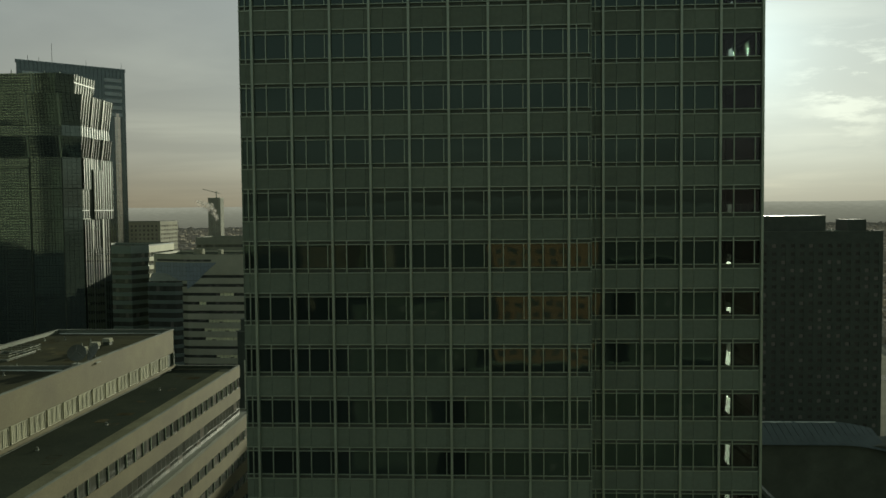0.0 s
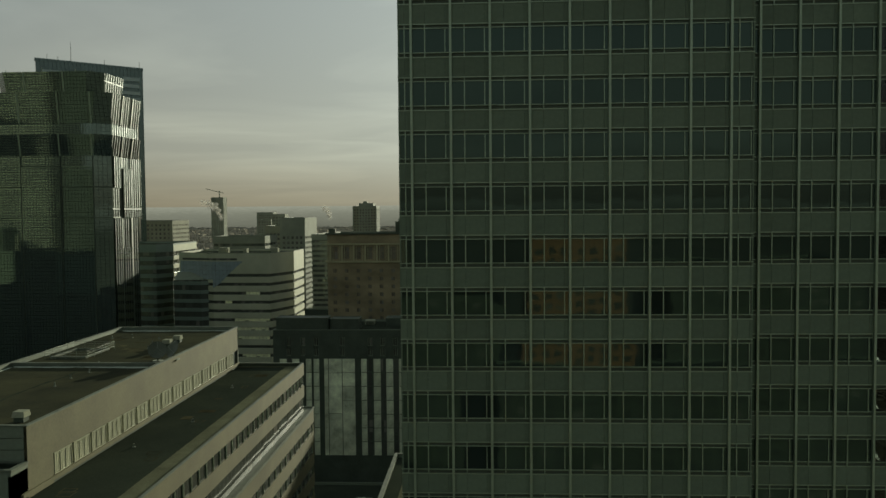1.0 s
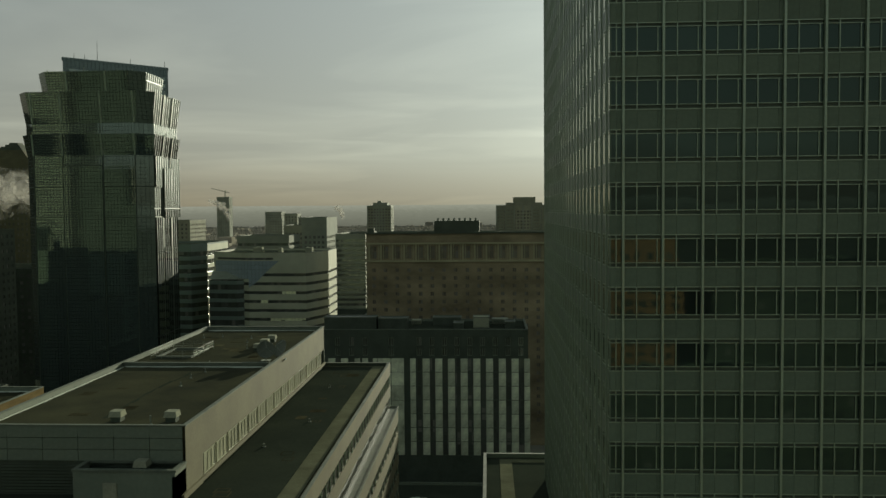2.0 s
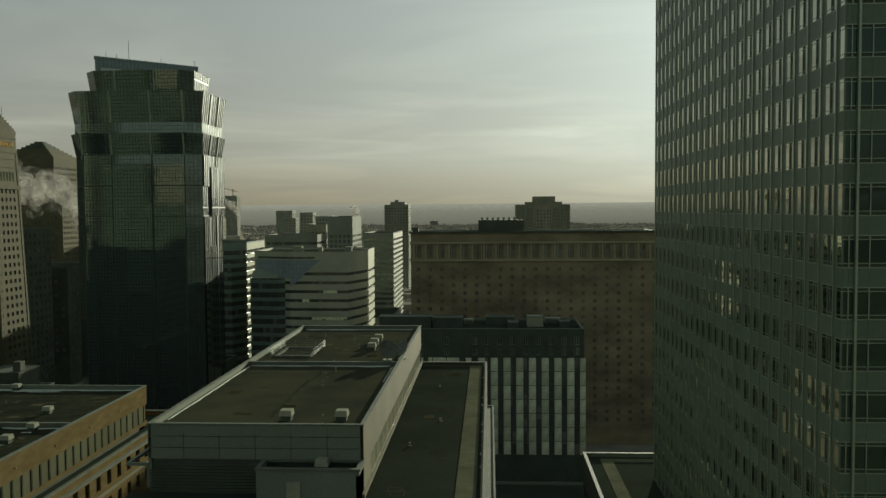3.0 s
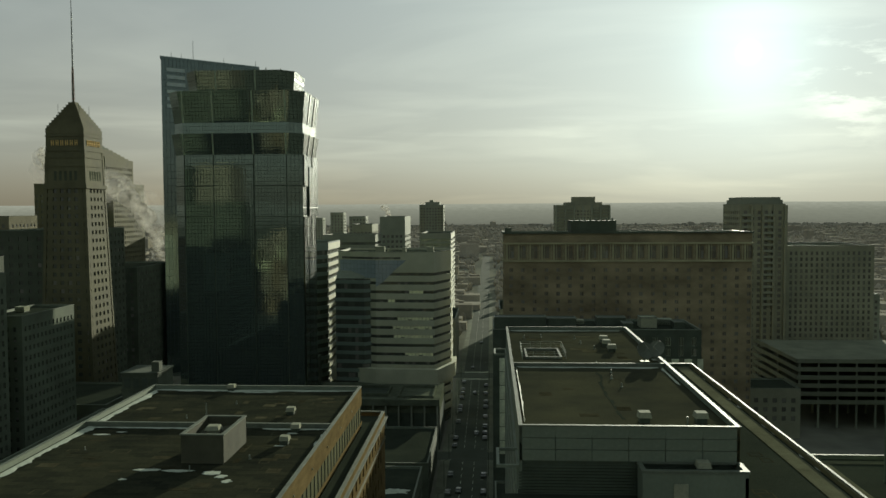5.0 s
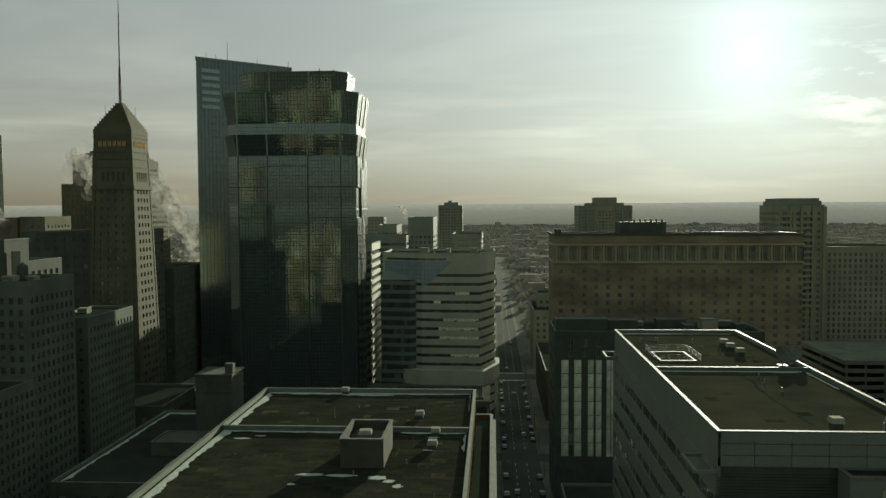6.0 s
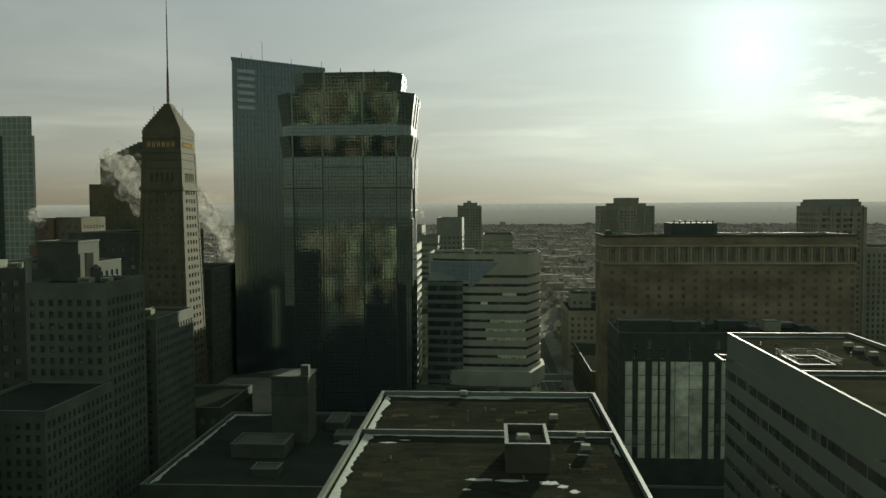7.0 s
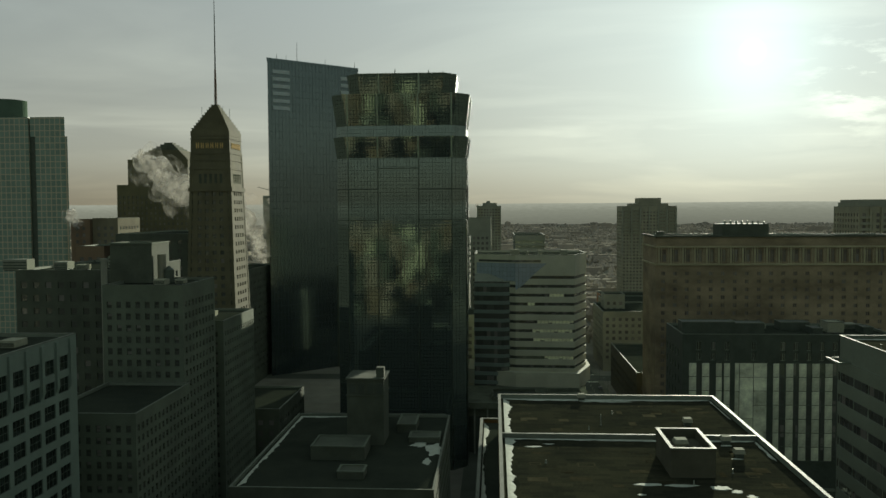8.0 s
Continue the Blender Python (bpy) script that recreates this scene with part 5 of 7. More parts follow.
make_striped("ribbon_block", [(-178.0, 356.0), (-154.0, 352.0), (-149.5, 360.0), (-149.8, 390.0), (-178.0, 390.0)], 77.0, 17, 3.7, "banded office block, front coloured for shade and end for sun", head=3.4, band=1.7, panel=SHADE_BLUE_PANEL, lit_edge=2, lit_panel=STRIPE_PANEL)


def dress_banded():
    """Recess in the head, plates of painted sky reflection, drawn blinds and roof gear of the banded block."""
    p0, p1, p2 = Vector((-143.2, 350.0)), Vector((-126.0, 342.0)), Vector((-101.5, 340.8))
    b = Build()
    b.box(2.0, (p1 - p0).length, -0.06, 0.0, 0, 0.9)
    part("head_slit", b, GLASS_BAND, banded).matrix_basis = seat(p0, p1 - p0, 0, 70.6)
    b = Build()
    b.box(0.0, 10.5, -0.06, 0.0, 0, 0.9)
    part("head_slit", b, GLASS_BAND, banded).matrix_basis = seat(p1, p2 - p1, 0, 70.6)
    # plates coloured like mirrored sky, the second cut along its slanting edge
    b = Build()
    b.box(1.0, (p1 - p0).length, -0.16, -0.04, 0, 7.6)
    part("atrium_glass", b, GLASS_PAINTED_SKY, banded, "glass plate coloured with the blue of mirrored sky").matrix_basis = seat(p0, p1 - p0, 0, 62.6)
    b = Build()
    n = len(b.v)
    edge = ((0, 59.0), (3.0, 61.0), (8.0, 66.0), (13.0, 70.2), (0, 70.2))
    b.v += [(x, y, z) for y in (-0.16, -0.04) for x, z in edge]
    k = len(edge)
    b.f += [tuple(range(k)), tuple(reversed(range(k, 2 * k)))] + [(i, k + i, k + (i + 1) % k, (i + 1) % k) for i in range(k)]
    b.m += [0] * (k + 2)
    part("atrium_glass", b, GLASS_PAINTED_SKY, banded, "glass plate coloured with the blue of mirrored sky").matrix_basis = seat(p1, p2 - p1, 0, 0)
    rng = random.Random(5)
    for row, s0, s1 in ((5, 9.0, 24.0), (6, 7.0, 24.0), (7, 7.4, 24.2), (2, 14.0, 20.0), (3, 5.0, 8.0), (9, 12.0, 24.0)):
        s = s0
        while s < s1 - 1.3:
            b = Build()
            b.box(s + 0.05, s + 1.45, 0.2, 0.28, rng.choice((0.06, 0.06, 0.06, 0.4)), 1.25)
            part("blind", b, BLIND, banded).matrix_basis = seat(p1, p2 - p1, 0, 73.6 - 8.6 - 3.73 * row - 1.28)
            s += 1.5
    for x, y, w, h in ((-128.0, 356.0, 4.0, 1.4), (-116.0, 352.0, 1.6, 1.2), (-106.0, 360.0, 3.0, 1.0)):
        b = Build()
        b.box(x, x + w, y, y + 3.0, 72.5, 73.9 + h)
        part("roof_unit", b, VENT, banded)
    b = Build()
    b.cyl(-121.0, 345.5, 72.8, 75.0, 0.5, 0.7, 10)
    part("roof_fan", b, VENT, banded)


# blinds coloured extra pale for the brightness reflected in the glass
BLIND = material("window_blind", (0.8, 0.76, 0.6), 0.8, vary=0.15, scale=0.5, per_piece=0.12)
dress_banded()


def make_hotel():
    t = thing("brick_hotel", -26, 332, 0, "long red-brown brick hotel with pale upper windows", "building")
    x0, x1, y0, y1, z = -73.0, 20.8, 318.0, 345.0, 82.2
    b, holes, tall = Build(), [], []
    rows = [(a, a + 1.6) for a in (9.0 + 3.05 * i for i in range(20))]
    holes += pierced(b, (x0, y0), (1, 0), x1 - x0, 0, 71.0, grid(2.1, 4.5, 21, 1.5), rows, 0.25)
    pierced(b, (x1, y0), (0, 1), y1 - y0, 0, z - 0.2, [], [], 0.3)
    pierced(b, (x0, y1), (0, -1), y1 - y0, 0, z - 0.2, [], [], 0.3)
    pierced(b, (x1, y1), (-1, 0), x1 - x0, 0, z - 0.2, [], [], 0.3)
    tall += pierced(b, (x0, y0), (1, 0), x1 - x0, 71.0, z - 0.2, grid(1.6, 4.5, 21, 2.4), [(72.2, 77.0)], 0.5)
    part("wall", b, HOTEL_BRICK, t)
    pieces("window", window_shape(1.5, 1.6, bars=(0.5,)), [HOTEL_BRICK, GLASS_HOTEL], holes, t, near=(-73, 318, 60), limit=110, panes=window_panes(1.5, 1.6, bars=(0.5,)))
    pieces("tall_window", window_shape(2.4, 4.8, bars=(0.5,), sash=0.6), [HOTEL_BRICK, GLASS_HOTEL], tall, t, panes=window_panes(2.4, 4.8, bars=(0.5,), sash=0.6))
    pil = Build()
    pil.box(0, 0.7, -0.25, 0.1, 0, 6.4), pil.box(1.25, 1.45, -0.12, 0.1, 0, 6.4), pil.box(-0.75, -0.55, -0.12, 0.1, 0, 6.4)
    pieces("pilaster", pil, HOTEL_STONE, [seat((x0, y0), (1, 0), 0.85 + 4.5 * k, 71.3) for k in range(21)], t)
    for zz, h, d in ((70.9, 0.7, 0.5), (77.7, 0.6, 0.5), (81.7, 0.7, 0.6)):
        b = Build()
        b.box(x0 - d, x1 + d, y0 - d, y0 - 0.01, zz, zz + h), b.box(x0 - d, x0 - 0.01, y0, y1, zz, zz + h)
        part("cornice", b, HOTEL_STONE if zz < 80 else DARK_BRICK, t)
    flat_roof(t, x0, x1, y0, y1, z, thick=0.8)
    b = Build()
    b.box(-47.0, -29.5, 322.0, 336.0, 81, 86.6)
    part("roof_house", b, DARK_BRICK, t)
    for i in range(8):
        b = Build()
        b.cyl(-45.6 + 2.1 * i, 323.5, 86.6, 87.6, 0.35, 0.45, 8)
        part("roof_fan", b, STEEL, t)
    b = Build()
    b.box(-72.5, -70.0, 318.6, 321, 81.8, 84)
    part("roof_box", b, DARK_BRICK, t)


make_hotel()


def make_panel_block():
    t = thing("panel_block", -46, 264, 0, "black block with staggered white cladding panels", "building")
    x0, x1, y0, y1, z = -77.4, -14.3, 251.5, 276.0, 54.5
    foot, lift = 15.6, 4.29
    b, holes = Build(), []
    starts = [-46.4 + 3.87 * c for c in range(9)]
    holes += pierced(b, (x0, y0), (1, 0), x1 - x0, 0, z - 0.2, [(s - 1.75 - x0, s - 0.3 - x0) for s in [-71.5, -67.2, -63.0, -55.0] + starts], [(46.4, 48.7), (49.5, 52.0)], 0.3)
    for o, u, le in (((x1, y0), (0, 1), y1 - y0), ((x1, y1), (-1, 0), x1 - x0)):
        pierced(b, o, u, le, 0, z - 0.2, [], [], 0.3)
    left = pierced(b, (x0, y1), (0, -1), y1 - y0, 0, z - 0.2, grid(2.0, 4.2, 5, 1.4), [(foot + 1 + lift * r, foot + 3.2 + lift * r) for r in range(8)], 0.3)
    part("wall", b, BLACK_CLAD, t)
    pieces("window", window_shape(1.45, 2.5, bars=(0.5,)), [ALU, GLASS_DARK], holes, t, panes=window_panes(1.45, 2.5, bars=(0.5,)))
    pieces("side_window", window_shape(1.4, 2.2), [ALU, GLASS_DARK], left, t, panes=window_panes(1.4, 2.2))
    rng = random.Random(7)
    wide, slim = Build(), Build()
    wide.box(0, 2.15, -0.16, 0.0, 0.12, lift - 0.12)
    slim.box(0, 1.7, -0.16, 0.0, 0.12, lift - 0.12)
    glz = Build()
    glz.box(0, 1.45, -0.05, 0.0, 0.35, lift - 0.1)
    rail = Build()
    rail.box(0, 1.7, -0.12, 0.0, -0.14, 0.14)
    wides, slims, glass, rails = [], [], [], []
    for r in range(7):
        zz = foot + lift * r
        slip = 0.9 * (r % 2)
        wides += [seat((s, y0), (1, 0), 0, zz) for s in [-75.4, -71.5] + starts[:-1]]
        slims += [seat((s, y0), (1, 0), 0, zz) for s in (-67.3, -64.9, -50.2, starts[-1])]
        glass += [seat((s + 2.3, y0), (1, 0), 0, zz) for s in [-75.4] + starts[:-1]] + [seat((-48.4 + 0.1, y0), (1, 0), 0, zz)]
        rails += [seat((s + 2.16, y0), (1, 0), 0, zz + slip + rng.choice((0.0, 0.0, 1.4))) for s in starts[:-1]]
    pieces("cladding_panel", wide, WHITE_CLAD, wides, t)
    pieces("slim_panel", slim, WHITE_CLAD, slims, t)
    pieces("window_strip", glz, GLASS_BAND, glass, t)
    pieces("transom", rail, DARK_METAL, rails, t)
    for s0, s1, cuts in ((-61.7, -60.4, (8.5, 21.3)), (-60.3, -56.15, (13.0, 25.6)), (-56.05, -52.1, (17.0, 21.5, 25.7))):
        edges = [0.0, *cuts, 7 * lift]
        for a, c in zip(edges, edges[1:]):
            b = Build()
            b.box(s0 + 0.06, s1 - 0.06, y0 - 0.16, y0, foot + a + 0.07, foot + c - 0.07)
            part("large_panel", b, WHITE_CLAD, t)
    flat_roof(t, x0, x1, y0, y1, z, thick=0.5)
    for xx, yy, w, h in ((-77.0, 254.0, 16, 3.2), (-60.5, 256, 9, 2.6), (-31.0, 260, 5, 2.4), (-44, 264, 9, 1.8), (-21, 258, 3, 1.2), (-37, 256, 3, 1.1)):
        b = Build()
        b.box(xx, xx + w, yy, yy + 6, z - 1, z + h)
        part("roof_house", b, VENT if w == 5 else BLACK_CLAD, t)
        b = Build()
        b.ring(rect(xx - 0.12, xx + w + 0.12, yy - 0.12, yy + 6.12), rect(xx + 0.25, xx + w - 0.25, yy + 0.25, yy + 5.75), z + h, z + h + 0.2)
        part("roof_rim", b, PARAPET, t)


make_panel_block()

# low-rise between the streets
office_block("low_block", -77.0, -14.0, 206.0, 234.0, 13.0, DARK_BRICK, "low dark brick block with a flat roof", bay=4, limit=0)
office_block("corner_block", -27.2, 40.0, 88.0, 138.0, 49.9, DARK_BRICK, "brown brick block with a pale parapet", bay=3.4, limit=20)
b = Build()
b.box(-24.6, -22.6, 89.5, 136.5, 49.15, 49.26), b.box(-22.6, 38.0, 134.8, 136.5, 49.15, 49.26)
part("roof_walkway", b, ROOF_LIGHT, bpy.data.objects["corner_block"])
office_block("low_block", -192.0, -147.7, 168.0, 232.5, 33.5, DARK_BRICK, "low brick block with snow along its parapet", bay=3.6, limit=40)
office_block("stone_block", -232.0, -211.6, 195.0, 218.5, 74.6, GREY_STONE, "grey limestone office block with punched windows", floor=2.9, bay=2.42, win=(1.15, 1.6), sill=0.7, base=4.3, limit=150, sash=0.5)
office_block("stone_block", -231.0, -210.2, 163.5, 194.9, 50.3, GREY_STONE, "grey limestone office wing with punched windows", floor=2.6, bay=2.2, win=(1.05, 1.5), sill=0.6, base=4, limit=150, sash=0.5)
office_block("stone_block", -225.0, -211.8, 226.0, 256.0, 61.5, GREY_STONE, "narrow grey stone block with small windows", floor=2.9, bay=2.2, win=(1.0, 1.4), sill=0.7, base=4, limit=100, sash=0.5)
office_block("grid_block", -250.0, -215.6, 100.0, 149.8, 69.4, WHITE_FRAME, "white concrete-framed block with wide dark windows", floor=4.15, bay=5.0, win=(3.8, 2.75), base=4.3, sill=0.7, top=1.6, limit=60, bars=(0.33, 0.66), sash=0.5, glass=GLASS_A)
office_block("dark_block", -266.0, -237.0, 215.0, 260.0, 76.9, DARK_BRICK, "dark brick block with a cluttered roof", bay=3.5, limit=30)
office_block("dark_block", -291.0, -257.0, 330.0, 395.0, 83.4, DARK_BRICK, "plain dark block behind the stone tower", bay=4, limit=0)
# the sunlit end of the slab is coloured with the paler panel
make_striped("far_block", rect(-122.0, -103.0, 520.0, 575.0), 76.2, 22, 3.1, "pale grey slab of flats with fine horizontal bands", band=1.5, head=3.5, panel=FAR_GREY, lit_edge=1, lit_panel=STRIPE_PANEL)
office_block("far_block", -154.5, -137.0, 570.0, 610.0, 86.5, FAR_GREY, "grey office block with a bare upper storey", floor=3.6, bay=3, limit=0, glass=GLASS_FAR, top=10)
office_block("far_block", -188.0, -172.0, 655.0, 690.0, 79.7, FAR_WARM, "pale stone block far off", bay=3, limit=0, glass=GLASS_FAR)
make_striped("far_block", rect(-183.0, -150.0, 514.0, 545.0), 75.5, 19, 3.6, "grey banded block with a white roof edge", band=1.9, head=4.5, panel=FAR_GREY)
office_block("far_tower", -152.5, -128.0, 875.0, 905.0, 96.0, FAR_GREY, "grey tower of flats on the skyline", floor=3.0, bay=3, win=(1.6, 1.5), limit=0, glass=GLASS_FAR)
office_block("far_tower", -18.0, 30.5, 765.0, 800.0, 94.6, FAR_WARM, "broad stepped tower of flats on the skyline", floor=3.0, bay=3, win=(1.6, 1.5), limit=0, glass=GLASS_FAR)
office_block("far_tower", 47.3, 69.5, 424.0, 455.0, 93.2, FAR_WARM, "tall tower of flats with pale upright piers", floor=3.0, bay=3.4, win=(1.6, 1.7), limit=0, glass=GLASS_FAR)
office_block("far_block", 69.8, 116.0, 430.0, 470.0, 72.0, FAR_WARM, "ribbed stone block of flats", floor=3.0, bay=2.6, win=(1.2, 1.8), limit=0, glass=GLASS_FAR)
office_block("dark_slab", 92.0, 138.0, 300.0, 322.0, 82.4, BLACK_CLAD, "dark slab of flats with some lit windows", floor=2.9, bay=3.2, win=(1.5, 1.4), limit=120, glass=GLASS_FLATS)
office_block("far_tower", -775.0, -740.0, 2280.0, 2310.0, 132.0, FAR_GREY, "distant tower with a crane beside it", bay=5, limit=0, glass=GLASS_FAR)
def piers(parent, o, u, length, z0, z1, pitch, w, mat, proud=0.5):
    """Upright piers along a facade."""
    n = int(length / pitch)
    b = Build()
    b.box(-w / 2, w / 2, -proud, 0.0, 0, z1 - z0)
    me = b.mesh("pier", mat)
    for k in range(n + 1):
        ob = adopt(new("pier", me), parent)
        ob.matrix_basis = seat(o, u, (length - n * pitch) / 2 + pitch * k, z0)


def balconies(parent, o, u, length, z0, z1, spots, mat):
    """Stacks of balconies with solid fronts."""
    b = Build()
    b.box(0, 5.0, -1.3, 0.0, 0, 0.25), b.box(0, 5.0, -1.3, -1.15, 0.25, 1.2)
    me = b.mesh("balcony", mat)
    for s in spots:
        z = z0
        while z < z1:
            ob = adopt(new("balcony", me), parent)
            ob.matrix_basis = seat(o, u, s, z)
            z += 3.0


for ob in [o for o in scene.objects if o.name.startswith("far_tower") and o.parent is None]:
    x = ob.location.x
    if 50 < x < 65:
        piers(ob, (47.3, 424.0), (1, 0), 22.2, 20, 92.5, 5.5, 1.1, FAR_WARM, 1.0)
        piers(ob, (69.5, 424.0), (0, 1), 31.0, 20, 92.5, 6.2, 1.1, FAR_WARM, 1.0)
        balconies(ob, (47.3, 424.0), (1, 0), 22.2, 42.0, 90.0, (0.4, 11.2), FAR_GREY)
    elif 0 < x < 10:
        piers(ob, (-18.0, 765.0), (1, 0), 48.5, 50, 94.0, 8.0, 1.4, FAR_GREY, 1.0)
        balconies(ob, (-18.0, 765.0), (1, 0), 52.0, 70.0, 93.0, (1.6, 9.6, 33.6, 41.6), FAR_GREY)
    elif -145 < x < -135:
        balconies(ob, (-152.5, 875.0), (1, 0), 24.5, 66.0, 95.0, (0.5, 19.0), FAR_WARM)
        piers(ob, (-152.5, 875.0), (1, 0), 24.5, 30, 95.5, 6.1, 1.0, FAR_GREY, 0.8)
# upright piers at the top of the white framed block
for o, u, n, margin in (((-215.6, 100.0), (0, 1), 9, 2.4), ((-250.0, 100.0), (1, 0), 6, 2.2)):
    for k in range(n + 1):
        b = Build()
        b.box(-0.45, 0.45, -0.4, 0.0, 1.2, 9.6)
        b.prism(rect(-0.45, 0.45, -0.12, 0.0), 0.2, 1.2, 0, None, rect(-0.45, 0.45, -0.4, 0.0))
        ob = part("pier", b, WHITE_FRAME, bpy.data.objects["grid_block"])
        ob.matrix_basis = seat(o, u, margin + 5.0 * k, 59.2)
# sunlit blocks across the street behind the flight, which the glass fronts mirror
for spec in (
    (1.0, 34.0, -190.0, -150.0, 82.0, RED_BRICK, "sunlit red brick block across the street"),
    (-8.0, 120.0, -146.0, -118.0, 42.0, DARK_BRICK, "dark low block before a red brick one"),
    (-60.0, -6.0, -200.0, -155.0, 62.0, DARK_BRICK, "dark brown block across the street"),
    (-150.0, -75.0, -210.0, -160.0, 74.0, DARK_BRICK, "dark brown slab across the street"),
    (-338.0, -306.0, -190.0, -150.0, 132.0, OCHRE, "sunlit tan brick tower across the street"),
    (-352.0, -286.0, -140.0, -112.0, 98.0, DARK_BRICK, "dark brick block before a tan tower"),
    (-386.0, -344.0, -190.0, -148.0, 131.0, DARK_BRICK, "dark brick tower across the street"),
    (45.0, 110.0, -200.0, -150.0, 70.0, DARK_BRICK, "dark brick block across the street"),
    (-140.0, -90.0, -420.0, -380.0, 70.0, BRICK_HAZE, "brick block further down the street"),
):
    office_block("city_block", *spec, bay=4, limit=0, faces="b", win=(2.4, 1.9))
# street upon street of sunlit fronts further back
def street_front(x0, x1, y0, y1, z, wall, label, floor, bay):
    """A narrow block with one pierced street front and a dark box as the shade behind its openings."""
    t = thing("city_block", (x0 + x1) / 2, (y0 + y1) / 2, 0, label, "building")
    b = Build()
    rows = [(3.0 + floor * i, 3.0 + floor * i + floor * 0.52) for i in range(int((z - 5.0) / floor))]
    n = max(1, int((x1 - x0 - 0.6) / bay))
    pierced(b, (x1, y1), (-1, 0), x1 - x0, 0, z, grid((x1 - x0 - n * bay) / 2 + bay * 0.24, bay, n, bay * 0.52), rows, 0.5)
    b.box(x0, x0 + 0.3, y0, y1, 0, z)
    b.box(x1 - 0.3, x1, y0, y1, 0, z)
    b.box(x0 + 0.3, x1 - 0.3, y0, y1 - 0.02, z - 0.4, z, 1)
    part("wall", b, [wall, ROOF_TAR], t)
    # solid dark box in place of the unlit indoors
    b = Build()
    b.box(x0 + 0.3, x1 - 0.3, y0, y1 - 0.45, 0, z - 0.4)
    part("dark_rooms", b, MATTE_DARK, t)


rng = random.Random(23)
# the dark fronts carry the shade between lit ones in their colour
FRONTS = ((OCHRE, "sunlit tan brick"), (DULL_STONE, "sunlit sandstone"), (BRICK_HAZE, "sunlit red brick"), (FAR_GREY, "sunlit pale concrete"), (DARK_BRICK, "dark brick"), (DARK_BRICK, "shade-dark brick"), (PALE_STONE, "sunlit pale stone"), (OBELISK, "grey limestone"))
for y, low, high in ((-150.0, 8.0, 30.0), (-235.0, 20.0, 44.0), (-330.0, 34.0, 58.0), (-450.0, 46.0, 70.0), (-600.0, 58.0, 80.0)):
    x = -310.0 + 0.12 * y
    while x < -150.0 - 0.1 * y:
        w = rng.uniform(6.0, 17.0)
        wall, words = rng.choice(FRONTS)
        street_front(x, x + w, y - rng.uniform(14, 26), y + rng.uniform(-8, 8), rng.uniform(low, high), wall, words + " block in the streets behind", rng.uniform(3.0, 3.8), rng.uniform(2.2, 3.6))
        x += w + rng.choice((0.5, 1.0, 5.0))
for x0, x1, y0, y1, z, n, label in ((-480.0, -392.0, -200.0, -140.0, 205.0, 28, "tall glass tower with pale stone bands across the street"),):
    make_striped("city_block", rect(x0, x1, y0, y1), z, n, 7.0, label, band=1.6, head=2.0, panel=PALE_STONE)


# ---- more of the town: middle distance ----
TEAL_PANEL = material("dark_teal_panel", (0.05, 0.075, 0.065), 0.9, vary=0.2, scale=0.1, bump=0.05, spec=0.0)


def make_teal_tower():
    t = thing("teal_tower", -410, 500, 0, "pale teal glass office tower with a rounded top", "tower")
    b = Build()
    b.prism([(-408.6, 480), (-391.5, 480), (-389.6, 481.5), (-409.5, 515)], 0, 137.4, 0, None)
    part("shaft", b, GLASS_TEAL, t)
    b = Build()
    b.prism([(-411.8, 480.3), (-393.5, 480.3), (-391.4, 482), (-411.0, 514), (-411.8, 515)], 137.4, 149.0)
    part("head", b, GLASS_TEAL, t)
    b = Build()
    b.box(-412.8, -408.7, 481.5, 505, 0, 140)
    part("slot", b, DARK_METAL, t)
    b = Build()
    b.box(-455, -412.8, 480, 505, 0, 149.0)
    part("shaft", b, GLASS_TEAL, t)
    b = Build()
    b.cyl(-435, 497, 149.0, 161.0, 10.8, k=32)
    part("drum", b, TEAL_PANEL, t)


def make_stepped_tower():
    t = thing("stepped_tower", -375, 600, 0, "stepped sandstone skyscraper with dark pyramid crown", "tower")
    for x0, x1, y0, y1, z0, z1 in ((-404, -346, 577, 630, 0, 111.2), (-397, -353, 580, 627, 111.2, 129.4)):
        b, holes = Build(), []
        n = int((x1 - x0 - 2) / 3.2)
        rows = [(z, z + 2.0) for z in (z0 + 2.5 + 3.8 * i for i in range(int((z1 - z0 - 5) / 3.8)))]
        holes += pierced(b, (x0, y0), (1, 0), x1 - x0, z0, z1, grid(1.4, 3.2, n, 1.5), rows, 0.4)
        holes += pierced(b, (x1, y0), (0, 1), y1 - y0, z0, z1, grid(1.4, 3.2, int((y1 - y0 - 2) / 3.2), 1.5), rows, 0.4)
        pierced(b, (x0, y1), (0, -1), y1 - y0, z0, z1, [], [], 0.4)
        b.box(x0 + 0.5, x1 - 0.5, y0 + 0.5, y1 - 0.1, z0, z1)
        part("stage", b, OBELISK, t)
        pieces("window", window_shape(1.5, 2.0), [DARK_METAL, GLASS_FAR], holes, t, limit=30, panes=window_panes(1.5, 2.0))
    for i in range(9):
        b = Build()
        r = 20.0 - 2.1 * i
        b.box(-375 - r, -375 + r, 603.5 - r, 603.5 + r, 129.4 + 1.5 * i, 130.9 + 1.5 * i)
        part("crown_step", b, OBELISK if i < 5 else DARK_BRICK, t)


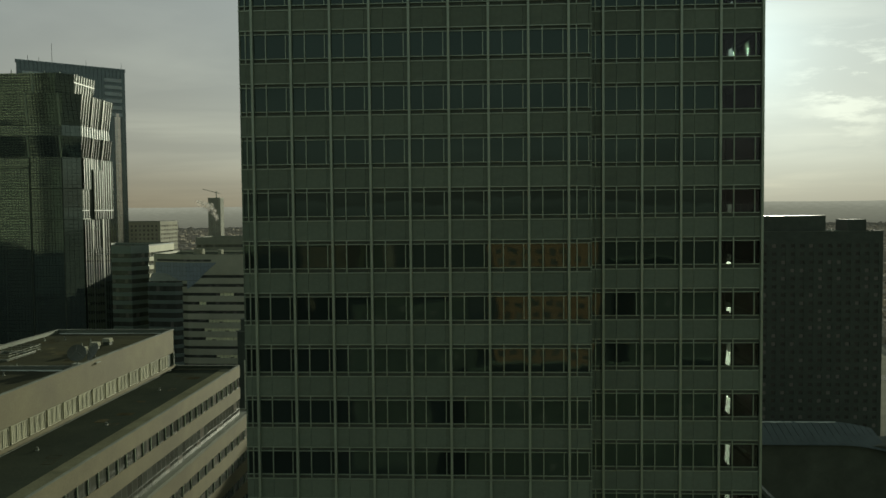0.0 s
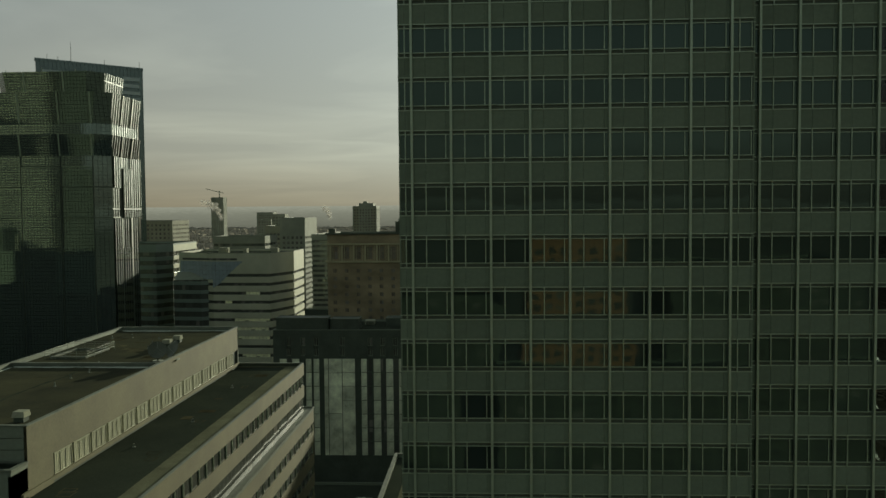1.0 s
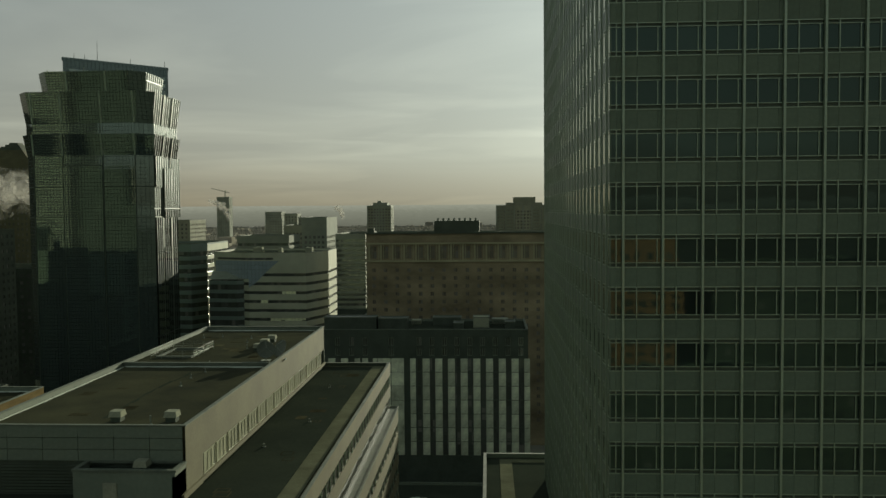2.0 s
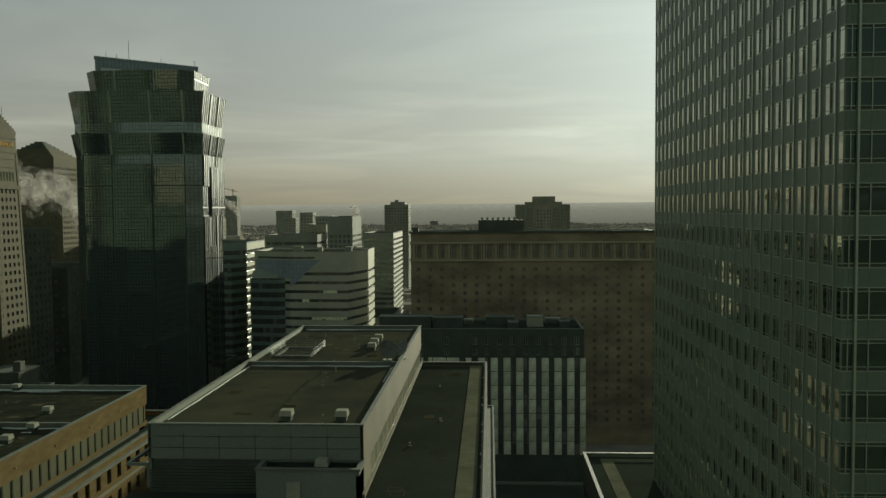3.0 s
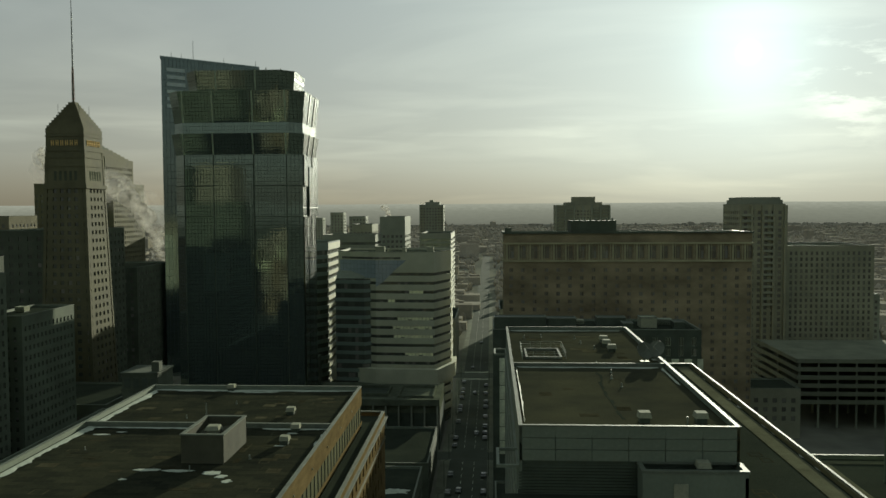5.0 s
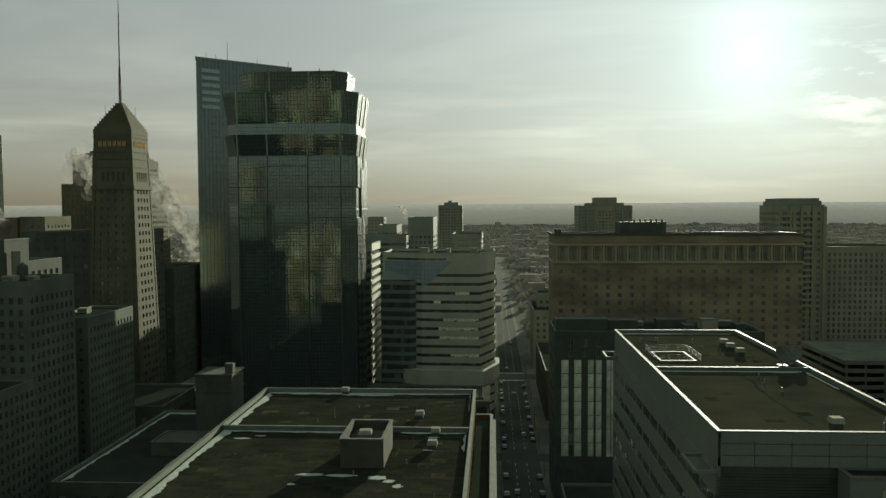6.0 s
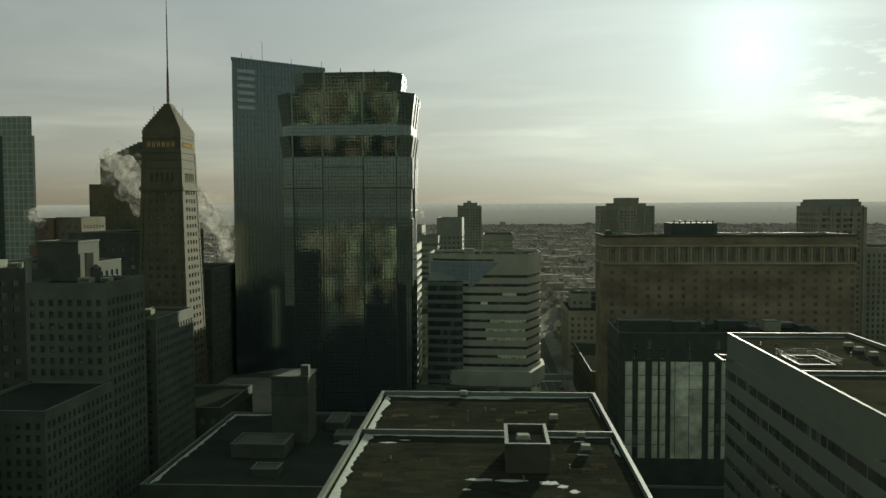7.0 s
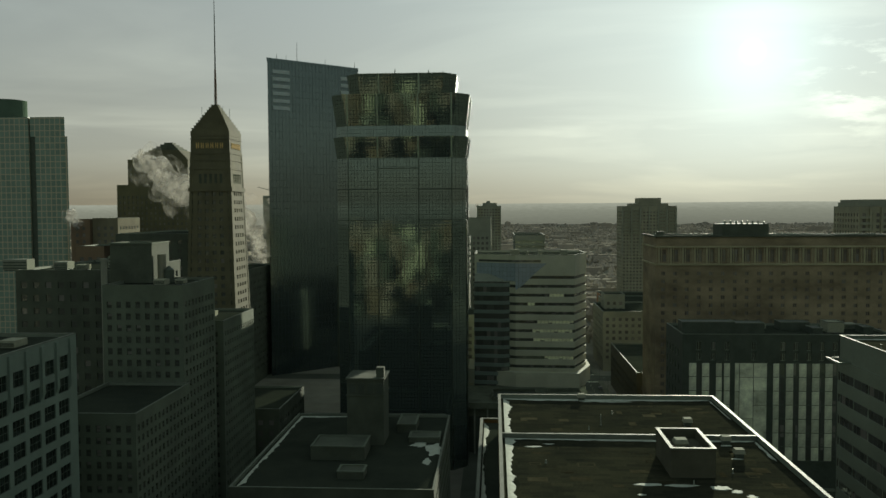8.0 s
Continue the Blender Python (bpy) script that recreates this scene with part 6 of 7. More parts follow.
make_teal_tower()
make_stepped_tower()
for spec in (
    ("low_block", -73.0, -32.0, 472.0, 520.0, 34.2, FAR_WARM, "low sandstone block with a white roof"),
    ("low_block", -70.0, -58.0, 490.0, 505.0, 42.3, FAR_GREY, "pale lift house on a low roof"),
    ("low_block", -73.5, -50.0, 356.0, 436.0, 22.0, SHADED_TAN, "low brown brick block beside the street"),
    ("low_block", -132.0, -98.0, 464.0, 515.0, 30.0, FAR_WARM, "low sandstone block on a street corner"),
    ("low_block", -190.0, -140.0, 410.0, 440.0, 40.0, FAR_GREY, "grey office block of middle height"),
    ("low_block", -244.0, -206.0, 264.0, 300.0, 27.0, DARK_BRICK, "low dark block with a flat roof"),
    ("low_block", -200.0, -152.0, 250.0, 284.0, 21.0, DARK_BRICK, "low dark block at the glass tower's foot"),
    ("low_block", -196.0, -150.0, 326.0, 345.0, 30.0, DARK_BRICK, "low dark block behind the glass tower"),
    ("low_block", -137.5, -98.0, 162.0, 234.0, 17.0, DARK_BRICK, "low dark brick block with patches of snow"),
    ("low_block", -137.0, -97.5, 250.0, 293.0, 13.0, DARK_BRICK, "low dark brick block with a flat roof"),
    ("low_block", -204.0, -160.0, 100.0, 147.0, 26.0, DARK_BRICK, "low dark block in the shade"),
    ("low_block", -300.0, -245.0, 270.0, 320.0, 45.0, DARK_BRICK, "dark brick block of middle height"),
    ("low_block", -340.0, -262.0, 420.0, 470.0, 62.0, DARK_BRICK, "dark office block of middle height"),
    ("low_block", -206.0, -150.0, 500.0, 540.0, 48.0, FAR_GREY, "grey office block of middle height"),
    ("low_block", -235.0, -208.0, 480.0, 500.0, 60.0, DARK_BRICK, "dark block beside the slant-roofed tower"),
    ("low_block", 24.0, 44.0, 330.0, 350.0, 20.0, FAR_WARM, "low sandstone block beside the hotel"),
    ("low_block", -28.0, 60.0, 150.0, 232.0, 12.0, DARK_BRICK, "low dark block in the tower's shade"),
    ("far_block", -60.0, -10.0, 560.0, 600.0, 30.0, FAR_WARM, "sandstone warehouse far off"),
    ("far_block", -50.0, 0.0, 640.0, 690.0, 24.0, RED_BRICK, "brick warehouse far off"),
    ("far_block", 80.0, 160.0, 520.0, 560.0, 38.0, FAR_GREY, "grey block of flats far off"),
    ("far_block", -330.0, -280.0, 700.0, 740.0, 84.0, FAR_WARM, "sandstone office block far off"),
    ("far_block", -560.0, -470.0, 560.0, 600.0, 82.0, RED_BRICK, "brick block with a pale roof far off"),
    ("brick_tower", -362.0, -351.5, 430.0, 455.0, 88.6, BRICK_HAZE, "red brick tower block in the haze"),
    ("brick_tower", -351.0, -337.0, 432.0, 460.0, 89.0, TAN_HAZE, "tan brick tower block beside a red one"),
    ("brick_tower", -309.0, -297.0, 332.0, 352.0, 78.3, BRICK_HAZE, "low red brick block beside a dark wall"),
    ("far_tower", -232.0, -214.0, 900.0, 920.0, 84.0, FAR_GREY, "grey tower of flats far off"),
    ("far_tower", -272.0, -256.0, 1000.0, 1020.0, 88.0, FAR_GREY, "slim grey tower of flats far off"),
    ("far_tower", -430.0, -400.0, 1500.0, 1530.0, 90.0, FAR_GREY, "grey tower on the skyline"),
    ("far_tower", -330.0, -312.0, 1150.0, 1170.0, 80.0, FAR_GREY, "slim tower on the skyline"),
):
    office_block(*spec, bay=3.6, limit=0, glass=GLASS_FAR)


DECK = material("stained_deck", (0.085, 0.087, 0.072), 0.9, vary=0.45, scale=0.15, fine=3, bump=0.2, spec=0.0)


def make_podium():
    t = thing("podium", -122, 322, 0, "low concrete podium with a square roof opening", "building")
    b = Build()
    b.box(-148, -97.5, 309, 341, 14, 19.0), b.box(-148, -97.5, 307, 309, 17.2, 19.6)
    part("deck", b, DECK, t)
    for k in range(11):
        b = Build()
        b.box(-147.6 + 4.9 * k, -147.0 + 4.9 * k, 307.2, 308.2, 0, 17.2)
        part("column", b, FAR_GREY, t)
    b = Build()
    b.box(-148, -97.5, 309.2, 341, 0, 14)
    part("body", b, BLACK_CLAD, t)
    b = Build()
    b.ring(rect(-136, -118, 314, 330), rect(-135.3, -118.7, 314.7, 329.3), 19.0, 20.2)
    part("roof_opening", b, DECK, t)
    # thin black sheet on the deck stands for the shade down the opening
    b = Build()
    b.box(-135.3, -118.7, 314.7, 329.3, 19.0, 19.06)
    part("opening_floor", b, BLACK_CLAD, t)
    b = Build()
    b.ring(rect(-114, -100, 312, 331), rect(-113.4, -100.6, 312.6, 330.4), 19.0, 20.0)
    part("roof_opening", b, DECK, t)
    b = Build()
    b.prism([(-146, 347), (-126, 338.5), (-100, 337.5), (-93.5, 356), (-93.5, 370), (-146, 370)], 19.0, 25.0)
    part("skirt", b, STRIPE_PANEL, t)


make_podium()


def make_atrium():
    n = 14
    for i in range(n):
        b = Build()
        x = -143.0 + 12.0 * i / n
        b.prism([(x, 343.2), (x + 0.42, 343.0), (x + 0.86, 343.2), (x + 0.86, 351), (x, 351)], 62.5, 65.5, 0, None, [(x, 347.2), (x + 0.42, 347.0), (x + 0.86, 347.2), (x + 0.86, 351), (x, 351)])
        adopt(new("roof_rib", b.mesh("roof_rib", STEEL)), banded)
    b = Build()
    b.prism([(-143.2, 343.0), (-131.0, 341.5), (-128.5, 343.2), (-143.2, 350.1)], 0, 62.4)
    adopt(new("atrium_front", b.mesh("atrium_front", GLASS_BAND)), banded)
    for i in range(15):
        b = Build()
        b.ring([(-143.3, 342.8), (-131.0, 341.3), (-128.3, 343.1), (-143.3, 350.3)], [(-143.0, 343.4), (-131.2, 341.9), (-128.9, 343.4), (-143.0, 349.8)], 60.4 - 3.73 * i, 61.9 - 3.73 * i)
        adopt(new("wall_band", b.mesh("wall_band", SHADE_BLUE_PANEL)), banded)


make_atrium()


def make_parking_deck():
    t = thing("parking_deck", 85, 372, 0, "open concrete parking deck on several levels", "parking deck")
    for i in range(6):
        b = Build()
        z = 28.0 - 3.4 * i
        b.box(48, 128, 345, 402, z - 0.5, z), b.box(48, 128, 344.7, 345, z - 0.7, z + 1.0), b.box(47.7, 48, 344.7, 402, z - 0.7, z + 1.0)
        part("deck_level", b, PAVING, t)
    for k in range(11):
        for y in (346, 372, 400):
            b = Build()
            b.box(49 + 7.7 * k, 49.7 + 7.7 * k, y, y + 0.7, 0, 27.5)
            part("column", b, FAR_GREY, t)


make_parking_deck()


def make_arena():
    t = thing("metal_roof_hall", 90, 205, 0, "dark hall with a sloping grey metal roof and snow", "building")
    b = Build()
    b.box(50, 122, 181, 189, 0, 39.8)
    b.box(50, 122, 189, 235, 0, 26.5)
    part("wall", b, DARK_BRICK, t)
    n = 24
    for i in range(n):
        b = Build()
        x0, x1 = 49 + 36 * i / n, 49 + 36 * (i + 1) / n - 0.08
        dz = lambda x: 1.6 * max(0, (x - 74) / 11) ** 2
        a = len(b.v)
        b.v += [(x0, 180, 40.2 - dz(x0)), (x1, 180, 40.2 - dz(x1)), (x1, 189, 43.1 - dz(x1)), (x0, 189, 43.1 - dz(x0)), (x0, 235, 28.0 - dz(x0)), (x1, 235, 28.0 - dz(x1))]
        b.f += [(a, a + 1, a + 2, a + 3), (a + 3, a + 2, a + 5, a + 4)]
        b.m += [0, 0]
        part("roof_sheet", b, STEEL_DULL, t)


STEEL_DULL = material("dull_zinc", (0.022, 0.032, 0.04), 0.7, metal=0.0, vary=0.25, scale=0.3, bump=0.1)
make_arena()


def make_crane():
    t = thing("tower_crane", -752, 2284, 132, "far tower crane above a tall block", "crane")
    b = Build()
    b.box(-753.2, -750.8, 2283, 2285.4, 131.5, 150)
    part("mast", b, FAR_GREY, t)
    b = Build()
    b.bar((-751, 2284, 146), (-790, 2284, 156), 0.9), b.bar((-751, 2284, 146), (-740, 2284, 144), 0.9)
    part("jib", b, FAR_GREY, t)


make_crane()


# tops of the far towers
def crown(name, boxes, mat, label):
    t = thing(name, boxes[0][0], boxes[0][2], boxes[0][4], label, "roof house")
    for q in boxes:
        b = Build()
        b.box(*q)
        part("stage", b, mat, t)


crown("roof_house", [(-9, 24, 769, 796, 94.6, 97.0), (-2, 18, 772, 794, 97.0, 102.0)], FAR_WARM, "stepped pale roof house on a tower of flats")
crown("roof_house", [(48.2, 69.2, 427, 452, 93.2, 95.2), (49, 68.4, 428, 451, 95.2, 96.6)], FAR_GREY, "flat plant house on a tower of flats")
crown("roof_house", [(-147, -132, 880, 900, 96.0, 99.0), (-143, -139, 884, 888, 99.0, 101.0)], FAR_GREY, "small plant house on a tower of flats")
crown("roof_house", [(97, 119, 302, 318, 82.4, 87.9), (126.5, 133, 302, 312, 82.4, 86.4)], BLACK_CLAD, "dark plant rooms on a slab of flats")


# ---- roofs of the near left blocks ----
def make_left_roofs():
    t = thing("roof_house", -229.6, 212, 74, "dark brick plant house with a round tank", "roof house")
    b = Build()
    b.box(-235.2, -224.0, 206.5, 218, 74.0, 84.2)
    part("wall", b, DARK_BRICK, t)
    b = Build()
    b.ring(rect(-235.4, -223.8, 206.3, 218.2), rect(-234.8, -224.4, 206.9, 217.6), 84.2, 84.6)
    part("parapet_cap", b, GREY_STONE, t)
    b = Build()
    b.cyl(-222.4, 209.0, 74.0, 81.4, 1.1, k=16)
    part("flue", b, FAR_WARM, t)
    b = Build()
    b.cyl(-220.3, 208.5, 74.0, 77.4, 1.3, k=16), b.cyl(-220.3, 208.5, 77.4, 78.4, 1.3, 0.2, k=16)
    part("tank", b, DARK_METAL, t)
    t = thing("vent_pipe", -233.9, 200, 0, "tall grey flue pipe up a wall", "flue")
    b = Build()
    b.cyl(-233.7, 199.8, 0, 80.4, 0.75, k=12), b.cyl(-233.7, 199.8, 80.4, 80.9, 0.95, k=12)
    part("pipe", b, FAR_GREY, t)
    t = thing("brick_chimney", -224, 251, 61, "short pale chimney on a stone roof", "chimney")
    b = Build()
    b.box(-225.4, -222.4, 232.0, 235.0, 61.0, 66.6)
    part("flue", b, FAR_WARM, t)
    # stair tower and chimney on the low snowy roof
    t = thing("brick_stair_tower", -168, 208, 33, "brown brick stair tower with an arched band and chimney", "roof house")
    b = Build()
    b.box(-172.4, -163.0, 203.0, 213.0, 32.5, 49.6)
    part("wall", b, DARK_BRICK, t)
    b = Build()
    b.box(-172.7, -162.7, 202.7, 213.3, 49.6, 50.1), b.box(-172.6, -162.8, 202.8, 213.2, 45.4, 45.8)
    part("cornice", b, DARK_BRICK, t)
    b = Build()
    b.box(-165.0, -163.0, 204.0, 206.2, 50.1, 52.6)
    part("chimney", b, DARK_BRICK, t)
    for i in range(4):
        b = Build()
        b.box(-171.7 + 2.3 * i, -170.2 + 2.3 * i, 202.85, 203.0, 46.2, 48.6)
        part("blind_arch", b, BLACK_CLAD, t)
    for x, y, w, d, h in ((-157.0, 206.0, 8.0, 6.0, 1.2), (-179.0, 190.0, 13.0, 10.0, 3.2), (-161.0, 215.0, 5.0, 11.0, 2.2), (-170.0, 176.0, 6.0, 5.0, 1.6)):
        t = thing("skylight", x, y, 33, "low roof light with a pale kerb", "roof light")
        b = Build()
        b.box(x, x + w, y, y + d, 32.6, 32.8 + h)
        part("kerb", b, DARK_BRICK, t)
        b = Build()
        b.ring(rect(x - 0.1, x + w + 0.1, y - 0.1, y + d + 0.1), rect(x + 0.4, x + w - 0.4, y + 0.4, y + d - 0.4), 32.8 + h, 33.05 + h)
        part("rim", b, GREY_STONE, t)


make_left_roofs()


def roof_unit(x, y, z, w, d, h, label, mat):
    """A louvred plant unit on feet."""
    t = thing("plant_unit", x, y, z, label, "roof plant", "plant on the roofs")
    b = Build()
    b.box(x, x + w, y, y + d, z + 0.3, z + h)
    part("casing", b, mat, t)
    for k in range(3):
        b = Build()
        b.box(x + 0.2, x + w - 0.2, y - 0.06, y + 0.02, z + 0.5 + k * (h - 0.8) / 3, z + 0.5 + (k + 0.6) * (h - 0.8) / 3)
        part("louvre", b, DARK_METAL, t)
    b = Build()
    b.box(x + 0.2, x + w - 0.2, y + 0.2, y + d - 0.2, z - 0.05, z + 0.3)
    part("base", b, DARK_METAL, t)


for x, y, z, w, d, h in ((-290.0, 220.0, 76.3, 5.0, 4.0, 2.4), (-281.0, 222.0, 76.3, 3.0, 3.0, 1.8), (-272.0, 219.0, 76.3, 7.0, 4.0, 3.2), (-260.0, 224.0, 76.3, 4.0, 4.0, 2.2), (-252.0, 221.0, 76.3, 3.0, 3.0, 1.6), (-246.0, 228.0, 76.3, 5.0, 5.0, 3.6), (-221.0, 200.0, 73.9, 3.0, 3.0, 1.6), (-217.0, 204.0, 73.9, 2.4, 2.4, 1.3), (-240.0, 120.0, 68.7, 4.0, 5.0, 2.0), (-222.0, 135.0, 68.7, 3.0, 4.0, 1.5), (-222.0, 240.0, 60.8, 3.0, 3.0, 1.7), (-66.0, 266.0, 53.8, 4.0, 3.0, 2.0), (-51.0, 266.0, 53.8, 3.0, 3.0, 1.6), (-25.0, 266.0, 53.8, 5.0, 3.0, 2.0)):
    roof_unit(x, y, z, w, d, h, "grey louvred plant unit on a flat roof", VENT if w < 4 else FAR_GREY)


# ---- things on the near roofs ----
def box_vent():
    t = thing("roof_vent", 0, 0, 0, "galvanised box vent with a hood on a kerb", "roof vent", "box vents on the roofs")
    b = Build()
    b.box(-0.5, 0.5, -0.5, 0.5, 0, 0.45)
    part("kerb", b, DARK_METAL, t)
    b = Build()
    b.prism(rect(-0.65, 0.65, -0.65, 0.65), 0.5, 1.05, 0, None, rect(-0.55, 0.55, -0.55, 0.55))
    b.box(-0.42, 0.42, -0.42, 0.42, 0.45, 0.5)
    part("hood", b, VENT, t)
    return t


first = box_vent()
spots = [(-107.1, 114.9, 61.7), (-104.2, 105.6, 61.7), (-104.2, 99.6, 61.7), (-62.9, 78.6, 70.3), (-57.4, 78.6, 70.3), (-60.2, 119.6, 70.3), (-60.4, 124.0, 70.3), (-60.3, 128.0, 70.3), (-58.4, 73.6, 66.9), (-120.7, 130.2, 61.7)]
first.location = spots[0]
for p in spots[1:]:
    copy_thing(first, Matrix.Translation(p))


def stub(x, y, z, h, r):
    t = thing("vent_stub", x, y, z, "short lead-grey vent pipe through the roof", "vent pipe", "vent pipes on the roofs")
    b = Build()
    b.cyl(x, y, z - 0.02, z + h, r, k=8), b.cyl(x, y, z - 0.02, z + 0.08, r * 2.2, r * 1.3, k=8)
    part("pipe", b, STEEL, t)


for x, y, h in ((-72.6, 131.8, 0.5), (-69.8, 133.0, 0.5), (-64.5, 131.0, 0.5), (-64.0, 127.0, 0.45), (-62.5, 121.8, 0.5), (-63.8, 108.6, 0.5), (-62.6, 103.4, 0.45), (-63.1, 99.6, 0.5), (-62.6, 94.8, 0.5), (-59.0, 77.2, 0.9)):
    stub(x, y, 70.3, h, 0.09)
for x, y, h in ((-119.5, 114.5, 1.6), (-121.5, 112.0, 0.5), (-128.5, 96.0, 0.4), (-112.4, 88.3, 0.6), (-106.8, 93.0, 0.5), (-117.0, 121.0, 0.5)):
    stub(x, y, 61.7, h, 0.08)
for x, y in ((-49.2, 103.4), (-52.0, 92.0), (-50.5, 124.0)):
    stub(x, y, 63.95, 0.35, 0.12)


def roof_rail():
    t = thing("roof_railing", -70.5, 117, 70.3, "galvanised steel railing round a roof hatch", "railing")
    x0, x1, y0, y1 = -73.6, -67.5, 112.8, 121.4
    corners = ((x0, y0), (x1, y0), (x1, y1), (x0, y1))
    for i in range(4):
        a, c = corners[i], corners[(i + 1) % 4]
        for z in (70.75, 71.1, 71.45):
            b = Build()
            b.bar((*a, z), (*c, z), 0.024)
            part("rail", b, STEEL, t)
        for k in range(4):
            f = k / 4
            x, y = a[0] + (c[0] - a[0]) * f, a[1] + (c[1] - a[1]) * f
            b = Build()
            b.bar((x, y, 70.28), (x, y, 71.47), 0.035)
            part("post", b, STEEL, t)
    b = Build()
    b.ring(rect(x0 + 0.5, x1 - 0.5, y0 + 0.5, y1 - 0.5), rect(x0 + 0.8, x1 - 0.8, y0 + 0.8, y1 - 0.8), 70.28, 70.55)
    part("hatch_kerb", b, PARAPET, t)


roof_rail()


def dish(x, y, turn):
    t = thing("satellite_dish", x, y, 70.3, "grey satellite dish on a short steel mast", "satellite dish", "dishes on the roof")
    b = Build()
    b.cyl(x, y, 70.3, 71.5, 0.1, k=8), b.box(x - 0.6, x + 0.6, y - 0.6, y + 0.6, 70.28, 70.38)
    part("mast", b, STEEL, t)
    b = Build()
    k, rings = 24, 6
    m = Matrix.Translation((x, y, 71.75)) @ Euler((radians(62), 0, radians(turn))).to_matrix().to_4x4()
    for r in range(rings + 1):
        rad = 1.25 * r / rings
        for i in range(k):
            a = 2 * math.pi * i / k
            b.v.append(tuple(m @ Vector((rad * math.cos(a), rad * math.sin(a), 0.28 * (rad / 1.25) ** 2))))
    for r in range(rings):
        for i in range(k):
            j = (i + 1) % k
            b.f.append((r * k + i, r * k + j, (r + 1) * k + j, (r + 1) * k + i)), b.m.append(0)
    n = len(b.v)
    ob = part("reflector", b, DISH, t)
    sol = ob.modifiers.new("thickness", "SOLIDIFY")
    sol.thickness = 0.04
    b = Build()
    b.bar(m @ Vector((0, 1.2, 0.25)), m @ Vector((0, 0, 1.1)), 0.03), b.bar(m @ Vector((-0.9, -0.6, 0.25)), m @ Vector((0, 0, 1.1)), 0.03), b.bar(m @ Vector((0.9, -0.6, 0.25)), m @ Vector((0, 0, 1.1)), 0.03)
    part("feed_arm", b, STEEL, t)


DISH = material("dish_paint", (0.09, 0.09, 0.085), 0.55, vary=0.2, scale=1.5, bump=0.05)
dish(-56.9, 111.5, 20)
dish(-55.0, 112.6, -40)


def snow_strip(x0, y0, x1, y1, z, w, seed, side=1.0, label="melting strip of old snow along a parapet"):
    """A ragged bank of snow along a line, thicker towards its straight edge."""
    rng = random.Random(seed)
    a, c = Vector((x0, y0)), Vector((x1, y1))
    u = (c - a).normalized()
    n = Vector((-u.y, u.x)) * side
    length = (c - a).length
    k = max(8, int(length / 0.35))
    b = Build()
    row = []
    for i in range(k + 1):
        s = length * i / k
        f = w * (0.55 + 0.75 * noise.noise((s * 0.13, seed * 3.17, 0.4)) + 0.45 * noise.noise((s * 0.47, seed * 1.71, 5.2)) + 0.25 * noise.noise((s * 1.7, seed * 2.3, 9.1)))
        f = max(0.06, f) * min(1, 0.2 + i / 4, 0.2 + (k - i) / 4)
        p, q = a + u * s, a + u * s + n * f
        mid = (p + q) / 2
        row.append(((p.x, p.y, z - 0.03), (p.x, p.y, z + 0.10), (mid.x, mid.y, z + 0.07 + 0.02 * noise.noise((s, 0, seed))), (q.x, q.y, z + 0.004), (q.x, q.y, z - 0.03)))
    for r, q in zip(row, row[1:]):
        for i in range(4):
            b.quad(r[i], q[i], q[i + 1], r[i + 1])
    tagged(part("snow_strip", b, SNOW, None), label, "snow", "snow on the roofs")


def snow_patch(x, y, z, rx, ry, seed):
    b = Build()
    k = 40
    ring0, ring1 = [], []
    for i in range(k):
        t = 2 * math.pi * i / k
        f = 1 + 0.55 * noise.noise((math.cos(t) * 1.7 + seed, math.sin(t) * 1.7, seed * 2.3)) + 0.3 * noise.noise((math.cos(t) * 5, math.sin(t) * 5 + seed, 1.1))
        ring0.append((x + rx * f * math.cos(t), y + ry * f * math.sin(t)))
        ring1.append((x + rx * f * 0.8 * math.cos(t), y + ry * f * 0.8 * math.sin(t)))
    b.prism(ring0, z - 0.02, z + 0.035, 0, None, ring1)
    tagged(part("snow_patch", b, SNOW, None), "thin ragged patch of old snow on dark felt", "snow", "snow on the roofs")


Z = 61.7
snow_strip(-133.4, 130.4, -100.2, 130.4, Z, 0.9, 1, -1)
snow_strip(-133.4, 36.0, -133.4, 130.2, Z, 1.25, 2, -1)
snow_strip(-133.0, 106.6, -112.0, 106.6, Z, 0.8, 3, -1)
snow_strip(-109.0, 106.6, -100.2, 106.6, Z, 0.7, 4, -1)
snow_strip(-133.0, 107.7, -120.0, 107.7, Z, 0.4, 12, 1)
snow_strip(-100.1, 98.0, -100.1, 106.4, Z, 0.6, 5, 1)
snow_strip(-100.1, 118.0, -100.1, 130.2, Z, 0.35, 6, 1)
snow_strip(-136.6, 70.0, -136.6, 138.0, 55.62, 0.9, 7, -1)
snow_strip(-190.9, 170.0, -190.9, 231.0, 32.85, 1.4, 8, -1)
snow_strip(-191.0, 231.6, -174.0, 231.6, 32.85, 1.2, 9, -1)
snow_strip(-74.6, 106.8, -56.0, 106.8, 70.3, 0.55, 10, -1)
snow_strip(-74.6, 140.0, -56.0, 140.0, 70.3, 0.45, 11, -1)
snow_strip(-74.7, 78.0, -74.7, 106.6, 70.3, 0.25, 13, -1)
snow_strip(-55.5, 96.0, -55.5, 106.6, 70.3, 0.4, 14, 1)
snow_strip(51.0, 188.9, 77.0, 188.9, 42.95, 1.3, 15, -1)
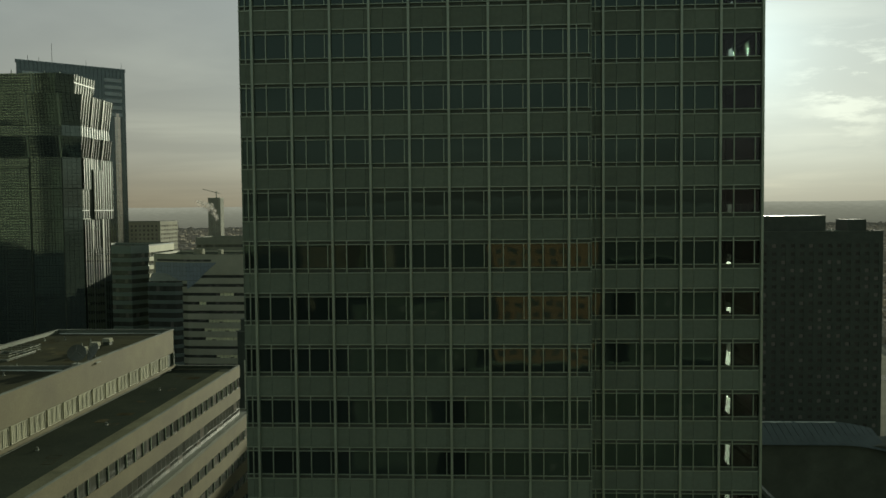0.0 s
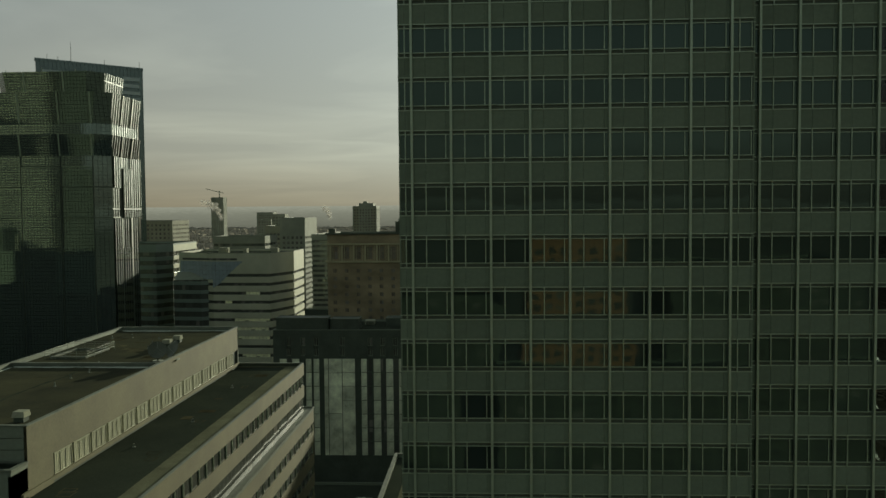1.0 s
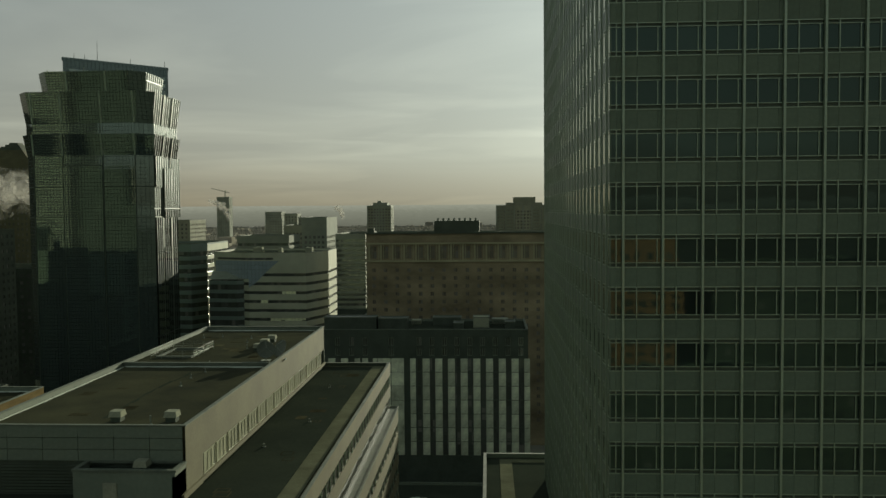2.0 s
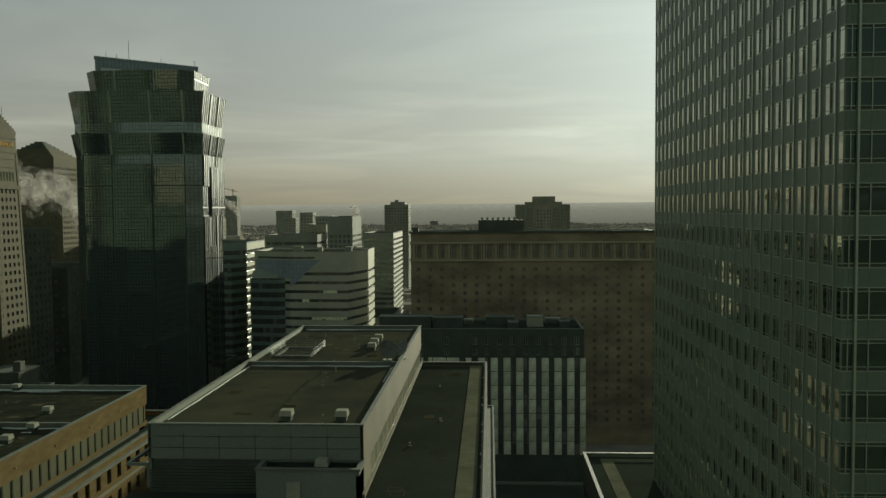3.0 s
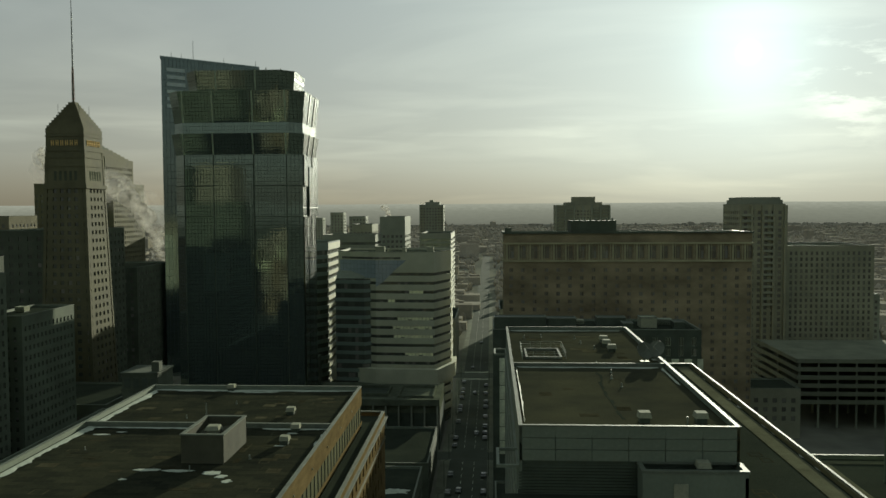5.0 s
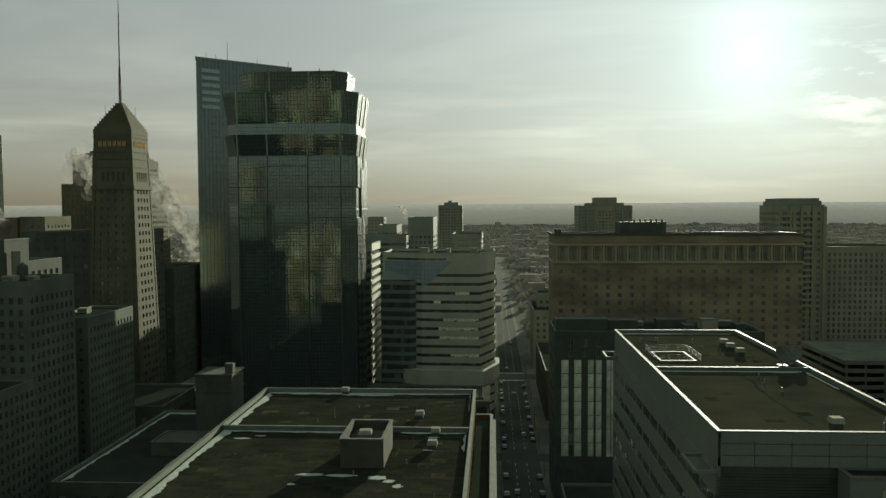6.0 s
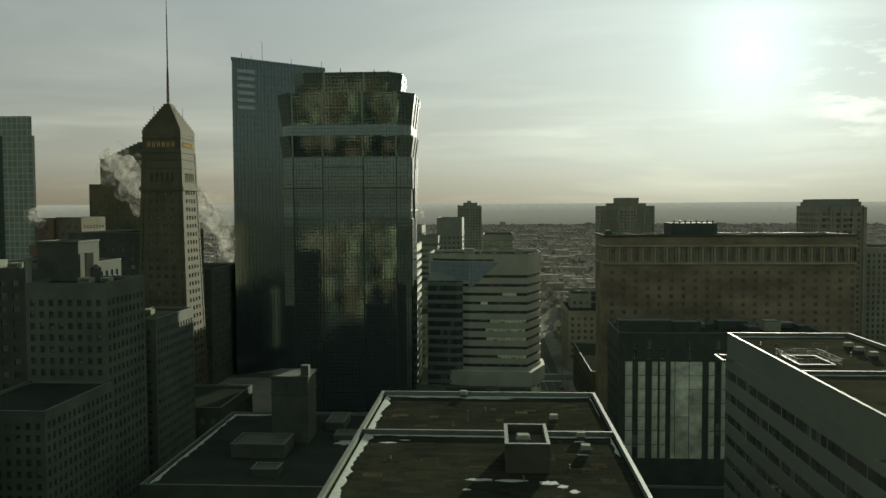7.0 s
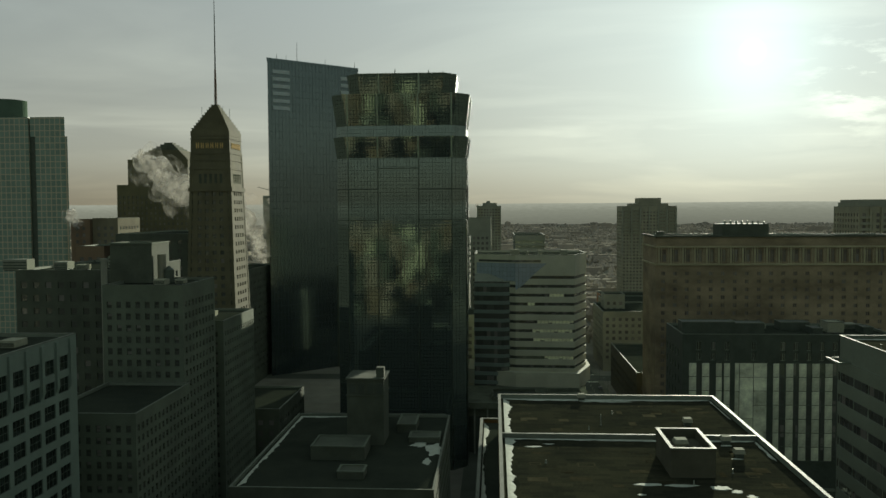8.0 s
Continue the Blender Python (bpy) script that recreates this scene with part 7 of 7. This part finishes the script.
for i, (x, y, z, rx, ry) in enumerate(((-117.4, 88.4, Z, 1.5, 0.45), (-113.6, 88.2, Z, 1.9, 0.5), (-109.6, 87.6, Z, 1.1, 0.8), (-108.2, 86.4, Z, 0.7, 0.6), (-107.0, 84.8, Z, 0.6, 0.6), (-129.6, 103.0, Z, 1.3, 0.35), (-127.6, 104.3, Z, 0.7, 0.25), (-115.6, 129.0, Z, 3.0, 0.35), (-119.6, 129.4, Z, 1.4, 0.5), (-104.6, 98.6, Z, 0.7, 0.3), (-104.4, 104.5, Z, 0.7, 0.3), (-118.8, 85.0, Z, 0.5, 0.3), (-150.0, 200.0, 32.85, 2.0, 5.0), (-154.0, 204.0, 32.85, 2.0, 2.5), (-151.0, 190.0, 32.85, 1.0, 2.6), (-170.0, 184.0, 32.85, 0.9, 0.8), (-104.0, 214.0, 16.4, 3.5, 2.2), (-112.0, 222.0, 16.4, 2.2, 1.4), (-46.0, 222.0, 12.4, 2.6, 1.5), (-42.0, 219.0, 12.4, 1.8, 1.4))):
    snow_patch(x, y, z, rx, ry, i + 1)


rng = random.Random(17)
for i in range(12):
    snow_patch(-43.75 + rng.uniform(-0.1, 0.1), 84 + 4.6 * i + rng.uniform(-1, 1), 63.95, 0.18, rng.uniform(0.3, 0.9), 40 + i)


def felt_patches(parent_name, x0, x1, y0, y1, z, count, seed):
    rng = random.Random(seed)
    t = bpy.data.objects[parent_name]
    for i in range(count):
        w, d = rng.uniform(0.6, 2.6), rng.uniform(0.6, 2.0)
        x, y = rng.uniform(x0, x1 - w), rng.uniform(y0, y1 - d)
        b = Build()
        if rng.random() < 0.45:
            b.ring(rect(x, x + w, y, y + d), rect(x + 0.12, x + w - 0.12, y + 0.12, y + d - 0.12), z - 0.005, z + 0.012)
        else:
            b.box(x, x + w, y, y + d, z - 0.005, z + 0.008 + 0.004 * (i % 3))
        part("felt_patch", b, ROOF_PATCH, t)


felt_patches("brick_block", -132, -101, 70, 129, 61.7, 90, 21)
felt_patches("civic_block", -73, -56, 78, 138, 70.3, 26, 22)
felt_patches("civic_block", -53.5, -46.5, 62, 138, 63.95, 16, 23)


# ---- street level ----
def car():
    t = thing("car", 0, 0, 0, "parked dark car beside the kerb", "car", "cars in the street")
    b = Build()
    prof = [(-2.2, 0.35), (2.2, 0.35), (2.25, 0.75), (1.1, 0.92), (0.55, 1.42), (-1.2, 1.45), (-1.95, 0.98), (-2.25, 0.9)]
    n = len(prof)
    for s, tuck in ((-0.88, 0.16), (0.88, -0.16)):
        b.v += [(s + (tuck if z > 1.2 else 0), y, z) for y, z in prof]
    for i in range(n):
        j = (i + 1) % n
        b.f.append((i, j, n + j, n + i)), b.m.append(1 if i in (3, 5) else 0)
    b.f += [tuple(reversed(range(n))), tuple(range(n, 2 * n))]
    b.m += [0, 0]
    part("body", b, [CAR_PAINT, GLASS_DARK], t)
    for x in (-0.86, 0.86):
        for y in (-1.4, 1.4):
            b = Build()
            b.bar((x - 0.1, y, 0.33), (x + 0.1, y, 0.33), 0.33, k=14)
            part("wheel", b, TYRE, t)
    return t


first_car = car()
rng = random.Random(11)
places = []
for y in range(170, 440, 9):
    for x in (-92.0, -80.6):
        if rng.random() < 0.5 and not any(a < y < c for a, c in ((230, 254), (290, 312))):
            places.append((x, y + rng.uniform(-1, 1)))
places += [(-88.6, 262.0), (-84.0, 331.0), (-86.0, 405.0), (-88.4, 470.0), (-84.3, 560.0)]
first_car.location = (*places[0], 0.03)
for p in places[1:]:
    copy_thing(first_car, Matrix.Translation((*p, 0.03)))


def lamp_post(x, y):
    t = thing("street_lamp", x, y, 0, "dark steel street lamp with a curved arm", "street lamp", "lamps along the street")
    b = Build()
    b.cyl(x, y, 0, 9, 0.12, 0.07, k=8)
    part("pole", b, DARK_METAL, t)
    b = Build()
    s = 1 if x < -86 else -1
    b.bar((x, y, 8.9), (x + s * 1.8, y, 9.4), 0.05)
    part("arm", b, DARK_METAL, t)
    b = Build()
    b.box(min(x + s * 1.5, x + s * 2.4), max(x + s * 1.5, x + s * 2.4), y - 0.15, y + 0.15, 9.3, 9.45)
    part("head", b, STEEL, t)


for y in range(170, 440, 32):
    lamp_post(-93.5, y), lamp_post(-79.0, y + 12)


# ---- steam ----
def steam_material(cover, low, high, size):
    """Torn vapour: its cover follows a cloudy noise in space."""
    m = bpy.data.materials.new("steam")
    m.use_nodes = True
    nt = m.node_tree
    nt.nodes.clear()
    N, L = nt.nodes.new, nt.links.new
    out, mix, tr, df, tl, m2 = (N(k) for k in ("ShaderNodeOutputMaterial", "ShaderNodeMixShader", "ShaderNodeBsdfTransparent", "ShaderNodeBsdfDiffuse", "ShaderNodeBsdfTranslucent", "ShaderNodeMixShader"))
    df.inputs[0].default_value = tl.inputs[0].default_value = (*STEAM_BASE, 1)
    m2.inputs[0].default_value = 0.6
    L(df.outputs[0], m2.inputs[1]), L(tl.outputs[0], m2.inputs[2])
    geo, no, ramp = N("ShaderNodeNewGeometry"), N("ShaderNodeTexNoise"), N("ShaderNodeMapRange")
    ramp.interpolation_type = "SMOOTHSTEP"
    no.inputs["Scale"].default_value, no.inputs["Detail"].default_value, no.inputs["Roughness"].default_value = size, 6, 0.6
    L(geo.outputs["Position"], no.inputs[0])
    ramp.inputs[1].default_value, ramp.inputs[2].default_value, ramp.inputs[4].default_value = low, high, cover
    L(no.outputs[0], ramp.inputs[0])
    L(ramp.outputs[0], mix.inputs[0]), L(tr.outputs[0], mix.inputs[1]), L(m2.outputs[0], mix.inputs[2]), L(mix.outputs[0], out.inputs[0])
    return m


STEAM = [steam_material(0.62, 0.22, 0.6, 0.06), steam_material(0.36, 0.34, 0.7, 0.09), steam_material(0.22, 0.4, 0.75, 0.12)]


def plume(path, seed, count):
    """Billows of steam along a rising line of (x, y, z, radius)."""
    rng = random.Random(seed)
    t = thing("steam_plume", *path[0][:3], "white steam drifting up between the towers", "steam", kind="stuff")
    for grow, mat in zip((0.72, 1.0, 1.3), STEAM):
        bm = bmesh.new()
        for i in range(count):
            f = i / (count - 1) * (len(path) - 1)
            k = min(int(f), len(path) - 2)
            a, c = Vector(path[k]), Vector(path[k + 1])
            q = a.lerp(c, f - k)
            r = q[3] * rng.uniform(0.35, 0.8) * grow
            off = Vector((rng.gauss(0, 1), rng.gauss(0, 1), rng.gauss(0, 1))) * q[3] * 0.36 * grow
            bmesh.ops.create_icosphere(bm, subdivisions=2, radius=r, matrix=Matrix.Translation(Vector(q[:3]) + off))
        me = bpy.data.meshes.new("billow")
        bm.to_mesh(me)
        bm.free()
        me.materials.append(mat)
        ob = adopt(new("billow", me), t)
        mod = ob.modifiers.new("merge", "REMESH")
        mod.mode, mod.voxel_size, mod.use_smooth_shade = "VOXEL", 0.6, True
        for size, strength in ((5.5, 3.0), (2.0, 0.7)):
            tex = bpy.data.textures.new("billow", "CLOUDS")
            tex.noise_scale, tex.noise_depth = size, 3
            mod = ob.modifiers.new("billow", "DISPLACE")
            mod.texture, mod.strength, mod.mid_level, mod.texture_coords = tex, strength, 0.5, "GLOBAL"


plume([(-271.0, 478.0, 62.0, 3.0), (-274.0, 478.0, 74.0, 5.0), (-279.0, 478.0, 86.0, 7.0), (-288.0, 478.0, 97.0, 8.5), (-299.0, 478.0, 105.0, 9.0), (-312.0, 478.0, 102.0, 9.0), (-324.0, 478.0, 106.0, 9.5), (-334.0, 478.0, 117.0, 8.0), (-343.0, 478.0, 126.0, 5.0)], 3, 110)
plume([(-353.0, 420.0, 84.0, 2.5), (-357.0, 420.0, 91.0, 3.5)], 8, 10)
plume([(-149.0, 925.0, 85.0, 2.5), (-151.0, 925.0, 92.0, 4.5), (-154.0, 925.0, 97.0, 3.0)], 9, 12)
plume([(-201.0, 1000.0, 84.0, 3.0), (-204.0, 1000.0, 91.0, 5.0), (-209.0, 1000.0, 95.0, 3.5)], 10, 12)
plume([(-560.0, 1700.0, 78.0, 4.0), (-566.0, 1700.0, 92.0, 7.0), (-580.0, 1700.0, 106.0, 8.0), (-600.0, 1700.0, 113.0, 6.0)], 12, 20)
